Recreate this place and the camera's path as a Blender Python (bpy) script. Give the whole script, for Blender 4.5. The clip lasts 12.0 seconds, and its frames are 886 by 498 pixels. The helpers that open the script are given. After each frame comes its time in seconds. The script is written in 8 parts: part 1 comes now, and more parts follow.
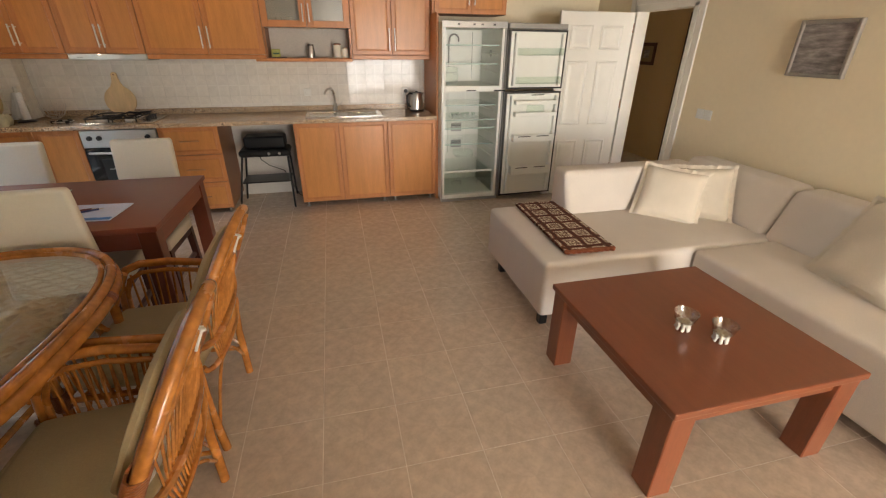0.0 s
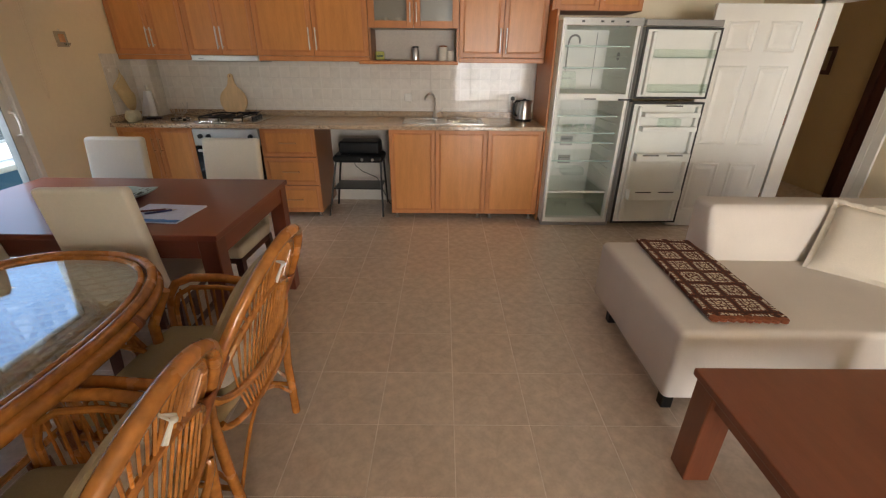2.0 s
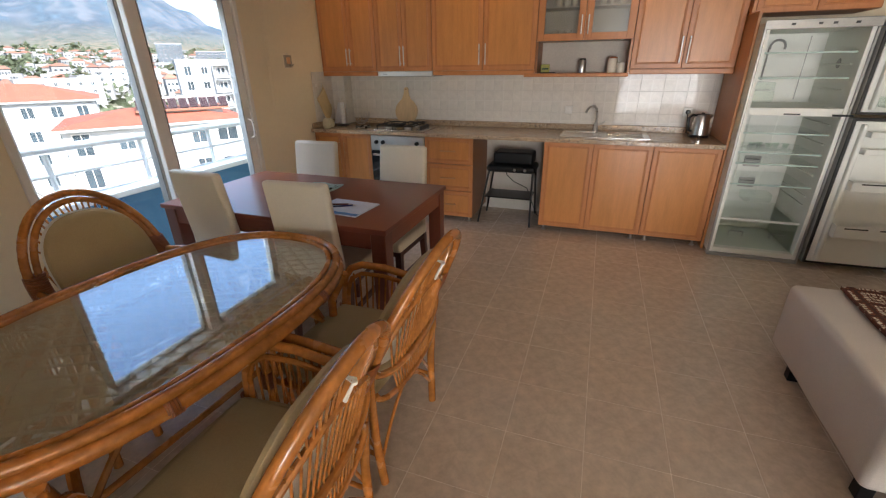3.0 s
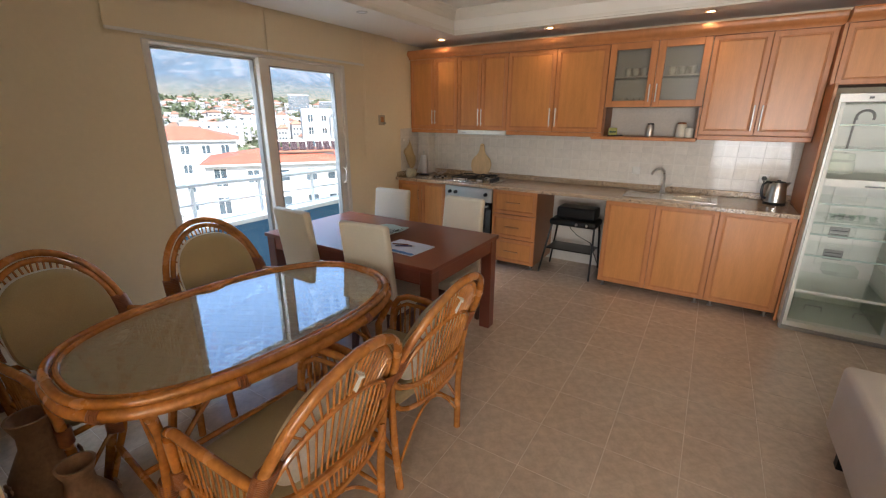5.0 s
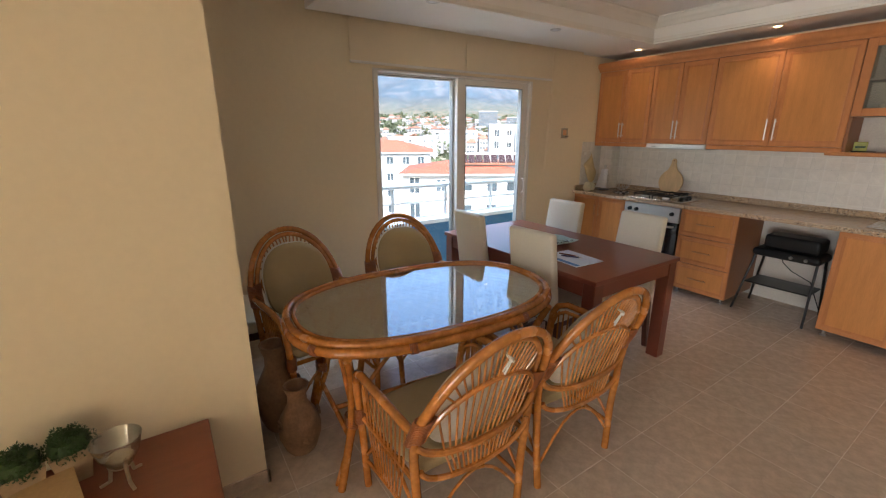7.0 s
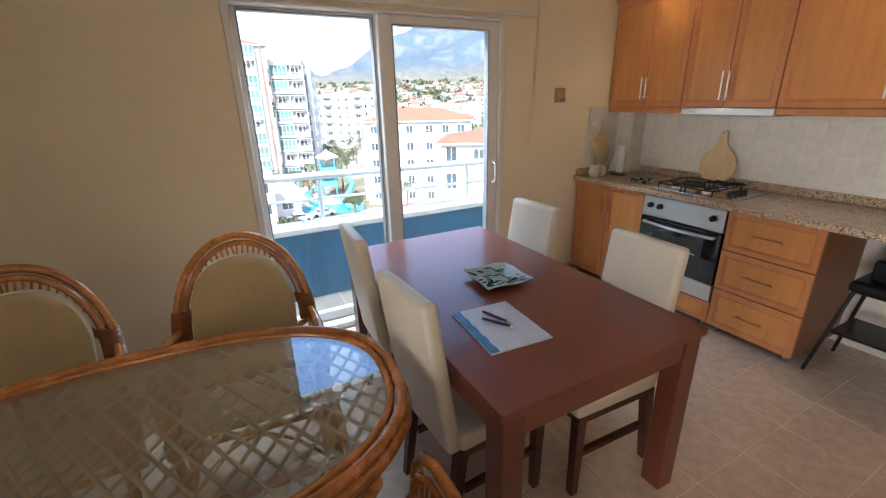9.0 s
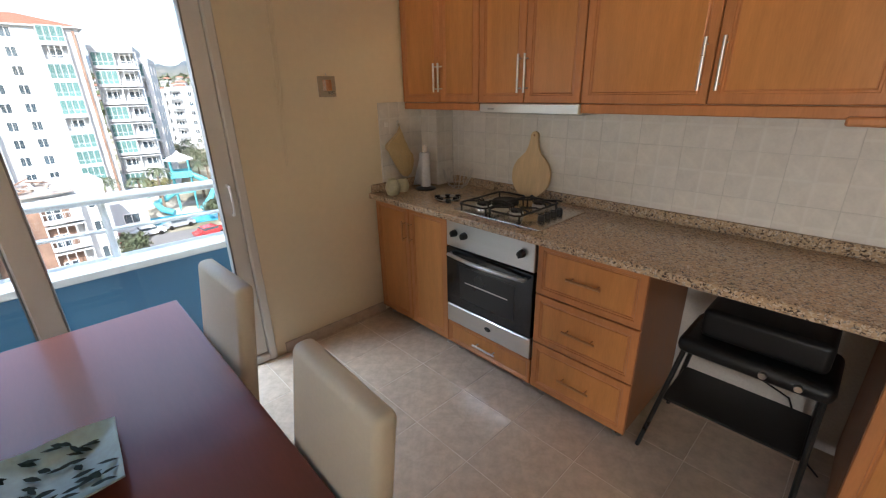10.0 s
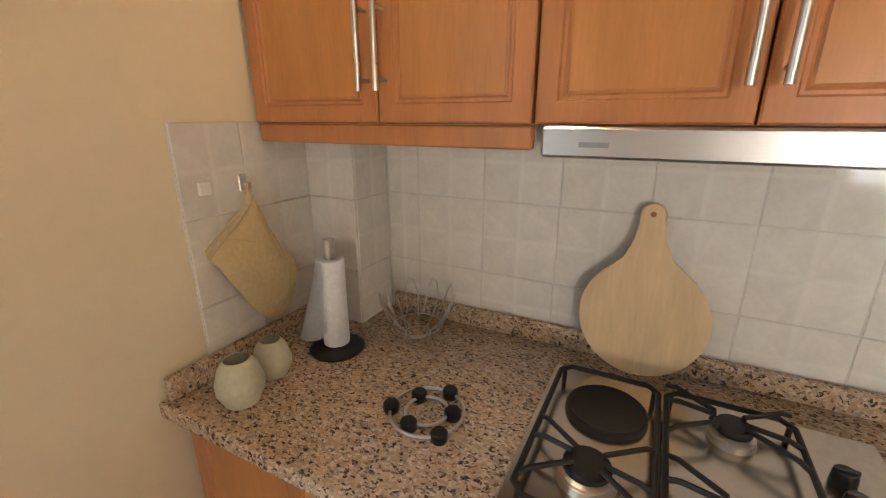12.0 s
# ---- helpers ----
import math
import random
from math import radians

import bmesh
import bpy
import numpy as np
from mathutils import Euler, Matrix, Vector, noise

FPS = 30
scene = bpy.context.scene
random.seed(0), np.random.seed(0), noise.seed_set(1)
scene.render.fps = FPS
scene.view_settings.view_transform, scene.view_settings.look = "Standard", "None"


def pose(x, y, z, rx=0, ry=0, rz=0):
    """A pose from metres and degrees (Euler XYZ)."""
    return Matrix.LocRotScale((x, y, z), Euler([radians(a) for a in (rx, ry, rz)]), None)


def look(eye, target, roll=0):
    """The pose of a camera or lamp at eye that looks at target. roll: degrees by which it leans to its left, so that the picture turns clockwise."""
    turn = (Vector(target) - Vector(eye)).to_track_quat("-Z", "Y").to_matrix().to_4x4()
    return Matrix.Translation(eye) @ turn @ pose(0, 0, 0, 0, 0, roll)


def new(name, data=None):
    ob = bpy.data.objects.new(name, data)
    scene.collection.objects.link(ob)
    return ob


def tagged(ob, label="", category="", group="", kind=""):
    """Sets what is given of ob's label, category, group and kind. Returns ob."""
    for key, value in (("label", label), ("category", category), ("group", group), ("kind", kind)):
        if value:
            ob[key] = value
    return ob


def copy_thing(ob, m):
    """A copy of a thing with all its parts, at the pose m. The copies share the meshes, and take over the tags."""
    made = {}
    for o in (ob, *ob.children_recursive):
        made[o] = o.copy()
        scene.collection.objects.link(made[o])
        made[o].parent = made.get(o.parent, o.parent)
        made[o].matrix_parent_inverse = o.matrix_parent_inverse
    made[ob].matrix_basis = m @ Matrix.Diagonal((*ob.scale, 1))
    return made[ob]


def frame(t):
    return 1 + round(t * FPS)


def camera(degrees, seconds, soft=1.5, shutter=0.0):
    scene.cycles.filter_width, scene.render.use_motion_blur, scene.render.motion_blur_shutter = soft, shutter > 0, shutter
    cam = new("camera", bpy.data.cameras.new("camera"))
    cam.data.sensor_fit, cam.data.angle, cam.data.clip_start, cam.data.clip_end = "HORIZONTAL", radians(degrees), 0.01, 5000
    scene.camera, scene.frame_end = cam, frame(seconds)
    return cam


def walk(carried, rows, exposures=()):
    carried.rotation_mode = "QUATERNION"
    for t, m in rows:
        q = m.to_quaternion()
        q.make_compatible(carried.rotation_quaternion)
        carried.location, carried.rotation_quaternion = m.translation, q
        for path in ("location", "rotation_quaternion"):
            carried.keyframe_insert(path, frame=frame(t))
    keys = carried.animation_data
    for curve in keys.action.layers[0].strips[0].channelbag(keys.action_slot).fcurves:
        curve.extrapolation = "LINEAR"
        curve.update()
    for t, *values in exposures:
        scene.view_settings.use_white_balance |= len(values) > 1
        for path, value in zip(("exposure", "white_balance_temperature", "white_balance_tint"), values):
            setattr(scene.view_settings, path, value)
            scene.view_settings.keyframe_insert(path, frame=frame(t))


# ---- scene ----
cam = camera(93.2, 12.0, soft=1.2)
PATH = [
    (0, (0.08, 0.053, 1.559), (0.517, 1.796, 0.681), 0.6),
    (0.5, (0.255, 0.374, 1.51), (0.632, 2.13, 0.632), 0.6),
    (0.6, (0.258, 0.384, 1.497), (0.636, 2.151, 0.64), 0.8),
    (1, (0.253, 0.447, 1.505), (0.53, 2.225, 0.632), 0.7),
    (1.5, (0.146, 0.485, 1.504), (0.329, 2.283, 0.649), 0.9),
    (2, (0.163, 0.526, 1.473), (0.171, 2.342, 0.634), 0.6),
    (2.5, (0.162, 0.52, 1.485), (-0.148, 2.317, 0.663), 0.0),
    (3, (0.114, 0.473, 1.501), (-0.512, 2.195, 0.7), -0.8),
    (3.4, (0.101, 0.426, 1.53), (-0.621, 2.123, 0.757), -0.6),
    (3.5, (0.122, 0.419, 1.538), (-0.627, 2.113, 0.783), -0.6),
    (5.3, (0.538, 0.308, 1.628), (-0.593, 1.854, 1.055), 0.1),
    (5.5, (0.59, 0.31, 1.648), (-0.638, 1.783, 1.082), -0.2),
    (6, (0.577, 0.216, 1.644), (-0.815, 1.543, 1.096), -0.4),
    (6.5, (0.562, 0.171, 1.627), (-0.956, 1.355, 1.085), -0.3),
    (7, (0.554, 0.231, 1.58), (-1.044, 1.306, 1.04), 0.0),
    (7.2, (0.569, 0.27, 1.573), (-1.055, 1.3, 1.022), 0.1),
    (8.8, (-0.018, 1.423, 1.556), (-1.739, 2.195, 0.893), -0.9),
    (9, (-0.087, 1.656, 1.557), (-1.756, 2.527, 0.881), -1.4),
    (9.5, (-0.302, 2.271, 1.538), (-1.797, 3.399, 0.838), -1.2),
    (10, (-0.489, 2.855, 1.53), (-1.844, 4.142, 0.819), -1.3),
    (10.5, (-0.8, 3.296, 1.552), (-2.104, 4.639, 0.848), -1.1),
    (11, (-1.202, 3.722, 1.546), (-2.494, 5.083, 0.853), -1.6),
    (11.5, (-1.670, 3.938, 1.470), (-2.942, 5.341, 0.825), -1.7),
    (12, (-1.932, 4.004, 1.469), (-2.811, 5.695, 0.868), -0.1),
]
EXPOSURES = [(0, 1.98, 6450, 10), (2, 1.75, 6200, 10), (3.5, 1.72, 5850, 10), (5.5, 1.84, 5950, 10), (7, 1.80, 5900, 10), (9, 2.07, 5750, 10), (9.5, 1.72, 5600, 10), (10, 1.72, 5950, 10), (10.5, 1.84, 6700, 10), (11, 2.36, 6150, 10), (11.5, 2.66, 5950, 10), (12, 2.62, 6050, 10)]
walk(cam, [(t, look(eye, target, roll)) for t, eye, target, roll in PATH], EXPOSURES)

import collections

# ---------------------------------------------------------------- light
world = bpy.data.worlds.new("sky")
scene.world = world
world.use_nodes = True
wn = world.node_tree.nodes
sky = wn.new("ShaderNodeTexSky")
sky.sky_type = "NISHITA"
sky.sun_disc = False
sky.sun_elevation = radians(42)
sky.sun_rotation = radians(100)
sky.air_density, sky.dust_density, sky.ozone_density = 1.0, 2.0, 1.0
wn["Background"].inputs["Strength"].default_value = 0.13
world.node_tree.links.new(sky.outputs["Color"], wn["Background"].inputs["Color"])

sun_data = bpy.data.lights.new("sun", "SUN")
sun_data.energy, sun_data.angle, sun_data.color = 4.0, radians(0.5), (1.0, 0.95, 0.87)
sun = new("sun", sun_data)
# the sun stands behind the building, over the entrance side
sun.matrix_world = look((0, 0, 30), (-math.sin(radians(100)) * 30, -math.cos(radians(100)) * 30 + 8.0, 30 - 30 * math.tan(radians(42))))


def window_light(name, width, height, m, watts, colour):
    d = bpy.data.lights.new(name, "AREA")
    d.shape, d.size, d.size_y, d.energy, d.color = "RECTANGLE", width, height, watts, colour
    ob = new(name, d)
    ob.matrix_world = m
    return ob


# daylight that enters by the glazed terrace door behind the walker
window_light("terrace_daylight", 2.6, 1.95, look((1.6, -6.16, 1.1), (1.6, 0, 1.05)), 134, (1.0, 0.96, 0.90))
# lamp added over the balcony for the open sky's light, entering by the balcony door
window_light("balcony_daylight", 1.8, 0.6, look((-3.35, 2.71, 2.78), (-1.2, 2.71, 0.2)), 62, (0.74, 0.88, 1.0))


def spot(name, x, y, z, watts):
    d = bpy.data.lights.new(name, "SPOT")
    d.energy, d.spot_size, d.spot_blend, d.color, d.shadow_soft_size = watts, radians(100), 0.6, (1.0, 0.72, 0.42), 0.03
    ob = new(name, d)
    ob.matrix_world = pose(x, y, z)


# ---------------------------------------------------------------- materials
def material(name, base, rough=0.5, metal=0.0, var=0.12, scale=6.0, grain=0.06, gscale=90.0, bump=0.0, bscale=120.0,
             stretch=(1, 1, 1), coat=0.0, rnd=0.0, dark=None, spec=0.5, rvar=0.08):
    m = bpy.data.materials.new(name)
    m.use_nodes = True
    nt = m.node_tree
    n, ln = nt.nodes, nt.links.new
    p = n["Principled BSDF"]
    p.inputs["Metallic"].default_value = metal
    p.inputs["Specular IOR Level"].default_value = spec
    if coat:
        p.inputs["Coat Weight"].default_value = coat
        p.inputs["Coat Roughness"].default_value = 0.08
    tc = n.new("ShaderNodeTexCoord")
    mp = n.new("ShaderNodeMapping")
    mp.inputs["Scale"].default_value = stretch
    ln(tc.outputs["Object"], mp.inputs["Vector"])
    n1 = n.new("ShaderNodeTexNoise")
    n1.inputs["Scale"].default_value, n1.inputs["Detail"].default_value = scale, 4.0
    n2 = n.new("ShaderNodeTexNoise")
    n2.inputs["Scale"].default_value, n2.inputs["Detail"].default_value = gscale, 3.0
    ln(mp.outputs["Vector"], n1.inputs["Vector"])
    ln(mp.outputs["Vector"], n2.inputs["Vector"])
    ramp = n.new("ShaderNodeMapRange")
    ramp.inputs["From Min"].default_value, ramp.inputs["From Max"].default_value = 0.3, 0.7
    ln(n1.outputs["Fac"], ramp.inputs["Value"])
    mix = n.new("ShaderNodeMix")
    mix.data_type = "RGBA"
    lo = dark or tuple(c * (1 - var) for c in base)
    hi = tuple(min(1.0, c * (1 + var * 0.6)) for c in base)
    mix.inputs["A"].default_value, mix.inputs["B"].default_value = (*lo, 1), (*hi, 1)
    ln(ramp.outputs["Result"], mix.inputs["Factor"])
    gr = n.new("ShaderNodeMapRange")
    gr.inputs["From Min"].default_value, gr.inputs["From Max"].default_value = 0.3, 0.7
    gr.inputs["To Min"].default_value, gr.inputs["To Max"].default_value = 1 - grain, 1 + grain
    ln(n2.outputs["Fac"], gr.inputs["Value"])
    value = gr.outputs["Result"]
    if rnd:
        oi = n.new("ShaderNodeObjectInfo")
        rr = n.new("ShaderNodeMapRange")
        rr.inputs["To Min"].default_value, rr.inputs["To Max"].default_value = 1 - rnd, 1 + rnd
        ln(oi.outputs["Random"], rr.inputs["Value"])
        mu = n.new("ShaderNodeMath")
        mu.operation = "MULTIPLY"
        ln(value, mu.inputs[0])
        ln(rr.outputs["Result"], mu.inputs[1])
        value = mu.outputs["Value"]
    hsv = n.new("ShaderNodeHueSaturation")
    ln(mix.outputs["Result"], hsv.inputs["Color"])
    ln(value, hsv.inputs["Value"])
    ln(hsv.outputs["Color"], p.inputs["Base Color"])
    rg = n.new("ShaderNodeMapRange")
    rg.inputs["To Min"].default_value, rg.inputs["To Max"].default_value = max(0.02, rough - rvar), min(1, rough + rvar)
    ln(n1.outputs["Fac"], rg.inputs["Value"])
    ln(rg.outputs["Result"], p.inputs["Roughness"])
    if bump:
        n3 = n.new("ShaderNodeTexNoise")
        n3.inputs["Scale"].default_value, n3.inputs["Detail"].default_value = bscale, 4.0
        ln(mp.outputs["Vector"], n3.inputs["Vector"])
        b = n.new("ShaderNodeBump")
        b.inputs["Strength"].default_value, b.inputs["Distance"].default_value = bump, 0.004
        ln(n3.outputs["Fac"], b.inputs["Height"])
        ln(b.outputs["Normal"], p.inputs["Normal"])
    return m


def glass(name, colour=(1, 1, 1), rough=0.0, gloss=0.03, power=4.2):
    """Thin clear pane: mostly see-through, with a mirror's gloss at a slant."""
    m = bpy.data.materials.new(name)
    m.use_nodes = True
    n, ln = m.node_tree.nodes, m.node_tree.links.new
    out = n["Material Output"]
    n.remove(n["Principled BSDF"])
    tr, gl, lw, mx = n.new("ShaderNodeBsdfTransparent"), n.new("ShaderNodeBsdfGlossy"), n.new("ShaderNodeLayerWeight"), n.new("ShaderNodeMixShader")
    tr.inputs["Color"].default_value = (*colour, 1)
    gl.inputs["Roughness"].default_value = rough
    lw.inputs["Blend"].default_value = 0.5
    pw, sc = n.new("ShaderNodeMath"), n.new("ShaderNodeMath")
    pw.operation, sc.operation = "POWER", "MULTIPLY_ADD"
    pw.inputs[1].default_value = power
    sc.inputs[1].default_value, sc.inputs[2].default_value = 0.9, gloss
    ln(lw.outputs["Facing"], pw.inputs[0])
    ln(pw.outputs["Value"], sc.inputs[0])
    ln(sc.outputs["Value"], mx.inputs["Fac"])
    ln(tr.outputs["BSDF"], mx.inputs[1])
    ln(gl.outputs["BSDF"], mx.inputs[2])
    ln(mx.outputs["Shader"], out.inputs["Surface"])
    return m


def speckled(name, colours, scale, rough, stretch=(1, 1, 1)):
    """Polished granite: crystals of several colours."""
    m = bpy.data.materials.new(name)
    m.use_nodes = True
    n, ln = m.node_tree.nodes, m.node_tree.links.new
    p = n["Principled BSDF"]
    tc, vo, ra = n.new("ShaderNodeTexCoord"), n.new("ShaderNodeTexVoronoi"), n.new("ShaderNodeValToRGB")
    mp, nz = n.new("ShaderNodeMapping"), n.new("ShaderNodeTexNoise")
    mp.inputs["Scale"].default_value = stretch
    ln(tc.outputs["Object"], mp.inputs["Vector"])
    nz.inputs["Scale"].default_value, nz.inputs["Detail"].default_value = scale * 0.7, 3
    ln(mp.outputs["Vector"], nz.inputs["Vector"])
    ad = n.new("ShaderNodeMixRGB")
    ad.blend_type = "ADD"
    ad.inputs["Fac"].default_value = 0.02
    ln(mp.outputs["Vector"], ad.inputs["Color1"])
    ln(nz.outputs["Color"], ad.inputs["Color2"])
    vo.inputs["Scale"].default_value = scale
    ln(ad.outputs["Color"], vo.inputs["Vector"])
    se = n.new("ShaderNodeSeparateColor")
    ln(vo.outputs["Color"], se.inputs["Color"])
    ln(se.outputs["Red"], ra.inputs["Fac"])
    ra.color_ramp.interpolation = "CONSTANT"
    while len(ra.color_ramp.elements) < len(colours):
        ra.color_ramp.elements.new(0.5)
    for e, (pos, c) in zip(ra.color_ramp.elements, colours):
        e.position, e.color = pos, (*c, 1)
    ln(ra.outputs["Color"], p.inputs["Base Color"])
    p.inputs["Roughness"].default_value = rough
    return m


def glow(name, colour, strength):
    m = bpy.data.materials.new(name)
    m.use_nodes = True
    p = m.node_tree.nodes["Principled BSDF"]
    p.inputs["Base Color"].default_value = (*colour, 1)
    p.inputs["Emission Color"].default_value = (*colour, 1)
    p.inputs["Emission Strength"].default_value = strength
    return m


M_WALL = material("cream_paint", (0.83, 0.715, 0.51), 0.62, var=0.04, scale=1.2, grain=0.015, gscale=30, bump=0.08, bscale=160)
M_CEIL = material("white_ceiling_paint", (0.84, 0.80, 0.74), 0.7, var=0.03, scale=1.0, grain=0.01, bump=0.05, bscale=140)
M_MOULD = material("plaster_moulding", (0.80, 0.75, 0.67), 0.55, var=0.03, grain=0.01)
M_FTILE = material("beige_floor_tile", (0.615, 0.497, 0.392), 0.20, var=0.15, scale=17, grain=0.05, gscale=60, bump=0.012, bscale=25, rnd=0.02, rvar=0.06)
M_GROUT = material("floor_grout", (0.75, 0.65, 0.555), 0.9, var=0.15, scale=5)
M_WTILE = material("white_wall_tile", (0.74, 0.695, 0.63), 0.07, var=0.08, scale=16, grain=0.03, rnd=0.03, bump=0.035, bscale=9, rvar=0.02, spec=0.22)
def printed_cross(m, half, colour):
    """Pale printed bands across the middle of each tile."""
    n, ln = m.node_tree.nodes, m.node_tree.links.new
    p = n["Principled BSDF"]
    tc, sp, nz = n.new("ShaderNodeTexCoord"), n.new("ShaderNodeSeparateXYZ"), n.new("ShaderNodeTexNoise")
    nz.inputs["Scale"].default_value = 40
    ln(tc.outputs["Object"], nz.inputs["Vector"])
    ln(tc.outputs["Object"], sp.inputs["Vector"])
    outs = []
    for ax in ("X", "Y"):
        a, r = n.new("ShaderNodeMath"), n.new("ShaderNodeMapRange")
        a.operation = "ABSOLUTE"
        ln(sp.outputs[ax], a.inputs[0])
        r.inputs["From Min"].default_value, r.inputs["From Max"].default_value = half, half * 0.5
        ln(a.outputs["Value"], r.inputs["Value"])
        outs.append(r.outputs["Result"])
    mx, mu = n.new("ShaderNodeMath"), n.new("ShaderNodeMath")
    mx.operation, mu.operation = "MAXIMUM", "MULTIPLY"
    ln(outs[0], mx.inputs[0])
    ln(outs[1], mx.inputs[1])
    ln(mx.outputs["Value"], mu.inputs[0])
    ln(nz.outputs["Fac"], mu.inputs[1])
    mix = n.new("ShaderNodeMix")
    mix.data_type = "RGBA"
    ln(mu.outputs["Value"], mix.inputs["Factor"])
    ln(p.inputs["Base Color"].links[0].from_socket, mix.inputs["A"])
    mix.inputs["B"].default_value = (*colour, 1)
    ln(mix.outputs["Result"], p.inputs["Base Color"])


printed_cross(M_WTILE, 0.007, (0.80, 0.765, 0.71))
M_WGROUT = material("white_grout", (0.64, 0.605, 0.55), 0.9, var=0.06)
M_PVC = material("white_window_plastic", (0.78, 0.75, 0.70), 0.32, var=0.03, grain=0.01)
M_DOORW = material("white_painted_door", (0.80, 0.77, 0.70), 0.38, var=0.03, grain=0.01)
# the hall's dimness is put into this browner wall colour
M_HALL = material("dimmed_hall_paint", (0.60, 0.43, 0.23), 0.65, var=0.05, scale=1.5, grain=0.01)
M_CAB = material("cherry_cabinet_front", (0.52, 0.213, 0.077), 0.34, var=0.10, scale=3.5, grain=0.05, gscale=26, stretch=(7, 7, 0.8), bump=0.02, bscale=60, rvar=0.05, spec=0.36)
# same laminate as the frames; the field's sheen is put into its colour
M_CABFIELD = material("cherry_door_field_sheen", (0.56, 0.24, 0.073), 0.30, var=0.10, scale=3.5, grain=0.05, gscale=26, stretch=(7, 7, 0.8), rvar=0.05, spec=0.38)
# same cherry as the fronts in a darker tone
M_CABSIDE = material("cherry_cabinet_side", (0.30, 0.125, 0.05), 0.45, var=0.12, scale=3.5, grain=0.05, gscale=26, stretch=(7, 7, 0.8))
M_CABIN = material("cabinet_inside", (0.55, 0.50, 0.44), 0.6, var=0.05)
M_TABLE = material("mahogany_table", (0.215, 0.060, 0.038), 0.32, var=0.05, scale=3, grain=0.035, gscale=22, stretch=(1.0, 7, 7), coat=0.35, rvar=0.02)
M_LOWTABLE = material("reddish_wood_veneer", (0.235, 0.072, 0.032), 0.30, var=0.08, scale=3, grain=0.045, gscale=22, stretch=(9, 1.0, 9), coat=0.2, rvar=0.03)
M_TABLELEG = material("mahogany_leg", (0.165, 0.046, 0.028), 0.30, var=0.05, scale=3, grain=0.03, gscale=22, stretch=(7, 7, 1), coat=0.2, rvar=0.02)
M_LOWLEG = material("reddish_wood_leg", (0.235, 0.072, 0.032), 0.32, var=0.12, scale=3, grain=0.06, gscale=22, stretch=(9, 9, 1), coat=0.15)
M_DARKWOOD = material("dark_wood_leg", (0.075, 0.022, 0.014), 0.35, var=0.2, stretch=(8, 8, 1))
M_LEATHER = material("cream_leatherette", (0.74, 0.69, 0.58), 0.42, var=0.05, scale=4, grain=0.02, bump=0.12, bscale=240)
M_SOFA = material("off_white_sofa_cloth", (0.76, 0.69, 0.62), 0.92, var=0.06, scale=3, grain=0.05, gscale=260, bump=0.25, bscale=420, spec=0.2)
M_PILLOW = material("cream_pillow_cloth", (0.78, 0.70, 0.58), 0.92, var=0.06, scale=5, grain=0.06, gscale=240, bump=0.25, bscale=380, spec=0.2)
M_RATTAN = material("varnished_rattan", (0.47, 0.178, 0.034), 0.26, var=0.32, scale=9, grain=0.16, gscale=46, coat=0.4, bump=0.1, bscale=60, rvar=0.07)
M_BIND = material("cane_binding", (0.27, 0.085, 0.022), 0.38, var=0.25, scale=30, coat=0.2, bump=0.35, bscale=160)
M_CUSH = material("khaki_cushion", (0.44, 0.345, 0.195), 0.85, var=0.08, scale=4, grain=0.05, gscale=200, bump=0.15, bscale=300, spec=0.2)
M_TIE = material("white_cotton", (0.78, 0.75, 0.68), 0.9, var=0.06, bump=0.3, bscale=90)
M_CHROME = material("brushed_steel", (0.62, 0.60, 0.57), 0.28, metal=1.0, var=0.03, grain=0.02, gscale=120, stretch=(1, 1, 6), rvar=0.02)
M_COPPER = material("coppery_metal", (0.50, 0.27, 0.13), 0.34, metal=0.85, var=0.08, grain=0.03)
M_STEEL = material("stainless_steel", (0.60, 0.58, 0.55), 0.30, metal=1.0, var=0.04, scale=4, grain=0.02, gscale=150, stretch=(0.3, 6, 6), rvar=0.03)
M_BLACK = material("black_enamel", (0.012, 0.012, 0.012), 0.3, var=0.2)
M_IRON = material("black_cast_iron", (0.013, 0.011, 0.010), 0.55, var=0.3, bump=0.2)
M_BLKGLASS = material("black_oven_glass", (0.012, 0.012, 0.013), 0.05, var=0.1, rvar=0.02)
M_RUBBER = material("black_rubber", (0.010, 0.010, 0.010), 0.4, var=0.2, spec=0.3)
M_GRANITE = speckled("granite_worktop", ((0.0, (0.075, 0.055, 0.042)), (0.09, (0.21, 0.15, 0.105)), (0.19, (0.46, 0.32, 0.20)), (0.50, (0.56, 0.41, 0.265)), (0.78, (0.64, 0.53, 0.40)), (0.92, (0.33, 0.29, 0.25))), 165, 0.14, (1.0, 1.35, 1.0))
M_FRIDGE = material("fridge_enamel", (0.86, 0.86, 0.80), 0.5, var=0.03, grain=0.01)
M_FRIDGEGREY = material("fridge_grey", (0.36, 0.35, 0.33), 0.35, metal=0.4, var=0.05)
M_GASKET = material("dark_gasket", (0.03, 0.028, 0.026), 0.5)
M_SEAL = material("grey_glazing_seal", (0.30, 0.29, 0.27), 0.6, var=0.1)
M_CLEAR = glass("clear_glass")
M_CRISP = glass("crisper_plastic", (0.93, 0.965, 0.94), 0.08)
M_SHELFEDGE = material("green_glass_edge", (0.52, 0.62, 0.56), 0.2)
M_SHELF = glass("shelf_glass", (0.975, 0.995, 0.98), 0.0, 0.02, 9.0)
M_TABGLASS = glass("table_glass", (0.92, 0.96, 0.95), 0.0, 0.13, 1.9)
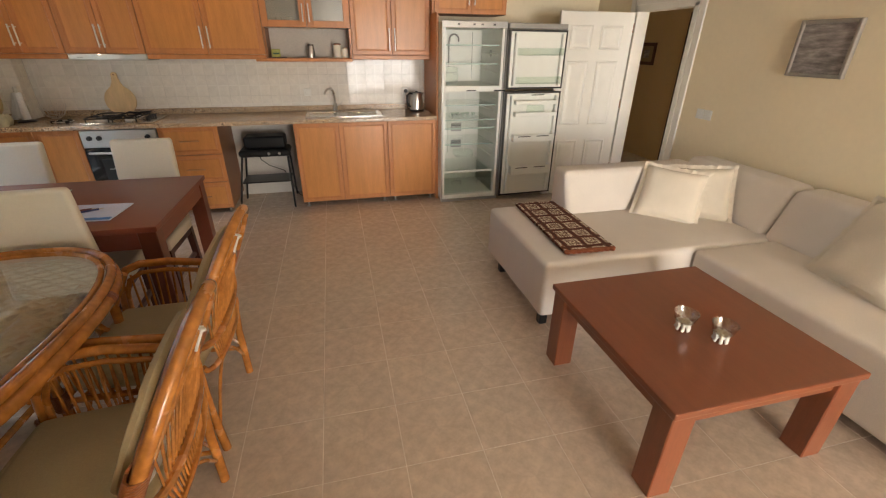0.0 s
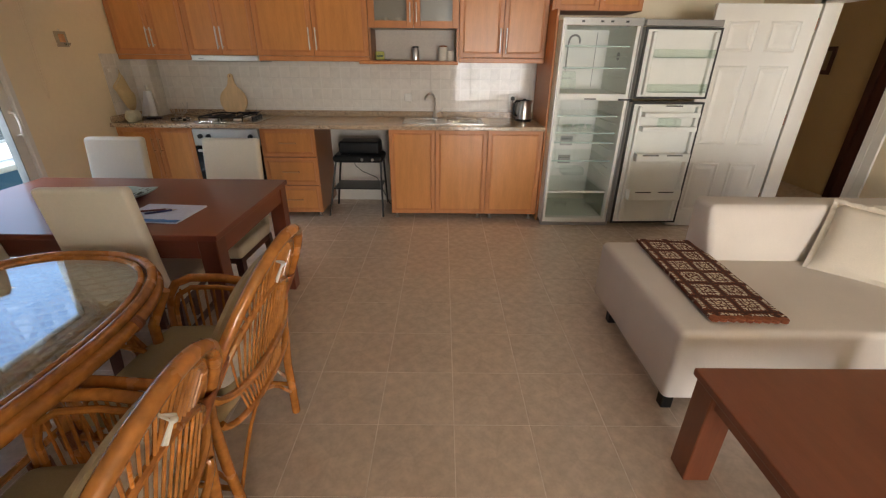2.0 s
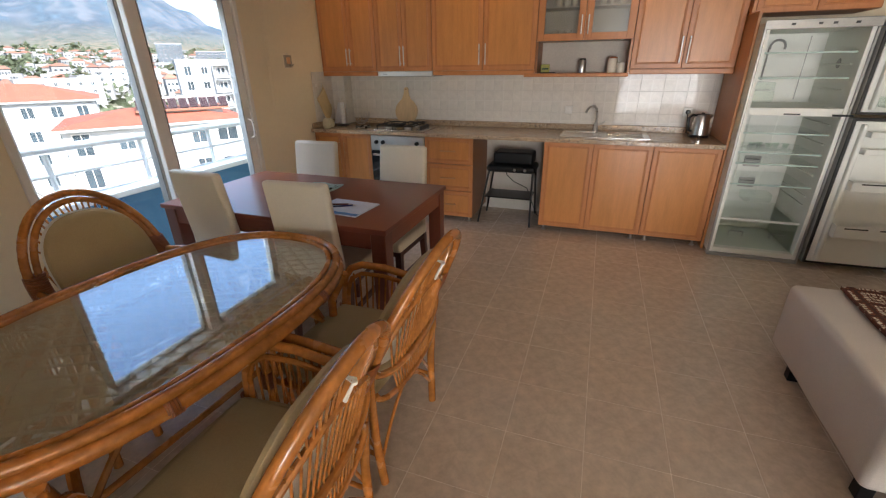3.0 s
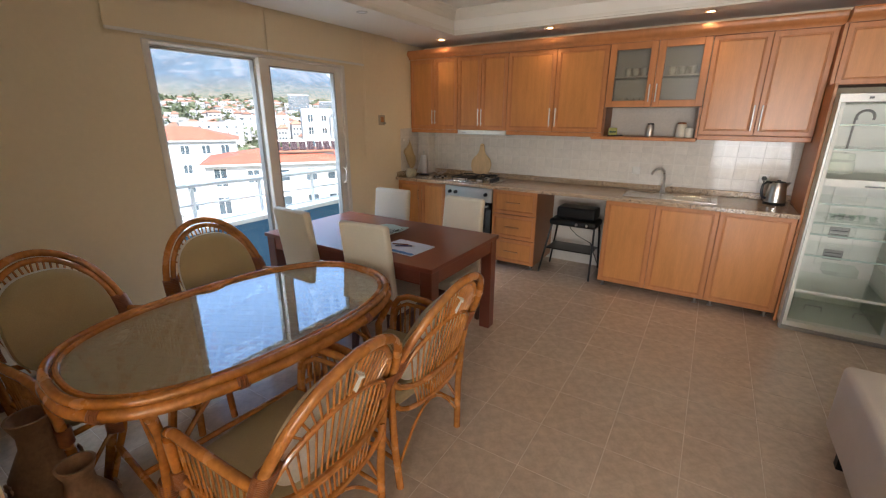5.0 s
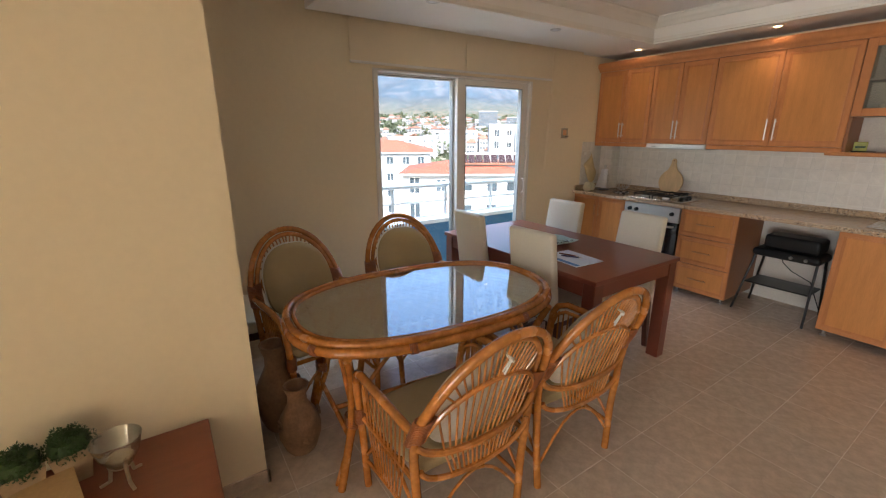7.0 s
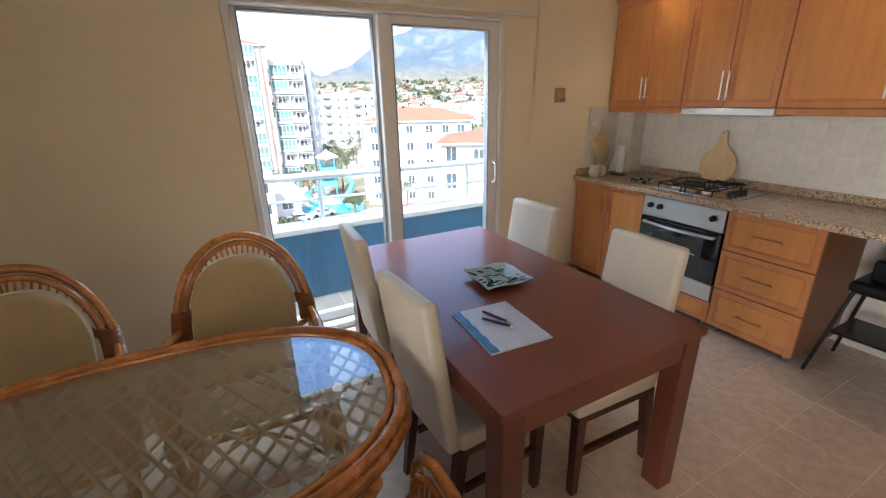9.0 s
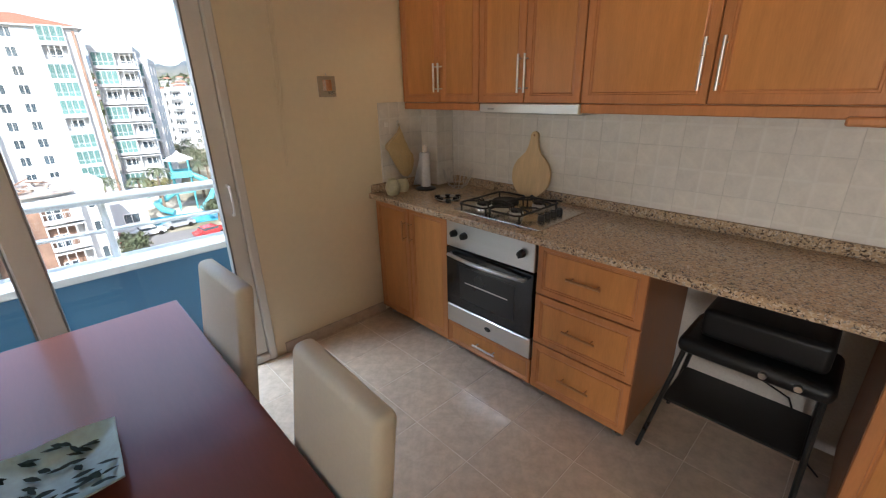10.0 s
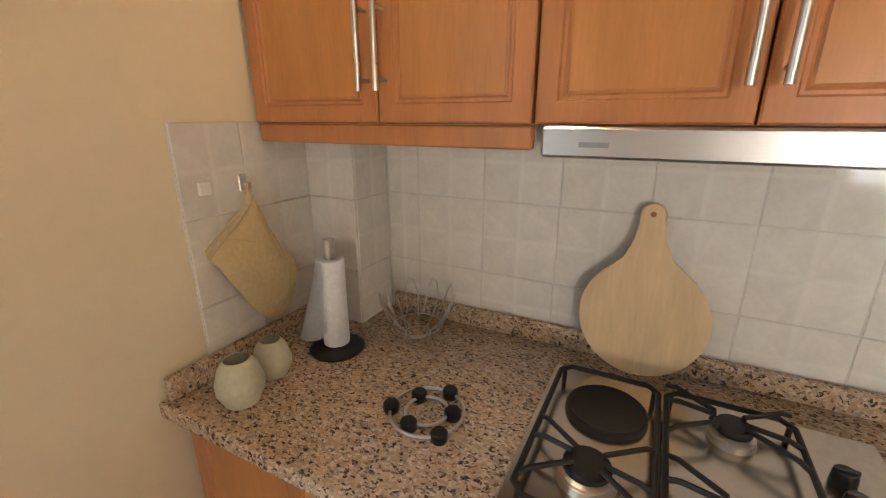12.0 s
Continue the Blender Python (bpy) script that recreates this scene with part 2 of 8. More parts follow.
M_BLIND = material("roller_blind_cloth", (0.80, 0.69, 0.50), 0.8, var=0.04, scale=2, grain=0.03, gscale=300)

# ---------------------------------------------------------------- building helpers
def box(bm, x0, y0, z0, x1, y1, z1, bevel=0.0, seg=1, m=None):
    g = bmesh.ops.create_cube(bm, size=1.0)
    vs = g["verts"]
    for v in vs:
        v.co = Vector(((x0 + x1) / 2 + v.co.x * (x1 - x0), (y0 + y1) / 2 + v.co.y * (y1 - y0), (z0 + z1) / 2 + v.co.z * (z1 - z0)))
    es = list({e for v in vs for e in v.link_edges})
    if bevel:
        r = bmesh.ops.bevel(bm, geom=vs + es, offset=bevel, segments=seg, profile=0.5, affect="EDGES", clamp_overlap=True)
        vs = r["verts"]
    if m is not None:
        bmesh.ops.transform(bm, matrix=m, verts=list(set(vs)))
    return vs


def tube(bm, pts, r, sides=8, closed=False, radii=None):
    """A round bar along a line of points."""
    pts = [Vector(p) for p in pts]
    n = len(pts)
    rings, prev = [], None
    for i, p in enumerate(pts):
        a = pts[(i - 1) % n] if (closed or i) else p
        b = pts[(i + 1) % n] if (closed or i < n - 1) else p
        d = (b - a).normalized()
        if prev is None:
            up = Vector((0, 0, 1)) if abs(d.z) < 0.9 else Vector((1, 0, 0))
        else:
            up = prev
        s = d.cross(up).normalized()
        up = s.cross(d).normalized()
        prev = up
        rr = radii[i] if radii else r
        rings.append([bm.verts.new(p + (s * math.cos(k * math.tau / sides) + up * math.sin(k * math.tau / sides)) * rr) for k in range(sides)])
    for i in range(n if closed else n - 1):
        a, b = rings[i], rings[(i + 1) % n]
        for k in range(sides):
            bm.faces.new((a[k], a[(k + 1) % sides], b[(k + 1) % sides], b[k]))
    if not closed:
        bm.faces.new(rings[0][::-1])
        bm.faces.new(rings[-1])
    return bm


def lathe(bm, profile, segs=24, at=(0, 0, 0), wobble=0.0):
    """A turned shape from (radius, height) pairs."""
    at = Vector(at)
    rings = []
    for r, z in profile:
        if r < 1e-5:
            rings.append([bm.verts.new(at + Vector((0, 0, z)))])
        else:
            rings.append([bm.verts.new(at + Vector((math.cos(k * math.tau / segs) * r * (1 + wobble * math.sin(3 * k + z * 20)), math.sin(k * math.tau / segs) * r * (1 + wobble * math.cos(2 * k + z * 17)), z))) for k in range(segs)])
    for a, b in zip(rings, rings[1:]):
        for k in range(segs):
            j = (k + 1) % segs
            if len(a) == 1 and len(b) == 1:
                continue
            if len(a) == 1:
                bm.faces.new((a[0], b[j], b[k]))
            elif len(b) == 1:
                bm.faces.new((a[k], a[j], b[0]))
            else:
                bm.faces.new((a[k], a[j], b[j], b[k]))
    return bm


def prism(bm, outline, z0, z1):
    """An upright block over a flat outline of (x, y) points."""
    lo = [bm.verts.new((x, y, z0)) for x, y in outline]
    hi = [bm.verts.new((x, y, z1)) for x, y in outline]
    n = len(outline)
    bm.faces.new(lo[::-1])
    bm.faces.new(hi)
    for i in range(n):
        bm.faces.new((lo[i], lo[(i + 1) % n], hi[(i + 1) % n], hi[i]))
    return bm


def arc(cx, cy, r, a0, a1, n):
    return [(cx + r * math.cos(radians(a0 + (a1 - a0) * i / n)), cy + r * math.sin(radians(a0 + (a1 - a0) * i / n))) for i in range(n + 1)]


def soft_normals(me):
    """Normals weighted by area, so that flat faces stay flat beside their rounded edges."""
    at_vert = collections.defaultdict(list)
    for p in me.polygons:
        for v in p.vertices:
            at_vert[v].append((p.normal.copy(), p.area))
    out = [None] * len(me.loops)
    for p in me.polygons:
        for li in p.loop_indices:
            s = Vector((0, 0, 0))
            for nv, ar in at_vert[me.loops[li].vertex_index]:
                if nv.dot(p.normal) > 0.62:
                    s += nv * ar
            out[li] = s.normalized() if s.length > 1e-12 else p.normal.copy()
    me.normals_split_custom_set(out)


def part(name, bm, mat, parent=None, label="", smooth=False, at=None):
    """Links a bmesh as one mesh object, under a thing or a part."""
    bmesh.ops.recalc_face_normals(bm, faces=bm.faces)
    me = bpy.data.meshes.new(name)
    bm.to_mesh(me)
    bm.free()
    me.materials.append(mat)
    if smooth:
        me.shade_smooth()
        me.set_sharp_from_angle(angle=radians(40))
        areas = [p.area for p in me.polygons]
        if len(areas) < 700 and max(areas) > 25 * min(areas):
            soft_normals(me)
    ob = new(name, me)
    if parent is not None:
        ob.parent = parent
    if at is not None:
        ob.matrix_local = at
    if label:
        tagged(ob, label)
    return ob


def thing(name, label, category, m=None, group="", kind=""):
    ob = new(name)
    ob.empty_display_size = 0.1
    if m is not None:
        ob.matrix_world = m
    return tagged(ob, label, category, group, kind)


def slab(name, x0, y0, z0, x1, y1, z1, mat, parent=None, label="", bevel=0.0, seg=1, smooth=False):
    bm = bmesh.new()
    box(bm, x0, y0, z0, x1, y1, z1, bevel, seg)
    return part(name, bm, mat, parent, label, smooth)


def one(name, bm, mat, label, category, m=None, smooth=True, group="", kind=""):
    """A thing that is a single mesh."""
    ob = part(name, bm, mat, smooth=smooth)
    if m is not None:
        ob.matrix_world = m
    return tagged(ob, label, category, group, kind)


def piece(name, mesh, parent, m):
    ob = new(name, mesh)
    ob.parent = parent
    ob.matrix_local = m
    return ob


def tile_mesh(name, w, h, t, e, mat):
    """A flat tile with eased edges, its back at z 0."""
    v = [(x * w / 2, y * h / 2, 0) for x, y in ((-1, -1), (1, -1), (1, 1), (-1, 1))]
    v += [(x * w / 2, y * h / 2, t - e) for x, y in ((-1, -1), (1, -1), (1, 1), (-1, 1))]
    v += [(x * (w / 2 - e), y * (h / 2 - e), t) for x, y in ((-1, -1), (1, -1), (1, 1), (-1, 1))]
    f = [(8, 9, 10, 11)]
    for a in (0, 4):
        f += [(a + i, a + (i + 1) % 4, a + 4 + (i + 1) % 4, a + 4 + i) for i in range(4)]
    me = bpy.data.meshes.new(name)
    me.from_pydata(v, [], f)
    me.materials.append(mat)
    return me


# ---------------------------------------------------------------- the room
X0, X1, Y0, Y1, ZC, ZT = -2.81, 3.15, -6.0, 5.03, 2.41, 2.62
WT = 0.2
WE = 0.11   # inner wall towards the hall


def structure(name, mat, boxes, label="", bevel=0.0):
    bm = bmesh.new()
    for b in boxes:
        box(bm, *b, bevel)
    return tagged(part(name, bm, mat), label, "", "", "structure")


floor = structure("floor", M_GROUT, [(X0 - WT, Y0 - WT, -0.2, X1 + WT, Y1 + WT, -0.0015)], "beige ceramic floor tiles with pale joints")
structure("wall_north", M_WALL, [(X0 - WT, Y1, 0, X1 + WT, Y1 + WT, 2.9)], "plain cream painted wall behind the kitchen")
WY0, WY1, WTOP = 1.80, 3.62, 2.08
structure("wall_west", M_WALL, [(X0 - WT, Y0, 0, X0, WY0, 2.9), (X0 - WT, WY1, 0, X0, Y1, 2.9), (X0 - WT, WY0, WTOP, X0, WY1, 2.9), (X0 - WT, WY0, -0.2, X0, WY1, 0.004)], "cream painted wall with the balcony door")
DY0, DY1, DTOP = 3.50, 4.30, 1.90
structure("wall_east", M_WALL, [(X1, Y0, 0, X1 + WE, DY0, 2.9), (X1, DY1, 0, X1 + WE, Y1, 2.9), (X1, DY0, DTOP, X1 + WE, DY1, 2.9)], "cream painted wall behind the sofa")
TX0, TX1 = 0.25, 2.95
structure("wall_south", M_WALL, [(X0 - WT, Y0 - WT, 0, TX0, Y0, 2.9), (TX1, Y0 - WT, 0, X1 + WT, Y0, 2.9), (TX0, Y0 - WT, 2.1, TX1, Y0, 2.9)], "cream painted wall with the terrace door")
# the thick pier beside the niche with the rattan table
# second box: unseen stub added to keep the terrace lamp off the pier
structure("wall_pier_and_shade_stub", M_WALL, [(X0, Y0, 0, -1.23, 0.445, 2.9), (-1.23, -2.2, 0, 0.5, -2.0, 2.9)], "broad cream painted wall pier with an unseen light-blocking stub")
# ceiling: flat border and raised tray
structure("ceiling", M_CEIL, [(X0, 4.40, ZC, X1, Y1, 2.9), (-2.715, 1.26, ZC, -2.0, 4.40, 2.9), (X0, 1.26, 2.66, -2.715, 4.40, 2.9), (X0, Y0, ZT, -2.0, 1.26, 2.9), (2.2, Y0, ZC, X1, 4.40, 2.9), (-2.0, Y0, ZC, 2.2, -2.3, 2.9),
                               (-2.0, -2.3, ZT, 2.2, 4.40, 2.9)], "white stepped plasterboard ceiling")
structure("roof_slab", M_CEIL, [(X0 - WT, Y0 - WT, 2.9, X1 + 2.6, Y1 + WT, 3.1)], "concrete slab above the ceiling")


def moulding(name, profile, path, label):
    """A cornice: a profile of (out, down) swept along straight runs with mitred corners. path: (x, y, nx, ny)."""
    bm = bmesh.new()
    rings = []
    for x, y, nx, ny, z in path:
        rings.append([bm.verts.new((x + nx * o, y + ny * o, z - d)) for o, d in profile])
    k = len(profile)
    for a, b in zip(rings, rings[1:]):
        for i in range(k):
            bm.faces.new((a[i], a[(i + 1) % k], b[(i + 1) % k], b[i]))
    bm.faces.new(rings[0][::-1])
    bm.faces.new(rings[-1])
    return tagged(part(name, bm, M_MOULD, smooth=True), label, "", "", "structure")


CORN = [(0, 0), (0.085, 0), (0.085, 0.012), (0.07, 0.016), (0.055, 0.03), (0.04, 0.05), (0.022, 0.06), (0.016, 0.075), (0, 0.078)]
TRAY = [(0, 0), (0.075, 0), (0.075, 0.012), (0.06, 0.022), (0.05, 0.045), (0.03, 0.06), (0.018, 0.085), (0, 0.09)]
moulding("tray_cornice", TRAY, [(-2.0, 1.26, 1, 0, ZT), (-2.0, 4.40, 1, -1, ZT), (2.2, 4.40, -1, -1, ZT), (2.2, -2.3, -1, 1, ZT)], "white plaster cornice inside the raised ceiling")
LIP = [(0, 0), (0, 0.05), (0.02, 0.05), (0.02, 0.035), (0.012, 0.03), (0.012, 0)]
moulding("tray_lip", LIP, [(-2.0, 1.26, 1, 0, ZC + 0.03), (-2.0, 4.40, 1, -1, ZC + 0.03), (2.2, 4.40, -1, -1, ZC + 0.03), (2.2, -2.3, -1, 1, ZC + 0.03)], "narrow white ceiling edge strip")
# tiled skirting
structure("baseboard", M_FTILE, [(X0, WY1 + 0.06, 0, X0 + 0.01, 4.45, 0.07), (X0, 0.455, 0, X0 + 0.01, WY0 - 0.06, 0.07), (-1.23, Y0, 0, -1.22, 0.455, 0.07), (X0 + 0.01, 0.445, 0, -1.22, 0.455, 0.07),
                                 (X1 - 0.01, Y0, 0, X1, DY0 - 0.07, 0.07), (1.86, Y1 - 0.01, 0, X1, Y1, 0.07)], "low beige tile skirting")

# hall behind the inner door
# unseen gap in the south end, added to let sky light in
structure("hall_wall", M_HALL, [(X1 + WE, 2.5, 0, X1 + 1.7, 2.6, 0.5), (X1 + WE, 2.5, 2.3, X1 + 1.7, 2.6, 2.5), (X1 + 1.55, 2.6, 0, X1 + 1.7, 7.0, 2.5), (X1 + WE, 6.9, 0, X1 + 1.55, 7.0, 2.5), (X1 + 0.02, 5.24, 0, X1 + WE, 7.0, 2.5)], "hall wall with its half shade put into the ochre colour")
structure("hall_ceiling", M_CEIL, [(X1 + WE, 2.5, 2.5, X1 + 1.7, 7.0, 2.6)], "plain white hall ceiling")
structure("hall_floor", M_FTILE, [(X1 + WE, 2.5, -0.2, X1 + 1.7, 7.0, -0.002)], "beige tiled hall floor")

# inner door: frame, casing and open leaf
door = thing("door_1", "white panelled inner door standing open beside the fridge", "", kind="structure")
for nm, b in (("frame", (X1 - 0.02, DY0 - 0.03, 0, X1 + WE + 0.01, DY0 + 0.03, DTOP)), ("frame", (X1 - 0.02, DY1 - 0.03, 0, X1 + WE + 0.01, DY1 + 0.03, DTOP)), ("frame", (X1 - 0.02, DY0 - 0.03, DTOP - 0.03, X1 + WE + 0.01, DY1 + 0.03, DTOP + 0.03)),
              ("casing", (X1 - 0.018, DY0 - 0.10, 0, X1 - 0.001, DY0 - 0.03, DTOP + 0.1)), ("casing", (X1 - 0.018, DY1 + 0.03, 0, X1 - 0.001, DY1 + 0.10, DTOP + 0.1)), ("casing", (X1 - 0.018, DY0 - 0.03, DTOP + 0.03, X1 - 0.001, DY1 + 0.03, DTOP + 0.1))):
    slab(nm, *b, M_DOORW, door, bevel=0.004)


def panel_leaf(parent, w, h, t, mat, m):
    """A six-panel door leaf in the x-z plane, hinge at x 0."""
    bm = bmesh.new()
    box(bm, 0, -t / 2, 0.008, w, t / 2, h, 0.004)
    leaf = part("leaf", bm, mat, parent, at=m)
    cols = ((0.11, w / 2 - 0.045), (w / 2 + 0.045, w - 0.11))
    rows = ((0.16, 0.62), (0.78, 1.42), (1.52, h - 0.12))
    for a, b in cols:
        for c, d in rows:
            for s in (-1, 1):
                bm = bmesh.new()
                y = s * t / 2
                e = 0.03
                lo = [bm.verts.new((x, y, z)) for x, z in ((a, c), (b, c), (b, d), (a, d))]
                mid = [bm.verts.new((x, y + s * 0.008, z)) for x, z in ((a + 0.012, c + 0.012), (b - 0.012, c + 0.012), (b - 0.012, d - 0.012), (a + 0.012, d - 0.012))]
                inn = [bm.verts.new((x, y + s * 0.001, z)) for x, z in ((a + e, c + e), (b - e, c + e), (b - e, d - e), (a + e, d - e))]
                top = [bm.verts.new((x, y + s * 0.007, z)) for x, z in ((a + 2 * e, c + 2 * e), (b - 2 * e, c + 2 * e), (b - 2 * e, d - 2 * e), (a + 2 * e, d - 2 * e))]
                for p, q in ((lo, mid), (mid, inn), (inn, top)):
                    for i in range(4):
                        bm.faces.new((p[i], p[(i + 1) % 4], q[(i + 1) % 4], q[i]))
                bm.faces.new(top)
                part("panel", bm, mat, leaf)
    return leaf


leaf = panel_leaf(door, 0.80, DTOP - 0.035, 0.04, M_DOORW, pose(X1 - 0.04, DY1 - 0.01, 0, 0, 0, 180 - 2))
for z in (0.25, 0.95, 1.68):
    bm = bmesh.new()
    tube(bm, [(X1 - 0.03, DY1 - 0.012, z), (X1 - 0.03, DY1 - 0.012, z + 0.09)], 0.008)
    part("hinge", bm, M_BIND, door, "dark metal hinge", True)

# hall door and small framed picture seen through the opening
hdoor = thing("door_2", "dark brown entrance door at the end of the hall", "", kind="structure")
slab("leaf", X1 + 1.50, 4.38, 0.01, X1 + 1.545, 5.18, 1.9, M_DARKWOOD, hdoor, bevel=0.004)
slab("frame", X1 + 1.49, 4.31, 0.0, X1 + 1.548, 4.37, 1.96, M_DARKWOOD, hdoor)
slab("frame", X1 + 1.49, 5.19, 0.0, X1 + 1.548, 5.27, 1.96, M_DARKWOOD, hdoor)

# ---------------------------------------------------------------- balcony door
win = thing("window_1", "white plastic sliding balcony door with two glazed leaves", "", kind="structure")
xa, xb = X0 - 0.14, X0 + 0.012
for b in ((xa, WY0, 0.0, xb, WY0 + 0.045, WTOP), (xa, WY1 - 0.045, 0.0, xb, WY1, WTOP), (xa, WY0 + 0.045, WTOP - 0.022, xb, WY1 - 0.045, WTOP), (xa, WY0 + 0.045, 0.005, xb, WY1 - 0.045, 0.05)):
    slab("window_frame", *b, M_PVC, win, bevel=0.006)


def sash(x, y0, y1, left, right, head, foot_):
    """A glazed leaf between y0 and y1 with its own stile and rail widths."""
    z0, z1 = 0.052, WTOP - 0.024
    s = slab("sash", x, y0, z0, x + 0.05, y0 + left, z1, M_PVC, win, bevel=0.005)
    for b in ((x, y1 - right, z0, x + 0.05, y1, z1), (x, y0 + left, z1 - head, x + 0.05, y1 - right, z1), (x, y0 + left, z0, x + 0.05, y1 - right, z0 + foot_)):
        slab("rail", *b, M_PVC, s, bevel=0.005)
    bm = bmesh.new()
    for q in ((x - 0.002, y0 + left - 0.002, z0 + foot_, x + 0.052, y0 + left + 0.006, z1 - head), (x - 0.002, y1 - right - 0.006, z0 + foot_, x + 0.052, y1 - right + 0.002, z1 - head), (x - 0.002, y0 + left, z1 - head - 0.006, x + 0.052, y1 - right, z1 - head + 0.002)):
        box(bm, *q)
    part("seal", bm, M_SEAL, s, "grey rubber glazing seal")
    g = slab("pane", x + 0.02, y0 + left - 0.004, z0 + foot_ - 0.004, x + 0.03, y1 - right + 0.004, z1 - head + 0.004, M_CLEAR, s)
    g.visible_shadow = False
    return s


s1 = sash(X0 - 0.12, WY0 + 0.046, 2.725, 0.032, 0.07, 0.014, 0.07)
s2 = sash(X0 - 0.06, 2.665, WY1 - 0.046, 0.095, 0.085, 0.055, 0.09)
for y, x, s in ((WY1 - 0.085, X0 - 0.01, s2),):
    bm = bmesh.new()
    tube(bm, [(x, y, 0.93), (x + 0.035, y, 0.94), (x + 0.045, y, 0.98), (x + 0.045, y, 1.04), (x + 0.035, y, 1.08), (x, y, 1.09)], 0.009)
    part("handle", bm, M_PVC, s, "white plastic pull handle", True)
slab("threshold", X0 - 0.20, WY0, 0.006, X0 - 0.14, WY1, 0.03, M_PVC, win)

# terrace door behind the walker
win2 = thing("window_2", "wide white glazed terrace door", "", kind="structure")
for b in ((TX0, Y0 - 0.12, 0, TX0 + 0.07, Y0 - 0.04, 2.1), (TX1 - 0.07, Y0 - 0.12, 0, TX1, Y0 - 0.04, 2.1), (TX0 + 0.07, Y0 - 0.12, 2.03, TX1 - 0.07, Y0 - 0.04, 2.1), (TX0 + 0.07, Y0 - 0.12, 0.0, TX1 - 0.07, Y0 - 0.04, 0.08)):
    slab("window_frame", *b, M_PVC, win2, bevel=0.005)
for x in (1.15, 2.05):
    slab("mullion", x - 0.05, Y0 - 0.12, 0.08, x + 0.05, Y0 - 0.04, 2.03, M_PVC, win2, bevel=0.005)
slab("transom", TX0 + 0.07, Y0 - 0.115, 1.0, TX1 - 0.07, Y0 - 0.045, 1.05, M_PVC, win2)

# rolled-up roller blinds over the balcony door
for y0, y1, z in ((1.60, 2.72, 2.115), (2.73, 3.87, 2.115)):
    bl = thing("roller_blind", "beige roller blind hanging short above the balcony door", "blind", group="blinds over the balcony door")
    slab("cloth", X0 + 0.032, y0, z, X0 + 0.035, y1, 2.61, M_BLIND, bl)
    slab("bottom_bar", X0 + 0.026, y0 - 0.002, z - 0.016, X0 + 0.041, y1 + 0.004, z + 0.004, M_PVC, bl, "white bar at the hem", 0.004)
    bm = bmesh.new()
    tube(bm, [(X0 + 0.045, y0, 2.63), (X0 + 0.045, y1, 2.63)], 0.022, 12)
    part("roller", bm, M_BLIND, bl, smooth=True)
bm = bmesh.new()
for dy in (-0.012, 0.012):
    tube(bm, [(X0 + 0.03, 3.888 + dy, 2.60), (X0 + 0.024, 3.885 + dy, 1.9), (X0 + 0.022, 3.868 + dy * 0.8, 1.4), (X0 + 0.022, 3.855 + dy * 0.5, 1.17), (X0 + 0.022, 3.853, 1.15)], 0.0022, 5)
one("blind_chain", bm, M_BLIND, "thin pale bead chain hanging from the roller blind", "chain")
# ---------------------------------------------------------------- kitchen
KF, KB = 4.43, 5.03   # front of the base doors, back wall
CT = 0.897            # worktop height


def framed_front(bm, x0, x1, z0, z1, y, t=0.02, rail=0.034):
    """A door or drawer front facing -y: rails round a recessed field with a moulded edge."""
    def ring(e, d):
        return [bm.verts.new((x, y + d, z)) for x, z in ((x0 + e, z0 + e), (x1 - e, z0 + e), (x1 - e, z1 - e), (x0 + e, z1 - e))]
    rs = [ring(0, t), ring(0, 0.003), ring(0.003, 0), ring(rail, 0), ring(rail + 0.003, 0.004), ring(rail + 0.008, 0.004), ring(rail + 0.012, 0.008), ring(rail + 0.018, 0.006)]
    bm.faces.new(rs[0])
    for a, b in zip(rs, rs[1:]):
        for i in range(4):
            bm.faces.new((a[i], a[(i + 1) % 4], b[(i + 1) % 4], b[i]))
    return bm


def bar_handle(parent, x, y, z, length, upright=True, mat=None):
    bm = bmesh.new()
    a, b = (Vector((x, y - 0.032, z - length / 2)), Vector((x, y - 0.032, z + length / 2))) if upright else (Vector((x - length / 2, y - 0.028, z)), Vector((x + length / 2, y - 0.028, z)))
    tube(bm, [a, b], 0.006, 10)
    for f in (0.12, 0.88):
        c = a.lerp(b, f)
        tube(bm, [c, c + Vector((0, 0.034 if upright else 0.03, 0))], 0.004, 6)
    return part("handle", bm, mat or M_CHROME, parent, "coppery bar handle" if mat else "brushed steel bar handle", True)


def front(parent, x0, x1, z0, z1, y, name="door", rail=0.034):
    bm = bmesh.new()
    framed_front(bm, x0 + 0.002, x1 - 0.002, z0 + 0.002, z1 - 0.002, y, rail=rail)
    d = part(name, bm, M_CAB, parent)
    e = rail + 0.018
    slab("panel", x0 + e, y + 0.0055, z0 + e, x1 - e, y + 0.012, z1 - e, M_CABFIELD, d)
    return d


def foot(parent, x, y, h):
    bm = bmesh.new()
    lathe(bm, [(0, 0), (0.022, 0), (0.022, 0.006), (0.011, 0.014), (0.011, h), (0, h)], 12, (x, y, 0))
    return part("foot", bm, M_CHROME, parent, "short steel foot", True)


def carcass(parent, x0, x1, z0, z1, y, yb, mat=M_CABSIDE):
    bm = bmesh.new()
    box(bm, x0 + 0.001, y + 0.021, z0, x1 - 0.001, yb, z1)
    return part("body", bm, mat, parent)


BZ = 0.055
u = thing("base_cabinet", "cherry wood corner base cabinet with two doors", "cabinet", group="base cabinets")
carcass(u, X0 + 0.012, -2.115, BZ, 0.865, KF, KB - 0.012)
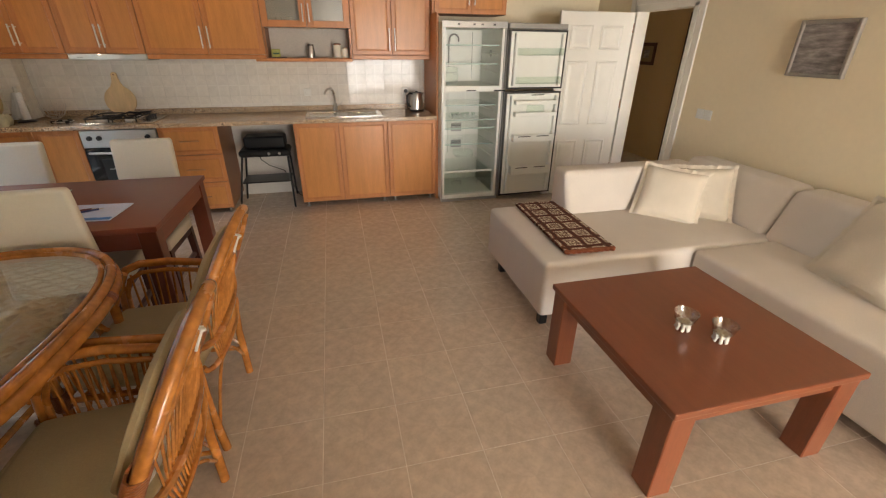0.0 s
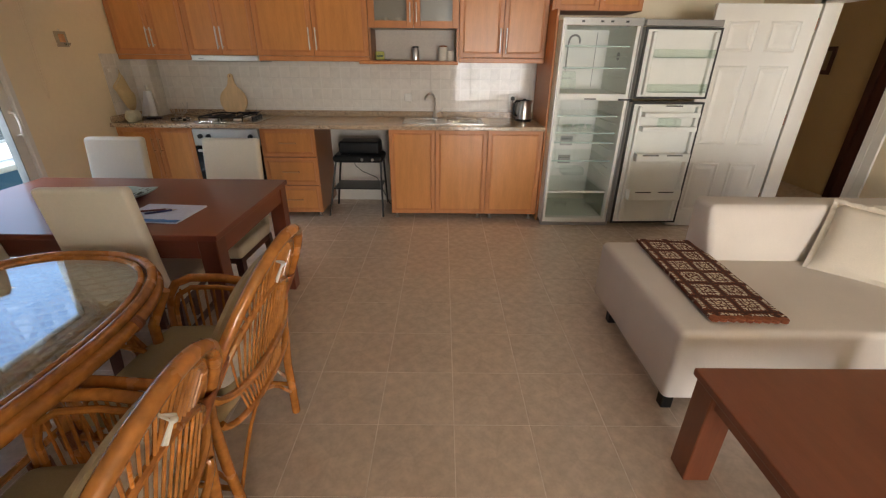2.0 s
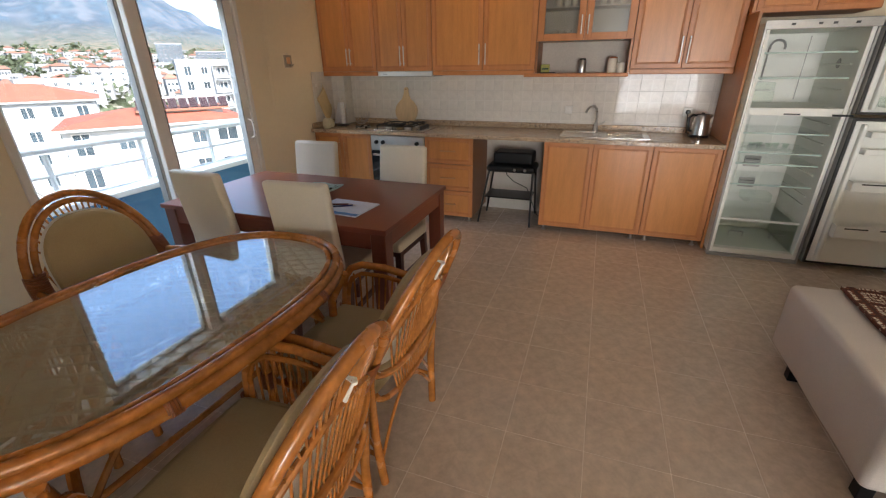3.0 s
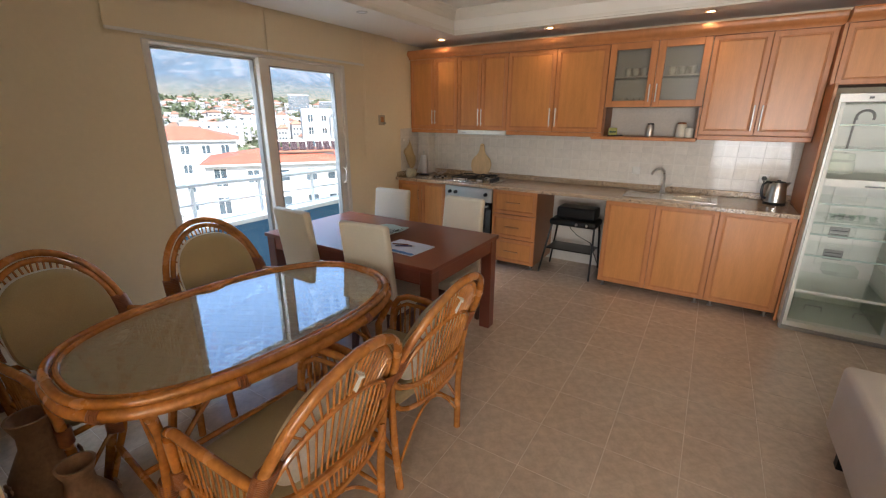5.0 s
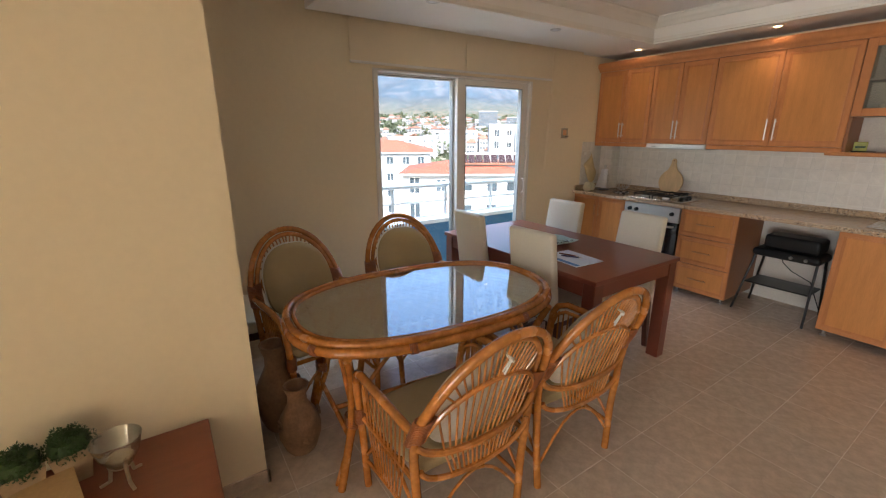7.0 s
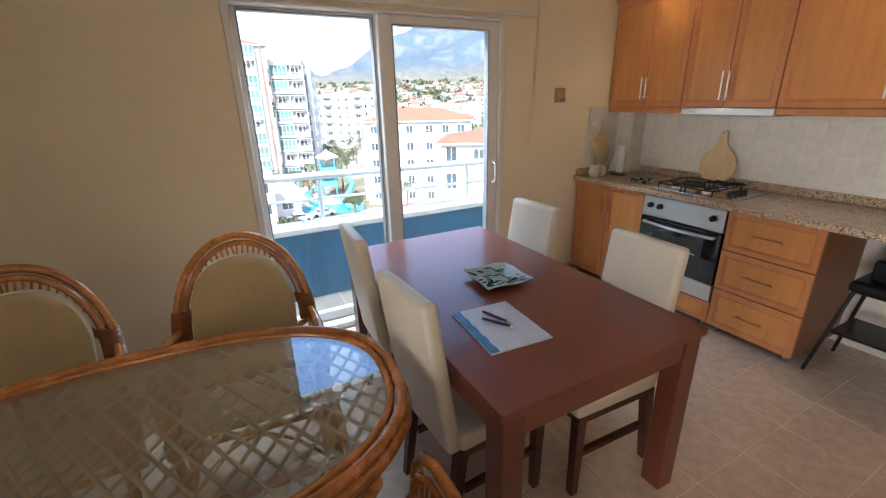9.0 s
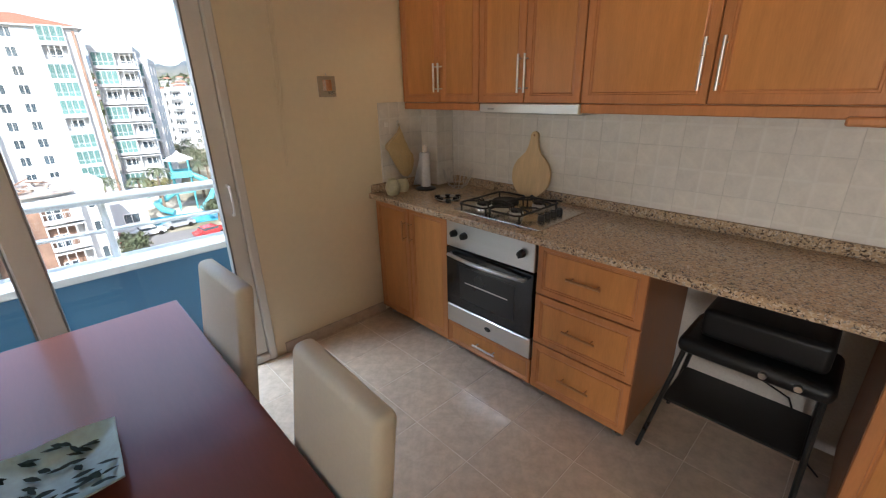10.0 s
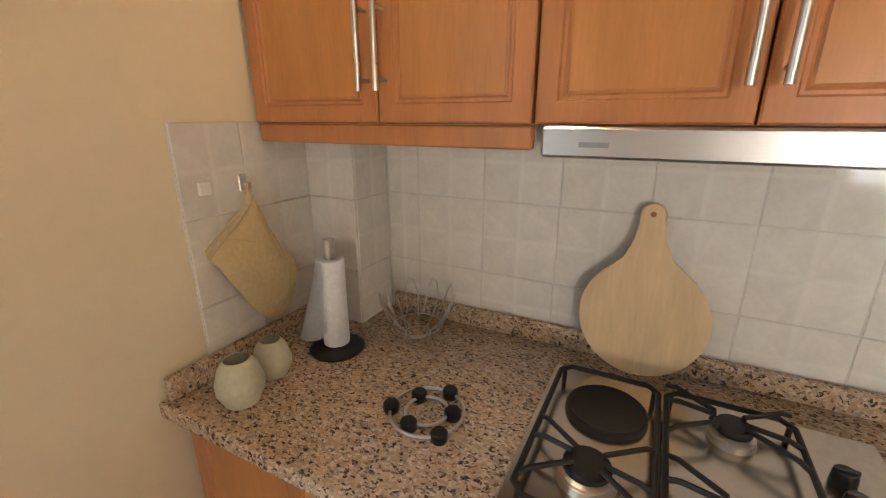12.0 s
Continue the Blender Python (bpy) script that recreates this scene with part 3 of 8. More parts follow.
for a, b, hx in ((X0 + 0.012, -2.455, -2.485), (-2.455, -2.115, -2.425)):
    d = front(u, a, b, BZ, 0.862, KF)
    bar_handle(d, hx, KF, 0.70, 0.13, mat=M_COPPER)
for x in (-2.74, -2.16):
    foot(u, x, KF + 0.06, BZ + 0.002)

u = thing("drawer_cabinet", "cherry wood base cabinet with three drawers", "cabinet", group="base cabinets")
carcass(u, -1.505, -1.005, BZ, 0.865, KF, KB - 0.012)
for a, b in ((0.60, 0.862), (0.33, 0.597), (BZ, 0.327)):
    d = front(u, -1.505, -1.0, a, b, KF, "drawer", 0.03)
    bar_handle(d, -1.255, KF, (a + b) / 2, 0.16, False, M_COPPER)
for x in (-1.46, -1.05):
    foot(u, x, KF + 0.06, BZ + 0.002)

u = thing("sink_cabinet", "cherry wood base cabinet with three doors under the sink", "cabinet", group="base cabinets")
carcass(u, -0.33, 1.088, BZ, 0.865, KF, KB - 0.012)
for a, b in ((-0.33, 0.10), (0.10, 0.58), (0.58, 1.088)):
    d = front(u, a, b, BZ, 0.862, KF)
for x in (-0.28, 0.52, 0.64, 1.03):
    foot(u, x, KF + 0.05, BZ + 0.002)

# built-in oven
ov = thing("oven", "built-in oven with steel fascia and black glass door", "oven")
slab("body", -2.108, KF + 0.02, 0.21, -1.512, KB - 0.05, 0.86, M_BLACK, ov)
slab("control_panel", -2.108, KF - 0.008, 0.70, -1.512, KF + 0.02, 0.85, M_STEEL, ov, "brushed steel control panel", 0.004)
od = slab("oven_door", -2.108, KF - 0.012, 0.335, -1.512, KF + 0.02, 0.695, M_BLKGLASS, ov, "black glass oven door", 0.004)
slab("window", -2.0, KF - 0.0145, 0.40, -1.62, KF - 0.011, 0.60, M_BLACK, od, "dark viewing window")
slab("lower_strip", -2.108, KF - 0.011, 0.215, -1.512, KF + 0.02, 0.33, M_STEEL, ov, "brushed steel lower strip", 0.004)
slab("rack", -1.96, KF - 0.0155, 0.505, -1.66, KF - 0.0147, 0.512, M_STEEL, od, "bright oven rack behind the glass")
bm = bmesh.new()
lathe(bm, [(0, 0), (0.022, 0), (0.022, 0.002), (0, 0.003)], 20)
bmesh.ops.scale(bm, vec=(1, 0.6, 1), verts=bm.verts)
part("badge", bm, M_BLACK, ov, "small oval badge", at=pose(-1.79, KF - 0.0125, 0.275, 90))
bm = bmesh.new()
tube(bm, [(-2.07 + 0.52 * i / 12, KF - 0.035 - 0.025 * math.sin(math.pi * i / 12), 0.66) for i in range(13)], 0.011, 10)
for x in (-2.065, -1.555):
    tube(bm, [(x, KF - 0.04, 0.66), (x, KF, 0.66)], 0.009, 8)
part("handle", bm, M_STEEL, od, "curved steel handle", True)
for x in (-2.04, -1.965, -1.585):
    bm = bmesh.new()
    lathe(bm, [(0, 0.028), (0.016, 0.028), (0.019, 0.02), (0.021, 0.0), (0, 0)], 18)
    box(bm, -0.003, -0.017, 0.026, 0.003, 0.017, 0.034, 0.001)
    part("knob", bm, M_BLACK, ov, "black control knob", True, at=pose(x, KF - 0.008, 0.785, 90))
# plinth drawer below the oven
u = thing("plinth_cabinet", "low cherry wood cabinet below the oven", "cabinet", group="base cabinets")
carcass(u, -2.112, -1.508, BZ, 0.208, KF, KB - 0.02)
d = front(u, -2.112, -1.508, BZ, 0.208, KF, "drawer", 0.014)
bar_handle(d, -1.81, KF, 0.135, 0.16, False)
for x in (-2.06, -1.56):
    foot(u, x, KF + 0.06, BZ + 0.002)

# worktop with upstand
wt = thing("worktop", "speckled brown granite worktop with a low upstand", "worktop")
bm = bmesh.new()
box(bm, X0 + 0.003, KF - 0.045, CT - 0.036, 1.088, KB - 0.012, CT, 0.006, 2)
part("slab", bm, M_GRANITE, wt)
slab("upstand", -2.62, KB - 0.034, CT, 1.088, KB - 0.012, CT + 0.055, M_GRANITE, wt, bevel=0.004)
slab("upstand", X0 + 0.012, KF - 0.03, CT, X0 + 0.034, 4.86, CT + 0.055, M_GRANITE, wt, bevel=0.004)

# boxed-in pipe in the corner
structure("corner_pier", M_WGROUT, [(X0, 4.87, CT, -2.645, KB, 1.46)], "tiled boxed-in corner pier")

# wall cabinets
UF, UB0, UB1 = 4.715, 1.456, 2.24


def wall_unit(label, x0, x1, doors, z0=UB0, group="wall cabinets", hz=None, hl=0.16, rail=True, yf=UF):
    u = thing("wall_cabinet", label, "cabinet", group=group)
    carcass(u, x0, x1, z0, UB1, yf, KB - 0.004)
    for i, (a, b, hx) in enumerate(doors):
        d = front(u, a, b, z0, UB1, yf)
        if hx is not None:
            bar_handle(d, hx, yf, hz if hz else z0 + 0.14, hl)
    if rail:
        slab("light_rail", x0, yf + 0.006, z0 - 0.042, x1, yf + 0.026, z0 - 0.001, M_CAB, u, bevel=0.004)
    return u


wall_unit("cherry wood wall cabinet with two doors", X0 + 0.014, -2.135, ((X0 + 0.014, -2.445, -2.465), (-2.445, -2.135, -2.425)))
wall_unit("cherry wood wall cabinet over the extractor hood", -2.133, -1.517, ((-2.133, -1.83, -1.850), (-1.83, -1.517, -1.810)), rail=False, hl=0.18)
wall_unit("wide cherry wood wall cabinet with two doors", -1.515, -0.505, ((-1.515, -1.0, -1.03), (-1.0, -0.505, -0.97)), hl=0.18)
wall_unit("cherry wood wall cabinet with two doors beside the shelf", 0.305, 1.088, ((0.305, 0.70, 0.672), (0.70, 1.088, 0.728)), hl=0.2)
ofc = wall_unit("cherry wood cabinet above the fridge", 1.112, 1.86, ((1.112, 1.486, 1.456), (1.486, 1.86, 1.516)), z0=1.83, hl=0.13, rail=False, yf=4.62)
tp = slab("tall_panel", 1.09, KF - 0.01, 0.0, 1.11, KB - 0.002, 1.83, M_CAB, bevel=0.002)
tagged(tp, "tall cherry wood end panel beside the fridge", "panel")
tagged(slab("tall_panel", 1.09, 4.62, 1.832, 1.11, KB - 0.002, UB1, M_CAB), "short cherry wood panel beside the upper cabinets", "panel")

# glazed unit with an open shelf below
gu = thing("glazed_cabinet", "cherry wood wall cabinet with two frosted glass doors", "cabinet", group="wall cabinets")
bm = bmesh.new()
GX0, GX1, GZ = -0.503, 0.303, 1.69
for b in ((GX0, UF + 0.02, GZ, GX0 + 0.018, KB - 0.004, UB1), (GX1 - 0.018, UF + 0.02, GZ, GX1, KB - 0.004, UB1), (GX0 + 0.018, UF + 0.02, GZ, GX1 - 0.018, KB - 0.004, GZ + 0.018), (GX0 + 0.018, UF + 0.02, UB1 - 0.018, GX1 - 0.018, KB - 0.004, UB1),
          (GX0 + 0.018, UF + 0.04, 1.95, GX1 - 0.018, KB - 0.02, 1.962)):
    box(bm, *b)
part("body", bm, M_CABIN, gu)
slab("back", GX0 + 0.018, KB - 0.018, GZ + 0.018, GX1 - 0.018, KB - 0.008, UB1 - 0.018, M_CABIN, gu)
M_FROST = glass("frosted_pane", (0.80, 0.79, 0.74), 0.25, 0.06)
for a, b, hx in ((GX0, -0.1, -0.128), (-0.1, GX1, -0.072)):
    d = slab("door", a + 0.002, UF, GZ, a + 0.06, UF + 0.02, UB1, M_CAB, gu, bevel=0.003)
    for q in ((b - 0.06, UF, GZ, b - 0.002, UF + 0.02, UB1), (a + 0.06, UF, GZ, b - 0.06, UF + 0.02, GZ + 0.058), (a + 0.06, UF, UB1 - 0.058, b - 0.06, UF + 0.02, UB1)):
        slab("rail", *q, M_CAB, d, bevel=0.003)
    g = slab("pane", a + 0.055, UF + 0.008, GZ + 0.055, b - 0.055, UF + 0.012, UB1 - 0.055, M_FROST, d, "greyish frosted glass")
    g.visible_shadow = False
    bar_handle(d, hx, UF, GZ + 0.12, 0.15)
sh = thing("open_shelf", "open cherry wood shelf below the glazed cabinet", "shelf")
slab("board", -0.60, UF - 0.02, 1.395, GX1 - 0.002, KB - 0.004, 1.425, M_CAB, sh, bevel=0.008, seg=2)
# left side in the darker cherry tone, right side in the fronts' tone
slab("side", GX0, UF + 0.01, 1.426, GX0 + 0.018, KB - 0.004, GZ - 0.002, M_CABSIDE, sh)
slab("side", GX1 - 0.018, UF + 0.01, 1.426, GX1, KB - 0.004, GZ - 0.002, M_CAB, sh)
slab("back", GX0 + 0.018, KB - 0.012, 1.426, GX1 - 0.018, KB - 0.006, GZ - 0.002, M_CABIN, sh, "pale back panel")

# crown along the top
crown = thing("crown_moulding", "stepped cherry wood crown on the wall cabinets", "moulding")
CP = [(0, 0), (0, -0.05), (0.012, -0.05), (0.016, -0.03), (0.03, -0.022), (0.045, -0.006), (0.05, 0.012), (0.05, 0.03), (0.038, 0.032), (0.034, 0.045), (0, 0.045)]
for x0, x1, y in ((X0 + 0.003, 1.11, UF), (1.111, 1.87, 4.62)):
    bm = bmesh.new()
    ra = [[bm.verts.new((x, y - o + 0.006, UB1 + 0.052 + h)) for o, h in CP] for x in (x0, x1)]
    k = len(CP)
    for i in range(k):
        bm.faces.new((ra[0][i], ra[0][(i + 1) % k], ra[1][(i + 1) % k], ra[1][i]))
    bm.faces.new(ra[0][::-1])
    bm.faces.new(ra[1])
    box(bm, x0, y + 0.008, UB1 + 0.001, x1, KB - 0.004, UB1 + 0.09)
    part("crown", bm, M_CAB, crown, smooth=True)

# extractor hood
hd = thing("extractor_hood", "slim stainless steel pull-out extractor hood", "hood")
slab("body", -2.115, UF + 0.03, 1.402, -1.512, KB - 0.014, 1.452, M_FRIDGEGREY, hd)
slab("fascia", -2.115, UF - 0.012, 1.406, -1.512, UF + 0.028, 1.4545, M_STEEL, hd, "brushed steel front", 0.004)
slab("badge", -2.055, UF - 0.0135, 1.423, -2.01, UF - 0.0115, 1.431, M_FRIDGEGREY, hd)

# gas hob
hob = thing("gas_hob", "steel hob with three gas burners, a hot plate and black grates", "hob")
HX0, HX1, HY0, HY1 = -2.095, -1.525, 4.46, 4.905
M_HOB = material("hob_steel", (0.60, 0.54, 0.46), 0.24, metal=1.0, var=0.1, scale=8)
slab("plate", HX0, HY0, CT, HX1, HY1, CT + 0.009, M_HOB, hob, bevel=0.004, seg=2)
for x, y, r in ((-1.975, 4.59, 0.045), (-1.752, 4.59, 0.036), (-1.755, 4.80, 0.036)):
    bm = bmesh.new()
    lathe(bm, [(0, 0.022), (r * 0.8, 0.022), (r, 0.018), (r, 0.013), (r * 1.05, 0.012), (r * 1.1, 0), (0, 0)], 24, (x, y, CT + 0.009))
    b = part("burner", bm, M_CHROME, hob, "steel gas burner", True)
    bm = bmesh.new()
    lathe(bm, [(0, 0.034), (r * 0.78, 0.034), (r * 0.86, 0.030), (r * 0.86, 0.022), (0, 0.0215)], 24, (x, y, CT + 0.009))
    part("cap", bm, M_IRON, b, "black burner cap", True)
bm = bmesh.new()
lathe(bm, [(0, 0.012), (0.066, 0.012), (0.072, 0.015), (0.076, 0.012), (0.078, 0.0), (0, 0)], 32, (-1.967, 4.772, CT + 0.009))
part("hot_plate", bm, M_IRON, hob, "dark electric hot plate", True)
for x0, x1 in ((-2.07, -1.878), (-1.864, -1.66)):
    bm = bmesh.new()
    z = CT + 0.042
    loop = [(x0 + 0.02, HY0 + 0.02), (x1 - 0.02, HY0 + 0.02), (x1, HY0 + 0.04), (x1, HY1 - 0.07), (x1 - 0.02, HY1 - 0.05), (x0 + 0.02, HY1 - 0.05), (x0, HY1 - 0.07), (x0, HY0 + 0.04)]
    tube(bm, [(a, b, z) for a, b in loop], 0.0055, 8, closed=True)
    cx = (x0 + x1) / 2
    for a, b in ((x0 + 0.008, HY0 + 0.04), (x1 - 0.008, HY0 + 0.04), (x0 + 0.008, HY1 - 0.07), (x1 - 0.008, HY1 - 0.07)):
        tube(bm, [(a, b, z), (a, b, CT + 0.0095)], 0.005, 6)
    part("grate", bm, M_IRON, hob, "black grate frame", True)
    for cy in (4.59, 4.80):
        if cy > 4.7 and x0 < -2.0:
            continue
        for ex, ey in ((x0, cy - 0.075), (x1, cy - 0.075), (x0, cy + 0.075), (x1, cy + 0.075), (x0, cy + 0.02), (x1, cy - 0.02)):
            bm = bmesh.new()
            v = Vector((cx - ex, cy - ey, 0)).normalized()
            q = Vector((cx, cy, 0)) - v * 0.028
            tube(bm, [(ex, ey, z), (ex + v.x * 0.02, ey + v.y * 0.02, z + 0.008), (q.x, q.y, z + 0.008), (q.x, q.y, z - 0.004)], 0.0048, 6)
            part("grate_finger", bm, M_IRON, hob)
for y in (4.60, 4.656, 4.712, 4.768):
    bm = bmesh.new()
    lathe(bm, [(0, 0.026), (0.014, 0.026), (0.017, 0.02), (0.018, 0.0), (0, 0)], 16, (-1.607, y, CT + 0.009))
    box(bm, -1.624, y - 0.003, CT + 0.026, -1.590, y + 0.003, CT + 0.040, 0.002)
    part("knob", bm, M_BLACK, hob, "black knob", True)

# sink and tap
M_SINK = material("sink_steel", (0.66, 0.65, 0.62), 0.25, metal=1.0, var=0.06, scale=5)
sk = thing("sink", "stainless steel inset sink with drainer", "sink")
def basin(bm, x0, x1, y0, y1, z, depth, r=0.05):
    o = arc(x1 - r, y1 - r, r, 0, 90, 5) + arc(x0 + r, y1 - r, r, 90, 180, 5) + arc(x0 + r, y0 + r, r, 180, 270, 5) + arc(x1 - r, y0 + r, r, 270, 360, 5)
    cx, cy = (x0 + x1) / 2, (y0 + y1) / 2
    rings = [[bm.verts.new((cx + (x - cx) * s, cy + (y - cy) * s, zz)) for x, y in o] for s, zz in ((1.0, z), (0.985, z - 0.004), (0.93, z - depth * 0.9), (0.86, z - depth))]
    for a, b in zip(rings, rings[1:]):
        for i in range(len(o)):
            bm.faces.new((a[i], a[(i + 1) % len(o)], b[(i + 1) % len(o)], b[i]))
    bm.faces.new(rings[-1])
bm = bmesh.new()
SX0, SX1, SY0, SY1 = -0.21, 0.55, 4.50, 4.93
for b in ((SX0, SY0, CT, SX1, SY0 + 0.035, CT + 0.007), (SX0, SY1 - 0.07, CT, SX1, SY1, CT + 0.007), (SX0, SY0 + 0.035, CT, SX0 + 0.035, SY1 - 0.07, CT + 0.007), (0.14, SY0 + 0.035, CT, SX1, SY1 - 0.07, CT + 0.006)):
    box(bm, *b, 0.002)
part("rim", bm, M_SINK, sk)
bm = bmesh.new()
basin(bm, SX0 + 0.03, 0.145, SY0 + 0.03, SY1 - 0.065, CT + 0.0072, 0.006, 0.06)
part("bowl", bm, M_SINK, sk, "polished steel bowl", True)
for i in range(7):
    slab("drainer_rib", 0.20, SY0 + 0.06 + i * 0.04, CT + 0.0062, 0.50, SY0 + 0.072 + i * 0.04, CT + 0.010, M_SINK, sk, bevel=0.002)
tp = thing("tap", "tall chrome swan-neck kitchen tap", "tap")
bm = bmesh.new()
lathe(bm, [(0, 0), (0.026, 0), (0.026, 0.008), (0.02, 0.015), (0.018, 0.07), (0.012, 0.08), (0, 0.08)], 16, (0.09, 4.90, CT + 0.007))
part("base", bm, M_CHROME, tp, smooth=True)
bm = bmesh.new()
tube(bm, [(0.09, 4.90, CT + 0.08), (0.09, 4.90, CT + 0.16), (0.08, 4.87, CT + 0.215), (0.055, 4.82, CT + 0.24), (0.02, 4.76, CT + 0.235), (0.0, 4.725, CT + 0.215), (-0.008, 4.715, CT + 0.19)], 0.011, 10)
part("spout", bm, M_CHROME, tp, smooth=True)
bm = bmesh.new()
tube(bm, [(0.108, 4.90, CT + 0.06), (0.14, 4.89, CT + 0.075), (0.165, 4.885, CT + 0.10)], 0.006, 8)
part("lever", bm, M_CHROME, tp, smooth=True)

# ---------------------------------------------------------------- fridge-freezer, both doors open
fr = thing("fridge_freezer", "tall white fridge-freezer standing open and empty", "fridge")
FX0, FX1, FY0, FY1, FH = 1.113, 1.752, 4.30, 4.99, 1.74
for nm, b in (("side_wall", (FX0, FY0, 0.03, FX0 + 0.04, FY1, FH)), ("side_wall", (FX1 - 0.04, FY0, 0.03, FX1, FY1, FH)), ("roof_wall", (FX0 + 0.04, FY0, FH - 0.04, FX1 - 0.04, FY1, FH)), ("bottom_wall", (FX0 + 0.04, FY0, 0.03, FX1 - 0.04, FY1, 0.072)),
              ("back_wall", (FX0 + 0.04, FY1 - 0.08, 0.072, FX1 - 0.04, FY1, FH - 0.04)), ("divider", (FX0 + 0.04, FY0 + 0.002, 1.135, FX1 - 0.04, FY1 - 0.08, 1.19))):
    slab(nm, *b, M_FRIDGE, fr, bevel=0.003)
bm = bmesh.new()
box(bm, FX0 - 0.002, FY0 - 0.012, 0.02, FX0 + 0.016, FY0 - 0.001, FH, 0.003)
box(bm, FX1 - 0.016, FY0 - 0.012, 0.02, FX1 + 0.002, FY0 - 0.001, FH, 0.003)
part("trim", bm, M_FRIDGEGREY, fr, "grey metal edge trim")
slab("plinth", FX0, FY0 - 0.012, 0.0, FX1, FY0 + 0.06, 0.029, M_FRIDGEGREY, fr, "grey plinth", 0.004)
slab("divider_slot", 1.37, FY0 - 0.001, 1.143, 1.47, FY0 + 0.0015, 1.153, M_BLACK, fr, "dark grip slot")
cp = slab("control_panel", FX0 - 0.004, FY0 - 0.02, 1.70, FX1 + 0.003, FY0 - 0.013, FH + 0.018, M_FRIDGEGREY, fr, "grey control panel", 0.003)
for x in (1.27, 1.42, 1.5, 1.62):
    slab("button", x - 0.012, FY0 - 0.0225, 1.722, x + 0.012, FY0 - 0.0202, 1.736, M_BLACK, cp)
for z in (0.60, 0.765, 0.85, 0.997, 1.385, 1.551):
    slab("glass_shelf", FX0 + 0.046, FY0 + 0.075, z, FX1 - 0.046, FY1 - 0.09, z + 0.005, M_SHELF, fr, "clear glass shelf").visible_shadow = False
    slab("shelf_edge", FX0 + 0.046, FY0 + 0.062, z - 0.003, FX1 - 0.046, FY0 + 0.0745, z + 0.009, M_SHELFEDGE, fr, "greenish glass shelf edge", 0.002)
# moulded wall ribs that carry the shelves
for x0, x1 in ((FX0 + 0.0405, FX0 + 0.052), (FX1 - 0.052, FX1 - 0.0405)):
    for z in (0.45, 0.52, 0.685, 0.92, 1.06, 1.30, 1.47):
        slab("wall_rib", x0, FY0 + 0.10, z, x1, FY1 - 0.10, z + 0.012, M_FRIDGE, fr, bevel=0.003)
slab("cover_glass", FX0 + 0.046, FY0 + 0.05, 0.318, FX1 - 0.046, FY1 - 0.085, 0.324, M_SHELF, fr, "glass sheet over the crisper").visible_shadow = False
slab("cover_edge", FX0 + 0.046, FY0 + 0.04, 0.308, FX1 - 0.046, FY0 + 0.0495, 0.326, M_FRIDGE, fr, bevel=0.002)
bm = bmesh.new()
box(bm, FX0 + 0.05, FY0 + 0.045, 0.078, FX1 - 0.05, FY0 + 0.051, 0.30)
box(bm, FX0 + 0.05, FY0 + 0.051, 0.078, FX0 + 0.056, FY1 - 0.1, 0.30)
box(bm, FX1 - 0.056, FY0 + 0.051, 0.078, FX1 - 0.05, FY1 - 0.1, 0.30)
cr = part("crisper", bm, M_CRISP, fr, "clear greenish crisper drawer")
for x in (1.245, 1.53):
    bm = bmesh.new()
    tube(bm, [(x, FY0 + 0.041, 0.175), (x, FY0 + 0.039, 0.215), (x + 0.10, FY0 + 0.039, 0.215), (x + 0.10, FY0 + 0.041, 0.175)], 0.0035, 6)
    part("crisper_grip", bm, M_FRIDGEGREY, cr, "moulded grip edge", True)
for i, (z, h) in enumerate(((0.46, 0.085), (0.645, 0.095), (0.80, 0.04))):
    slab("air_duct_cover", 1.375, FY1 - 0.10, z, 1.50, FY1 - 0.081, z + h, M_FRIDGEGREY, fr, "grey air duct on the back wall", 0.004)
    for k in range(2):
        slab("duct_slot", 1.385, FY1 - 0.1015, z + h * (0.3 + 0.35 * k), 1.49, FY1 - 0.1005, z + h * (0.3 + 0.35 * k) + 0.008, M_BLACK, fr)
slab("duct_column", 1.335, FY1 - 0.0905, 0.40, 1.54, FY1 - 0.0805, 1.10, M_FRIDGE, fr, bevel=0.004)
slab("meat_box", 1.33, FY0 + 0.20, 0.43, 1.53, FY0 + 0.34, 0.50, M_CRISP, fr, "clear small box", 0.008)
eg = slab("egg_tray", 1.26, FY0 + 0.16, 0.856, 1.56, FY0 + 0.30, 0.872, M_CRISP, fr, "clear egg tray", 0.004)
for i in range(5):
    bm = bmesh.new()
    lathe(bm, [(0.012, 0.0), (0.022, 0.018), (0.024, 0.034), (0.022, 0.034), (0.010, 0.004)], 12, (1.295 + i * 0.056, FY0 + 0.23 + 0.03 * (i % 2), 0.873))
    part("egg_cup", bm, M_CRISP, eg, smooth=True)
bm = bmesh.new()
box(bm, 1.165, FY0 + 0.10, 1.22, 1.31, FY0 + 0.30, 1.30, 0.006)
box(bm, 1.175, FY0 + 0.09, 1.305, 1.30, FY0 + 0.30, 1.36, 0.006)
part("ice_maker", bm, M_CRISP, fr, "clear ice maker trays")
bm = bmesh.new()
tube(bm, [(1.395 + 0.052 * math.cos(radians(a)), FY1 - 0.086, 1.605 + 0.052 * math.sin(radians(a))) for a in range(-20, 201, 20)], 0.009, 8)
tube(bm, [(1.34, FY1 - 0.086, 1.60), (1.338, FY1 - 0.086, 1.36)], 0.007, 8)
part("fan_guard", bm, M_FRIDGEGREY, fr, "grey fan slots and cable", True)
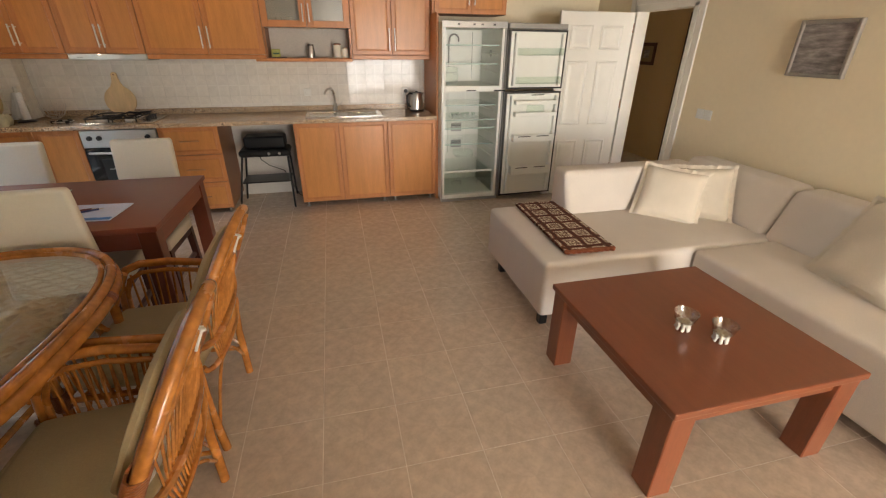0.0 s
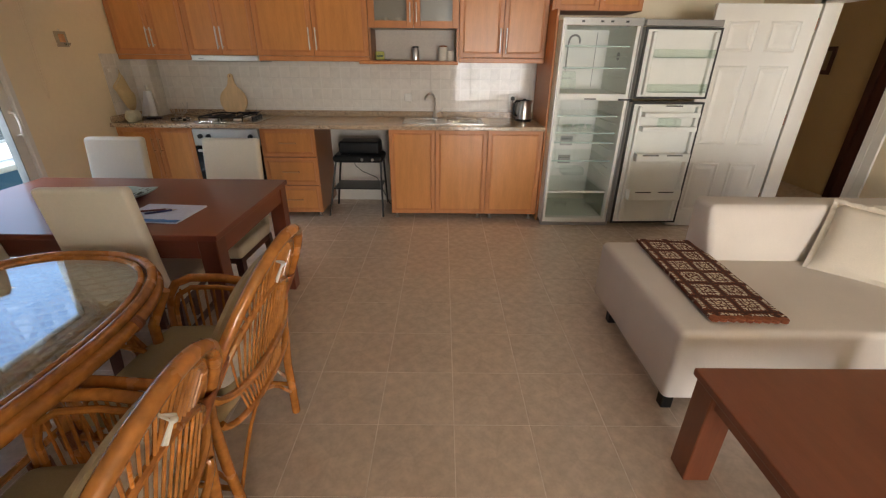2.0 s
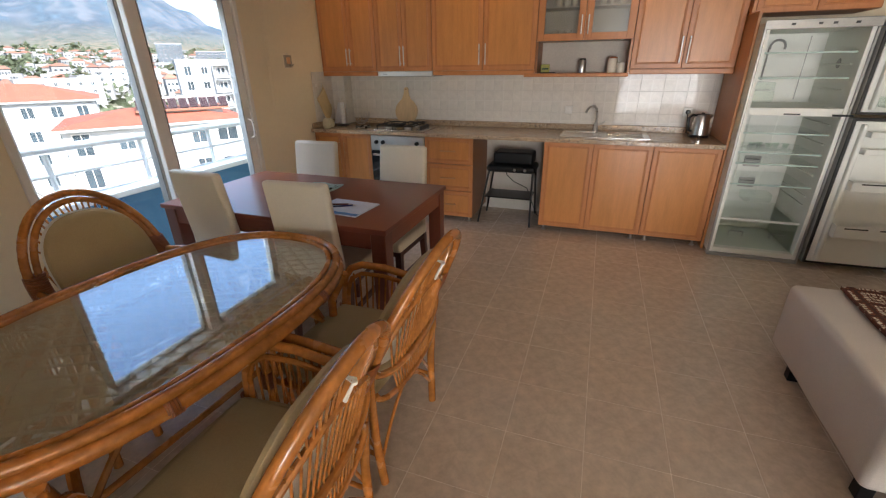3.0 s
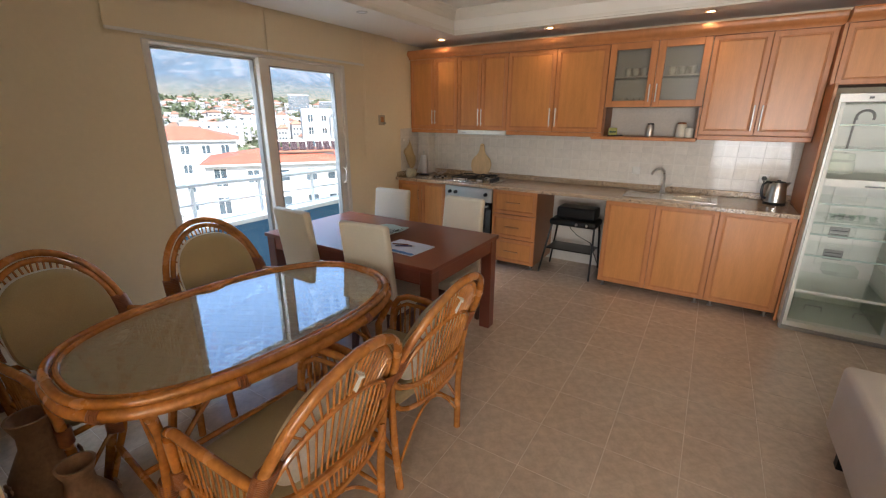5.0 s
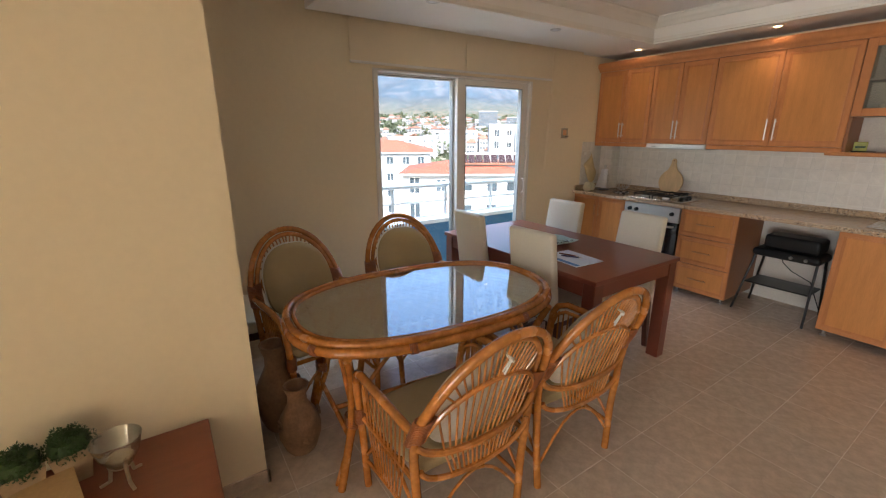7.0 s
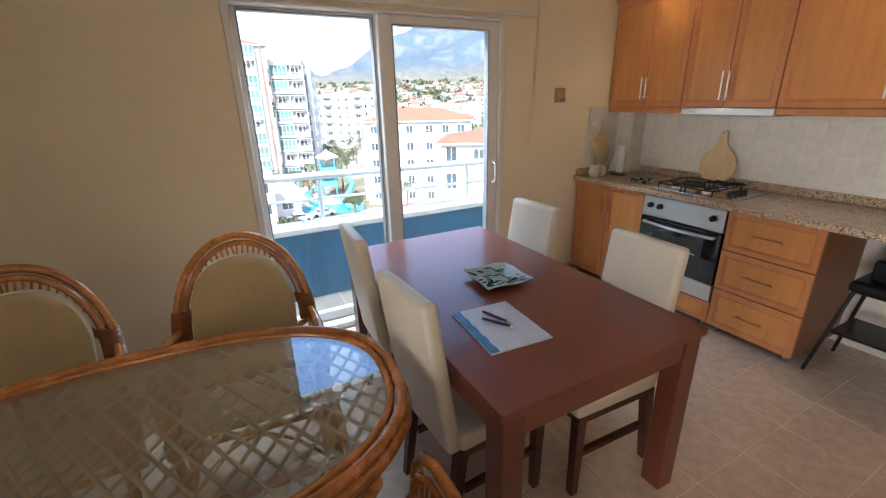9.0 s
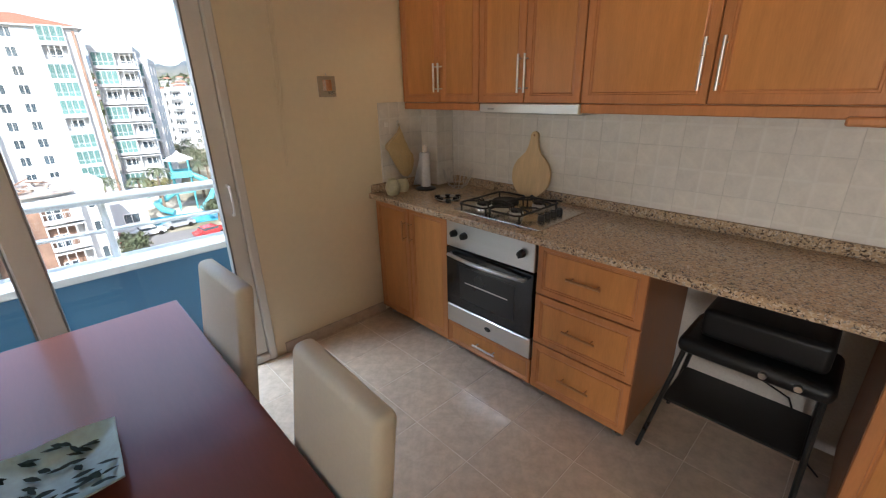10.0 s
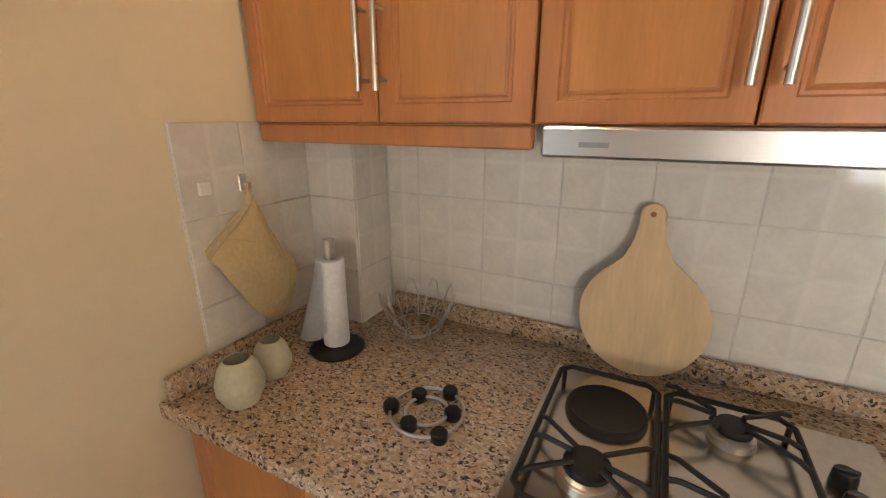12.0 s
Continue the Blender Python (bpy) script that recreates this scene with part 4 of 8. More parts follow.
slab("freezer_seam", 1.60, FY1 - 0.084, 1.21, 1.606, FY1 - 0.0805, 1.68, M_FRIDGEGREY, fr)
bm = bmesh.new()
lathe(bm, [(0, 0.004), (0.03, 0.004), (0.034, 0), (0, 0)], 20)
part("lamp_cover", bm, M_FRIDGEGREY, fr, "round lamp cover", True, at=pose(FX1 - 0.041, FY0 + 0.30, 1.48, 0, -90))


def fridge_door(z0, z1, bins, m):
    """A door swung wide open, its inside facing -y, hinge at x 0."""
    w, t = 0.628, 0.06
    b = bmesh.new()
    box(b, 0, 0.0, z0, w, t, z1, 0.008, 2)
    d = part("door", b, M_FRIDGEGREY, fr, "grey outer door skin", True, at=m)
    b = bmesh.new()
    for q in ((0.002, -0.012, z0 + 0.002, 0.020, 0, z1 - 0.002), (w - 0.020, -0.012, z0 + 0.002, w - 0.002, 0, z1 - 0.002), (0.020, -0.012, z0 + 0.002, w - 0.020, 0, z0 + 0.018), (0.020, -0.012, z1 - 0.018, w - 0.020, 0, z1 - 0.002)):
        box(b, *q)
    part("gasket", b, M_GASKET, d, "dark rubber gasket")
    slab("liner", 0.0205, -0.018, z0 + 0.0185, w - 0.0205, 0, z1 - 0.0185, M_FRIDGE, d, "white plastic door liner", 0.006, 2, True)
    for x in (0.05, w - 0.078):
        slab("liner_wall", x, -0.058, z0 + 0.035, x + 0.028, -0.0175, z1 - 0.035, M_FRIDGE, d, "", 0.008, 2, True)
    for z, h, mat in bins:
        b = bmesh.new()
        x0, x1 = 0.079, w - 0.079
        box(b, x0, -0.11, z, x1, -0.019, z + 0.006, 0.002)
        box(b, x0, -0.115, z, x1, -0.109, z + h, 0.003)
        for x in (x0, x1 - 0.006):
            box(b, x, -0.109, z + 0.006, x + 0.006, -0.019, z + h, 0.002)
        part("door_bin", b, mat, d, "white door bin" if mat is M_FRIDGE else "clear door bin")
    return d


hinge = pose(FX1 + 0.006, FY0 - 0.052, 0, 0, 0, 2.5)
low = fridge_door(0.045, 1.135, ((0.30, 0.095, M_FRIDGE), (0.65, 0.07, M_FRIDGE), (0.905, 0.04, M_FRIDGE), (1.02, 0.038, M_FRIDGE)), hinge)
for z, x0, x1 in ((0.372, 0.13, 0.27), (0.372, 0.34, 0.48), (0.70, 0.13, 0.27), (0.70, 0.34, 0.48), (1.108, 0.24, 0.38)):
    slab("bin_slot", x0, -0.1165, z, x1, -0.1152, z + 0.009, M_GASKET, low, "dark slot")
slab("butter_box", 0.235, -0.112, 0.912, 0.405, -0.028, 1.01, M_CRISP, low, "clear lidded box", 0.012)
fridge_door(1.158, 1.695, ((1.215, 0.065, M_CRISP), (1.472, 0.062, M_CRISP)), hinge)
slab("top_cap", 0, 0.0, 1.699, 0.628, 0.06, 1.748, M_FRIDGEGREY, fr, "grey door top cap", 0.004).matrix_local = hinge
slab("hinge_bar", FX1 - 0.10, FY0 - 0.02, 1.139, FX1 + 0.02, FY0 - 0.0125, 1.153, M_BLACK, fr, "black middle hinge")

# ---------------------------------------------------------------- dining table and chairs
TXA, TXB, TYA, TYB, TZ = -2.36, -0.82, 2.205, 3.12, 0.75
dt = thing("dining_table", "reddish brown wooden dining table with thick square legs", "table")
slab("tabletop", TXA, TYA, TZ - 0.028, TXB, TYB, TZ, M_TABLE, dt, bevel=0.004, seg=2)
for b in ((TXA + 0.05, TYA + 0.02, TZ - 0.12, TXB - 0.05, TYA + 0.042, TZ - 0.029), (TXA + 0.05, TYB - 0.042, TZ - 0.12, TXB - 0.05, TYB - 0.02, TZ - 0.029), (TXA + 0.02, TYA + 0.05, TZ - 0.12, TXA + 0.042, TYB - 0.05, TZ - 0.029), (TXB - 0.042, TYA + 0.05, TZ - 0.12, TXB - 0.02, TYB - 0.05, TZ - 0.029)):
    slab("apron", *b, M_TABLE, dt)
for x in (TXA + 0.012, TXB - 0.012 - 0.085):
    for y in (TYA + 0.012, TYB - 0.012 - 0.085):
        slab("leg", x, y, 0, x + 0.085, y + 0.085, TZ - 0.029, M_TABLELEG, dt, bevel=0.004)


def soft_box(bm, x0, y0, z0, x1, y1, z1, r, puff=0.0, seg=3, cuts=0):
    vs = box(bm, x0, y0, z0, x1, y1, z1, r, seg)
    return vs


def dining_chair(m):
    """Parson chair: local front is +y, seat centre at the origin."""
    c = thing("dining_chair", "cream leatherette dining chair with dark wooden legs", "chair", m, "chairs at the dining table")
    b = bmesh.new()
    soft_box(b, -0.205, -0.20, 0.40, 0.205, 0.22, 0.475, 0.022)
    part("seat", b, M_LEATHER, c, smooth=True)
    b = bmesh.new()
    box(b, -0.185, -0.028, 0.0, 0.185, 0.028, 0.60, 0.02, 3)
    for v in b.verts:   # gentle rearward curve
        t = v.co.z / 0.6
        v.co.y -= 0.05 * t + 0.03 * t * t
        v.co.x *= 1.0 - 0.04 * t
    part("backrest", b, M_LEATHER, c, smooth=True, at=pose(0, -0.21, 0.392))
    for x in (-0.175, 0.175):
        for y in (-0.185, 0.185):
            b = bmesh.new()
            s = -0.05 if y < 0 else 0.0
            lo, hi = 0.016, 0.021
            pts = [[(x + sx * r, y + dy + sy * r, z) for sx, sy in ((-1, -1), (1, -1), (1, 1), (-1, 1))] for r, dy, z in ((lo, s, 0), (hi, 0, 0.40))]
            vv = [[b.verts.new(p) for p in ring] for ring in pts]
            b.faces.new(vv[0][::-1])
            b.faces.new(vv[1])
            for i in range(4):
                b.faces.new((vv[0][i], vv[0][(i + 1) % 4], vv[1][(i + 1) % 4], vv[1][i]))
            part("leg", b, M_DARKWOOD, c, "dark stained wooden leg")
    for x in (-0.175, 0.175):
        slab("stretcher", x - 0.011, -0.175, 0.19, x + 0.011, 0.17, 0.215, M_DARKWOOD, c, "dark stained side stretcher")
    slab("seat_rail", -0.19, -0.19, 0.365, 0.19, 0.20, 0.399, M_DARKWOOD, c)
    return c


ch = dining_chair(pose(-1.27, 2.40, 0, 0, 0, 4))
copy_thing(ch, pose(-1.92, 2.43, 0, 0, 0, -3))
copy_thing(ch, pose(-1.17, 2.90, 0, 0, 0, 178))
copy_thing(ch, pose(-1.88, 2.91, 0, 0, 0, 182))

# ---------------------------------------------------------------- coffee table
ct = thing("coffee_table", "square reddish wooden coffee table with block legs", "table")
CX0, CX1, CY0, CY1, CZ = 1.085, 1.96, 0.845, 1.725, 0.455
slab("tabletop", CX0, CY0, CZ - 0.03, CX1, CY1, CZ, M_LOWTABLE, ct, bevel=0.005, seg=2)
for x in (CX0 + 0.012, CX1 - 0.012 - 0.1):
    for y in (CY0 + 0.012, CY1 - 0.012 - 0.1):
        slab("leg", x, y, 0, x + 0.1, y + 0.1, CZ - 0.031, M_LOWLEG, ct, bevel=0.004)
for b in ((CX0 + 0.06, CY0 + 0.03, CZ - 0.09, CX1 - 0.06, CY0 + 0.05, CZ - 0.031), (CX0 + 0.06, CY1 - 0.05, CZ - 0.09, CX1 - 0.06, CY1 - 0.03, CZ - 0.031), (CX0 + 0.03, CY0 + 0.06, CZ - 0.09, CX0 + 0.05, CY1 - 0.06, CZ - 0.031), (CX1 - 0.05, CY0 + 0.06, CZ - 0.09, CX1 - 0.03, CY1 - 0.06, CZ - 0.031)):
    slab("apron", *b, M_LOWTABLE, ct)

# ---------------------------------------------------------------- corner sofa
sofa = thing("corner_sofa", "off-white cloth corner sofa with a chaise end", "sofa")


def cushion_block(name, x0, y0, z0, x1, y1, z1, r, puff, mat, parent, label=""):
    """An upholstered block: rounded edges, faces slightly swollen."""
    b = bmesh.new()
    g = bmesh.ops.create_cube(b, size=2.0)
    bmesh.ops.subdivide_edges(b, edges=b.edges[:], cuts=13, use_grid_fill=True)
    # crowd the outer rows into the rounded edges
    steps = {}
    for v in b.verts:
        for i, h in enumerate(((x1 - x0) / 2, (y1 - y0) / 2, (z1 - z0) / 2)):
            k = round((abs(v.co[i])) * 7)
            k7 = abs(v.co[i]) * 7
            e = r / h
            v.co[i] = math.copysign(k7 / 4 * (1 - e) if k7 < 4 else 1 - e + e * (k7 - 4) / 3, v.co[i])
    hx, hy, hz = (x1 - x0) / 2, (y1 - y0) / 2, (z1 - z0) / 2
    for v in b.verts:
        q = Vector((v.co.x * hx, v.co.y * hy, v.co.z * hz))
        core = Vector((max(-hx + r, min(hx - r, q.x)), max(-hy + r, min(hy - r, q.y)), max(-hz + r, min(hz - r, q.z))))
        d = q - core
        u = (1 - v.co.x ** 2) * (1 - v.co.y ** 2) if abs(v.co.z) > 0.99 else (1 - v.co.z ** 2) * (1 - (v.co.x ** 2 if abs(v.co.y) > 0.99 else v.co.y ** 2))
        if d.length > 1e-6:
            q = core + d.normalized() * r
            nrm = d.normalized()
            q += nrm * puff * max(0, u)
        q += Vector((noise.noise(q * 5 + Vector((x0, y0, z0))), noise.noise(q * 5 + Vector((7, x0, y0))), noise.noise(q * 5 + Vector((x1, 3, y1))))) * 0.004
        v.co = q + Vector(((x0 + x1) / 2, (y0 + y1) / 2, (z0 + z1) / 2))
    return part(name, b, mat, parent, label, True)


cushion_block("chaise_seat", 1.172, 1.965, 0.06, 2.86, 2.93, 0.43, 0.032, 0.006, M_SOFA, sofa)
cushion_block("long_seat", 2.175, -0.55, 0.06, 2.88, 1.953, 0.43, 0.032, 0.006, M_SOFA, sofa)


def leaning(ob, axis, front, rate, z0=0.43):
    """Slopes the front of a back cushion away from the sitter."""
    lo = min(v.co[axis] for v in ob.data.vertices)
    hi = max(v.co[axis] for v in ob.data.vertices)
    for v in ob.data.vertices:
        f = (hi - v.co[axis]) / (hi - lo)
        v.co[axis] += f * rate * (v.co.z - z0) + f * front
    return ob


leaning(cushion_block("chaise_back", 1.68, 2.66, 0.40, 2.83, 2.94, 0.725, 0.036, 0.008, M_SOFA, sofa), 1, -0.01, 0.38)
leaning(cushion_block("corner_back", 2.78, 2.035, 0.40, 3.11, 2.935, 0.745, 0.042, 0.012, M_SOFA, sofa), 0, -0.012, 0.48)
leaning(cushion_block("long_back", 2.78, 0.75, 0.40, 3.11, 2.02, 0.745, 0.042, 0.012, M_SOFA, sofa), 0, -0.012, 0.48)
leaning(cushion_block("long_back", 2.78, -0.55, 0.40, 3.11, 0.74, 0.745, 0.042, 0.012, M_SOFA, sofa), 0, -0.012, 0.48)
cushion_block("back_base", 2.885, -0.55, 0.06, 3.10, 2.93, 0.41, 0.03, 0.004, M_SOFA, sofa)
for x, y in ((1.208, 2.003), (1.208, 2.68), (2.27, 0.3), (2.27, -0.5), (2.95, 2.85), (2.95, -0.45), (2.0, 2.08), (2.27, 1.2)):
    b = bmesh.new()
    box(b, x - 0.025, y - 0.025, 0.0, x + 0.025, y + 0.025, 0.068, 0.004)
    part("foot", b, M_RUBBER, sofa, "black block foot")


def scatter_pillow(size, m, label):
    """A square scatter pillow with piped edge, lying in the x-y plane."""
    n = 14
    t = thing("pillow", label, "pillow", m, "sofa pillows")
    b = bmesh.new()
    grid = {}
    for s in (1, -1):
        for i in range(n + 1):
            for j in range(n + 1):
                u, v = i / n * 2 - 1, j / n * 2 - 1
                if s < 0 and (i in (0, n) or j in (0, n)):
                    grid[s, i, j] = grid[1, i, j]
                    continue
                e = max(0.0, (1 - u ** 4) * (1 - v ** 4))
                pin = 1 - 0.07 * (1 - abs(u) ** 2 * abs(v) ** 2) * max(abs(u), abs(v)) ** 4
                x, y = u * size / 2 * pin, v * size / 2 * pin
                z = s * 0.075 * e ** 0.55 + 0.008 * noise.noise(Vector((x * 7, y * 7, s * 3.0)))
                grid[s, i, j] = b.verts.new((x, y, z if e > 0 else 0))
        for i in range(n):
            for j in range(n):
                b.faces.new((grid[s, i, j], grid[s, i + 1, j], grid[s, i + 1, j + 1], grid[s, i, j + 1]))
    part("cover", b, M_PILLOW, t, smooth=True)
    # gathered flange round the edge
    b = bmesh.new()
    k = size / 2
    rings = []
    for a, c in (((-1, -1), (1, -1)), ((1, -1), (1, 1)), ((1, 1), (-1, 1)), ((-1, 1), (-1, -1))):
        for i in range(26):
            f = i / 26
            u, v = a[0] + (c[0] - a[0]) * f, a[1] + (c[1] - a[1]) * f
            pin = 1 - 0.07 * (1 - abs(u) ** 2 * abs(v) ** 2)
            p = Vector((u * k * pin, v * k * pin, 0))
            o = p.normalized() * 0.028
            w = 0.007 * math.sin(i * 1.9 + a[0]) + 0.004 * noise.noise(Vector((u * 6, v * 6, size)))
            rings.append([b.verts.new(q) for q in (p * 0.985 + Vector((0, 0, 0.004)), p + o + Vector((0, 0, w + 0.0018)), p + o + Vector((0, 0, w - 0.0018)), p * 0.985 - Vector((0, 0, 0.004)))])
    for p, q in zip(rings, rings[1:] + rings[:1]):
        for i in range(4):
            b.faces.new((p[i], p[(i + 1) % 4], q[(i + 1) % 4], q[i]))
    part("ruffle", b, M_PILLOW, t, smooth=True)
    return t


scatter_pillow(0.42, pose(2.415, 2.515, 0.575, 52, 4, -44), "cream square pillow with ruffled edge on the sofa")
scatter_pillow(0.40, pose(2.64, 2.475, 0.585, 60, -6, -42), "cream ruffled pillow behind another in the sofa corner")
scatter_pillow(0.48, pose(2.68, 1.33, 0.635, 60, 0, -98), "cream ruffled pillow against the sofa back")

# crocheted throw over the chaise end
def granny(name):
    m = bpy.data.materials.new(name)
    m.use_nodes = True
    n, ln = m.node_tree.nodes, m.node_tree.links.new
    p = n["Principled BSDF"]
    p.inputs["Roughness"].default_value = 0.95
    tc, sp = n.new("ShaderNodeTexCoord"), n.new("ShaderNodeSeparateXYZ")
    ln(tc.outputs["Object"], sp.inputs["Vector"])

    def math_node(op, a, b=None):
        q = n.new("ShaderNodeMath")
        q.operation = op
        for i, v in enumerate((a, b)):
            if v is None:
                continue
            if isinstance(v, (int, float)):
                q.inputs[i].default_value = v
            else:
                ln(v, q.inputs[i])
        return q.outputs["Value"]

    nz = n.new("ShaderNodeTexNoise")
    nz.inputs["Scale"].default_value = 60
    ln(tc.outputs["Object"], nz.inputs["Vector"])
    jit = math_node("MULTIPLY", math_node("SUBTRACT", nz.outputs["Fac"], 0.5), 0.16)

    def cell(axis):
        f = math_node("FRACT", math_node("MULTIPLY", sp.outputs[axis], 1 / 0.128))
        return math_node("ADD", math_node("ABSOLUTE", math_node("SUBTRACT", f, 0.5)), jit)

    cx_, cy_ = cell("X"), cell("Y")
    r = math_node("MULTIPLY", math_node("MAXIMUM", cx_, cy_), 2.0)
    # separate stitches along each ring
    gap = math_node("GREATER_THAN", math_node("FRACT", math_node("MULTIPLY", math_node("MINIMUM", cx_, cy_), 8.5)), 0.56)
    ra = n.new("ShaderNodeValToRGB")
    ra.color_ramp.interpolation = "CONSTANT"
    cols = ((0, (0.12, 0.028, 0.014)), (0.14, (0.72, 0.61, 0.44)), (0.36, (0.13, 0.030, 0.014)), (0.50, (0.78, 0.68, 0.52)), (0.74, (0.24, 0.070, 0.028)), (0.86, (0.055, 0.016, 0.011)))
    while len(ra.color_ramp.elements) < len(cols):
        ra.color_ramp.elements.new(0.5)
    for e, (pos, c) in zip(ra.color_ramp.elements, cols):
        e.position, e.color = pos, (*c, 1)
    ln(r, ra.inputs["Fac"])
    st = n.new("ShaderNodeMix")
    st.data_type = "RGBA"
    ln(gap, st.inputs["Factor"])
    ln(ra.outputs["Color"], st.inputs["A"])
    st.inputs["B"].default_value = (0.10, 0.028, 0.014, 1)
    ln(st.outputs["Result"], p.inputs["Base Color"])
    bu = n.new("ShaderNodeBump")
    bu.inputs["Strength"].default_value, bu.inputs["Distance"].default_value = 0.6, 0.004
    vo = n.new("ShaderNodeTexVoronoi")
    vo.inputs["Scale"].default_value = 130
    ln(tc.outputs["Object"], vo.inputs["Vector"])
    ln(vo.outputs["Distance"], bu.inputs["Height"])
    ln(bu.outputs["Normal"], p.inputs["Normal"])
    return m


M_GRANNY = granny("crochet_squares")
M_FRINGE = material("rust_wool", (0.33, 0.10, 0.04), 0.95, var=0.25, scale=40, bump=0.4, bscale=120)
th = thing("crocheted_throw", "folded brown and cream crocheted throw with rust fringe", "throw", pose(1.512, 2.468, 0.437, 0, 0, -2.5))
b = bmesh.new()
TW, TL = 0.33, 0.84
nx, ny = 12, 26
gr = {}
for s in (0, 1):
    for i in range(nx + 1):
        for j in range(ny + 1):
            x, y = (i / nx - 0.5) * TW, (j / ny - 0.5) * TL
            w = 0.004 * noise.noise(Vector((x * 9, y * 9, 2.0)))
            gr[s, i, j] = b.verts.new((x + 0.004 * noise.noise(Vector((y * 14, x, 1))), y + 0.004 * noise.noise(Vector((x * 14, y, 4))), (0.002 if s == 0 else 0.02) + w + 0.004))
for s in (0, 1):
    for i in range(nx):
        for j in range(ny):
            b.faces.new((gr[s, i, j], gr[s, i + 1, j], gr[s, i + 1, j + 1], gr[s, i, j + 1]))
rim = [(i, 0) for i in range(nx)] + [(nx, j) for j in range(ny)] + [(i, ny) for i in range(nx, 0, -1)] + [(0, j) for j in range(ny, 0, -1)]
for a, c in zip(rim, rim[1:] + rim[:1]):
    b.faces.new((gr[0, *a], gr[0, *c], gr[1, *c], gr[1, *a]))
part("blanket", b, M_GRANNY, th, smooth=True)
b = bmesh.new()
for i in range(9):
    x = (i + 0.5) / 9 * TW - TW / 2
    for k in range(2):
        lathe(b, [(0, 0), (0.02, 0.002), (0.02, 0.008), (0, 0.012)], 8, (x, -TL / 2 - 0.006 - k * 0.001, 0.004 + k * 0.011))
part("fringe", b, M_FRINGE, th, "scalloped rust wool edge", True)
# ---------------------------------------------------------------- rattan table and armchairs
def curve_points(f, n):
    return [f(i / n) for i in range(n + 1)]


def cane(name, pts, r, parent, sides=8, closed=False, mat=None, label=""):
    bm = bmesh.new()
    tube(bm, pts, r, sides, closed)
    return part(name, bm, mat or M_RATTAN, parent, label, True)


def lean(z):
    """How far back the chair's back leans at a height."""
    return -0.225 - 0.185 * max(0.0, (z - 0.57)) / 0.40


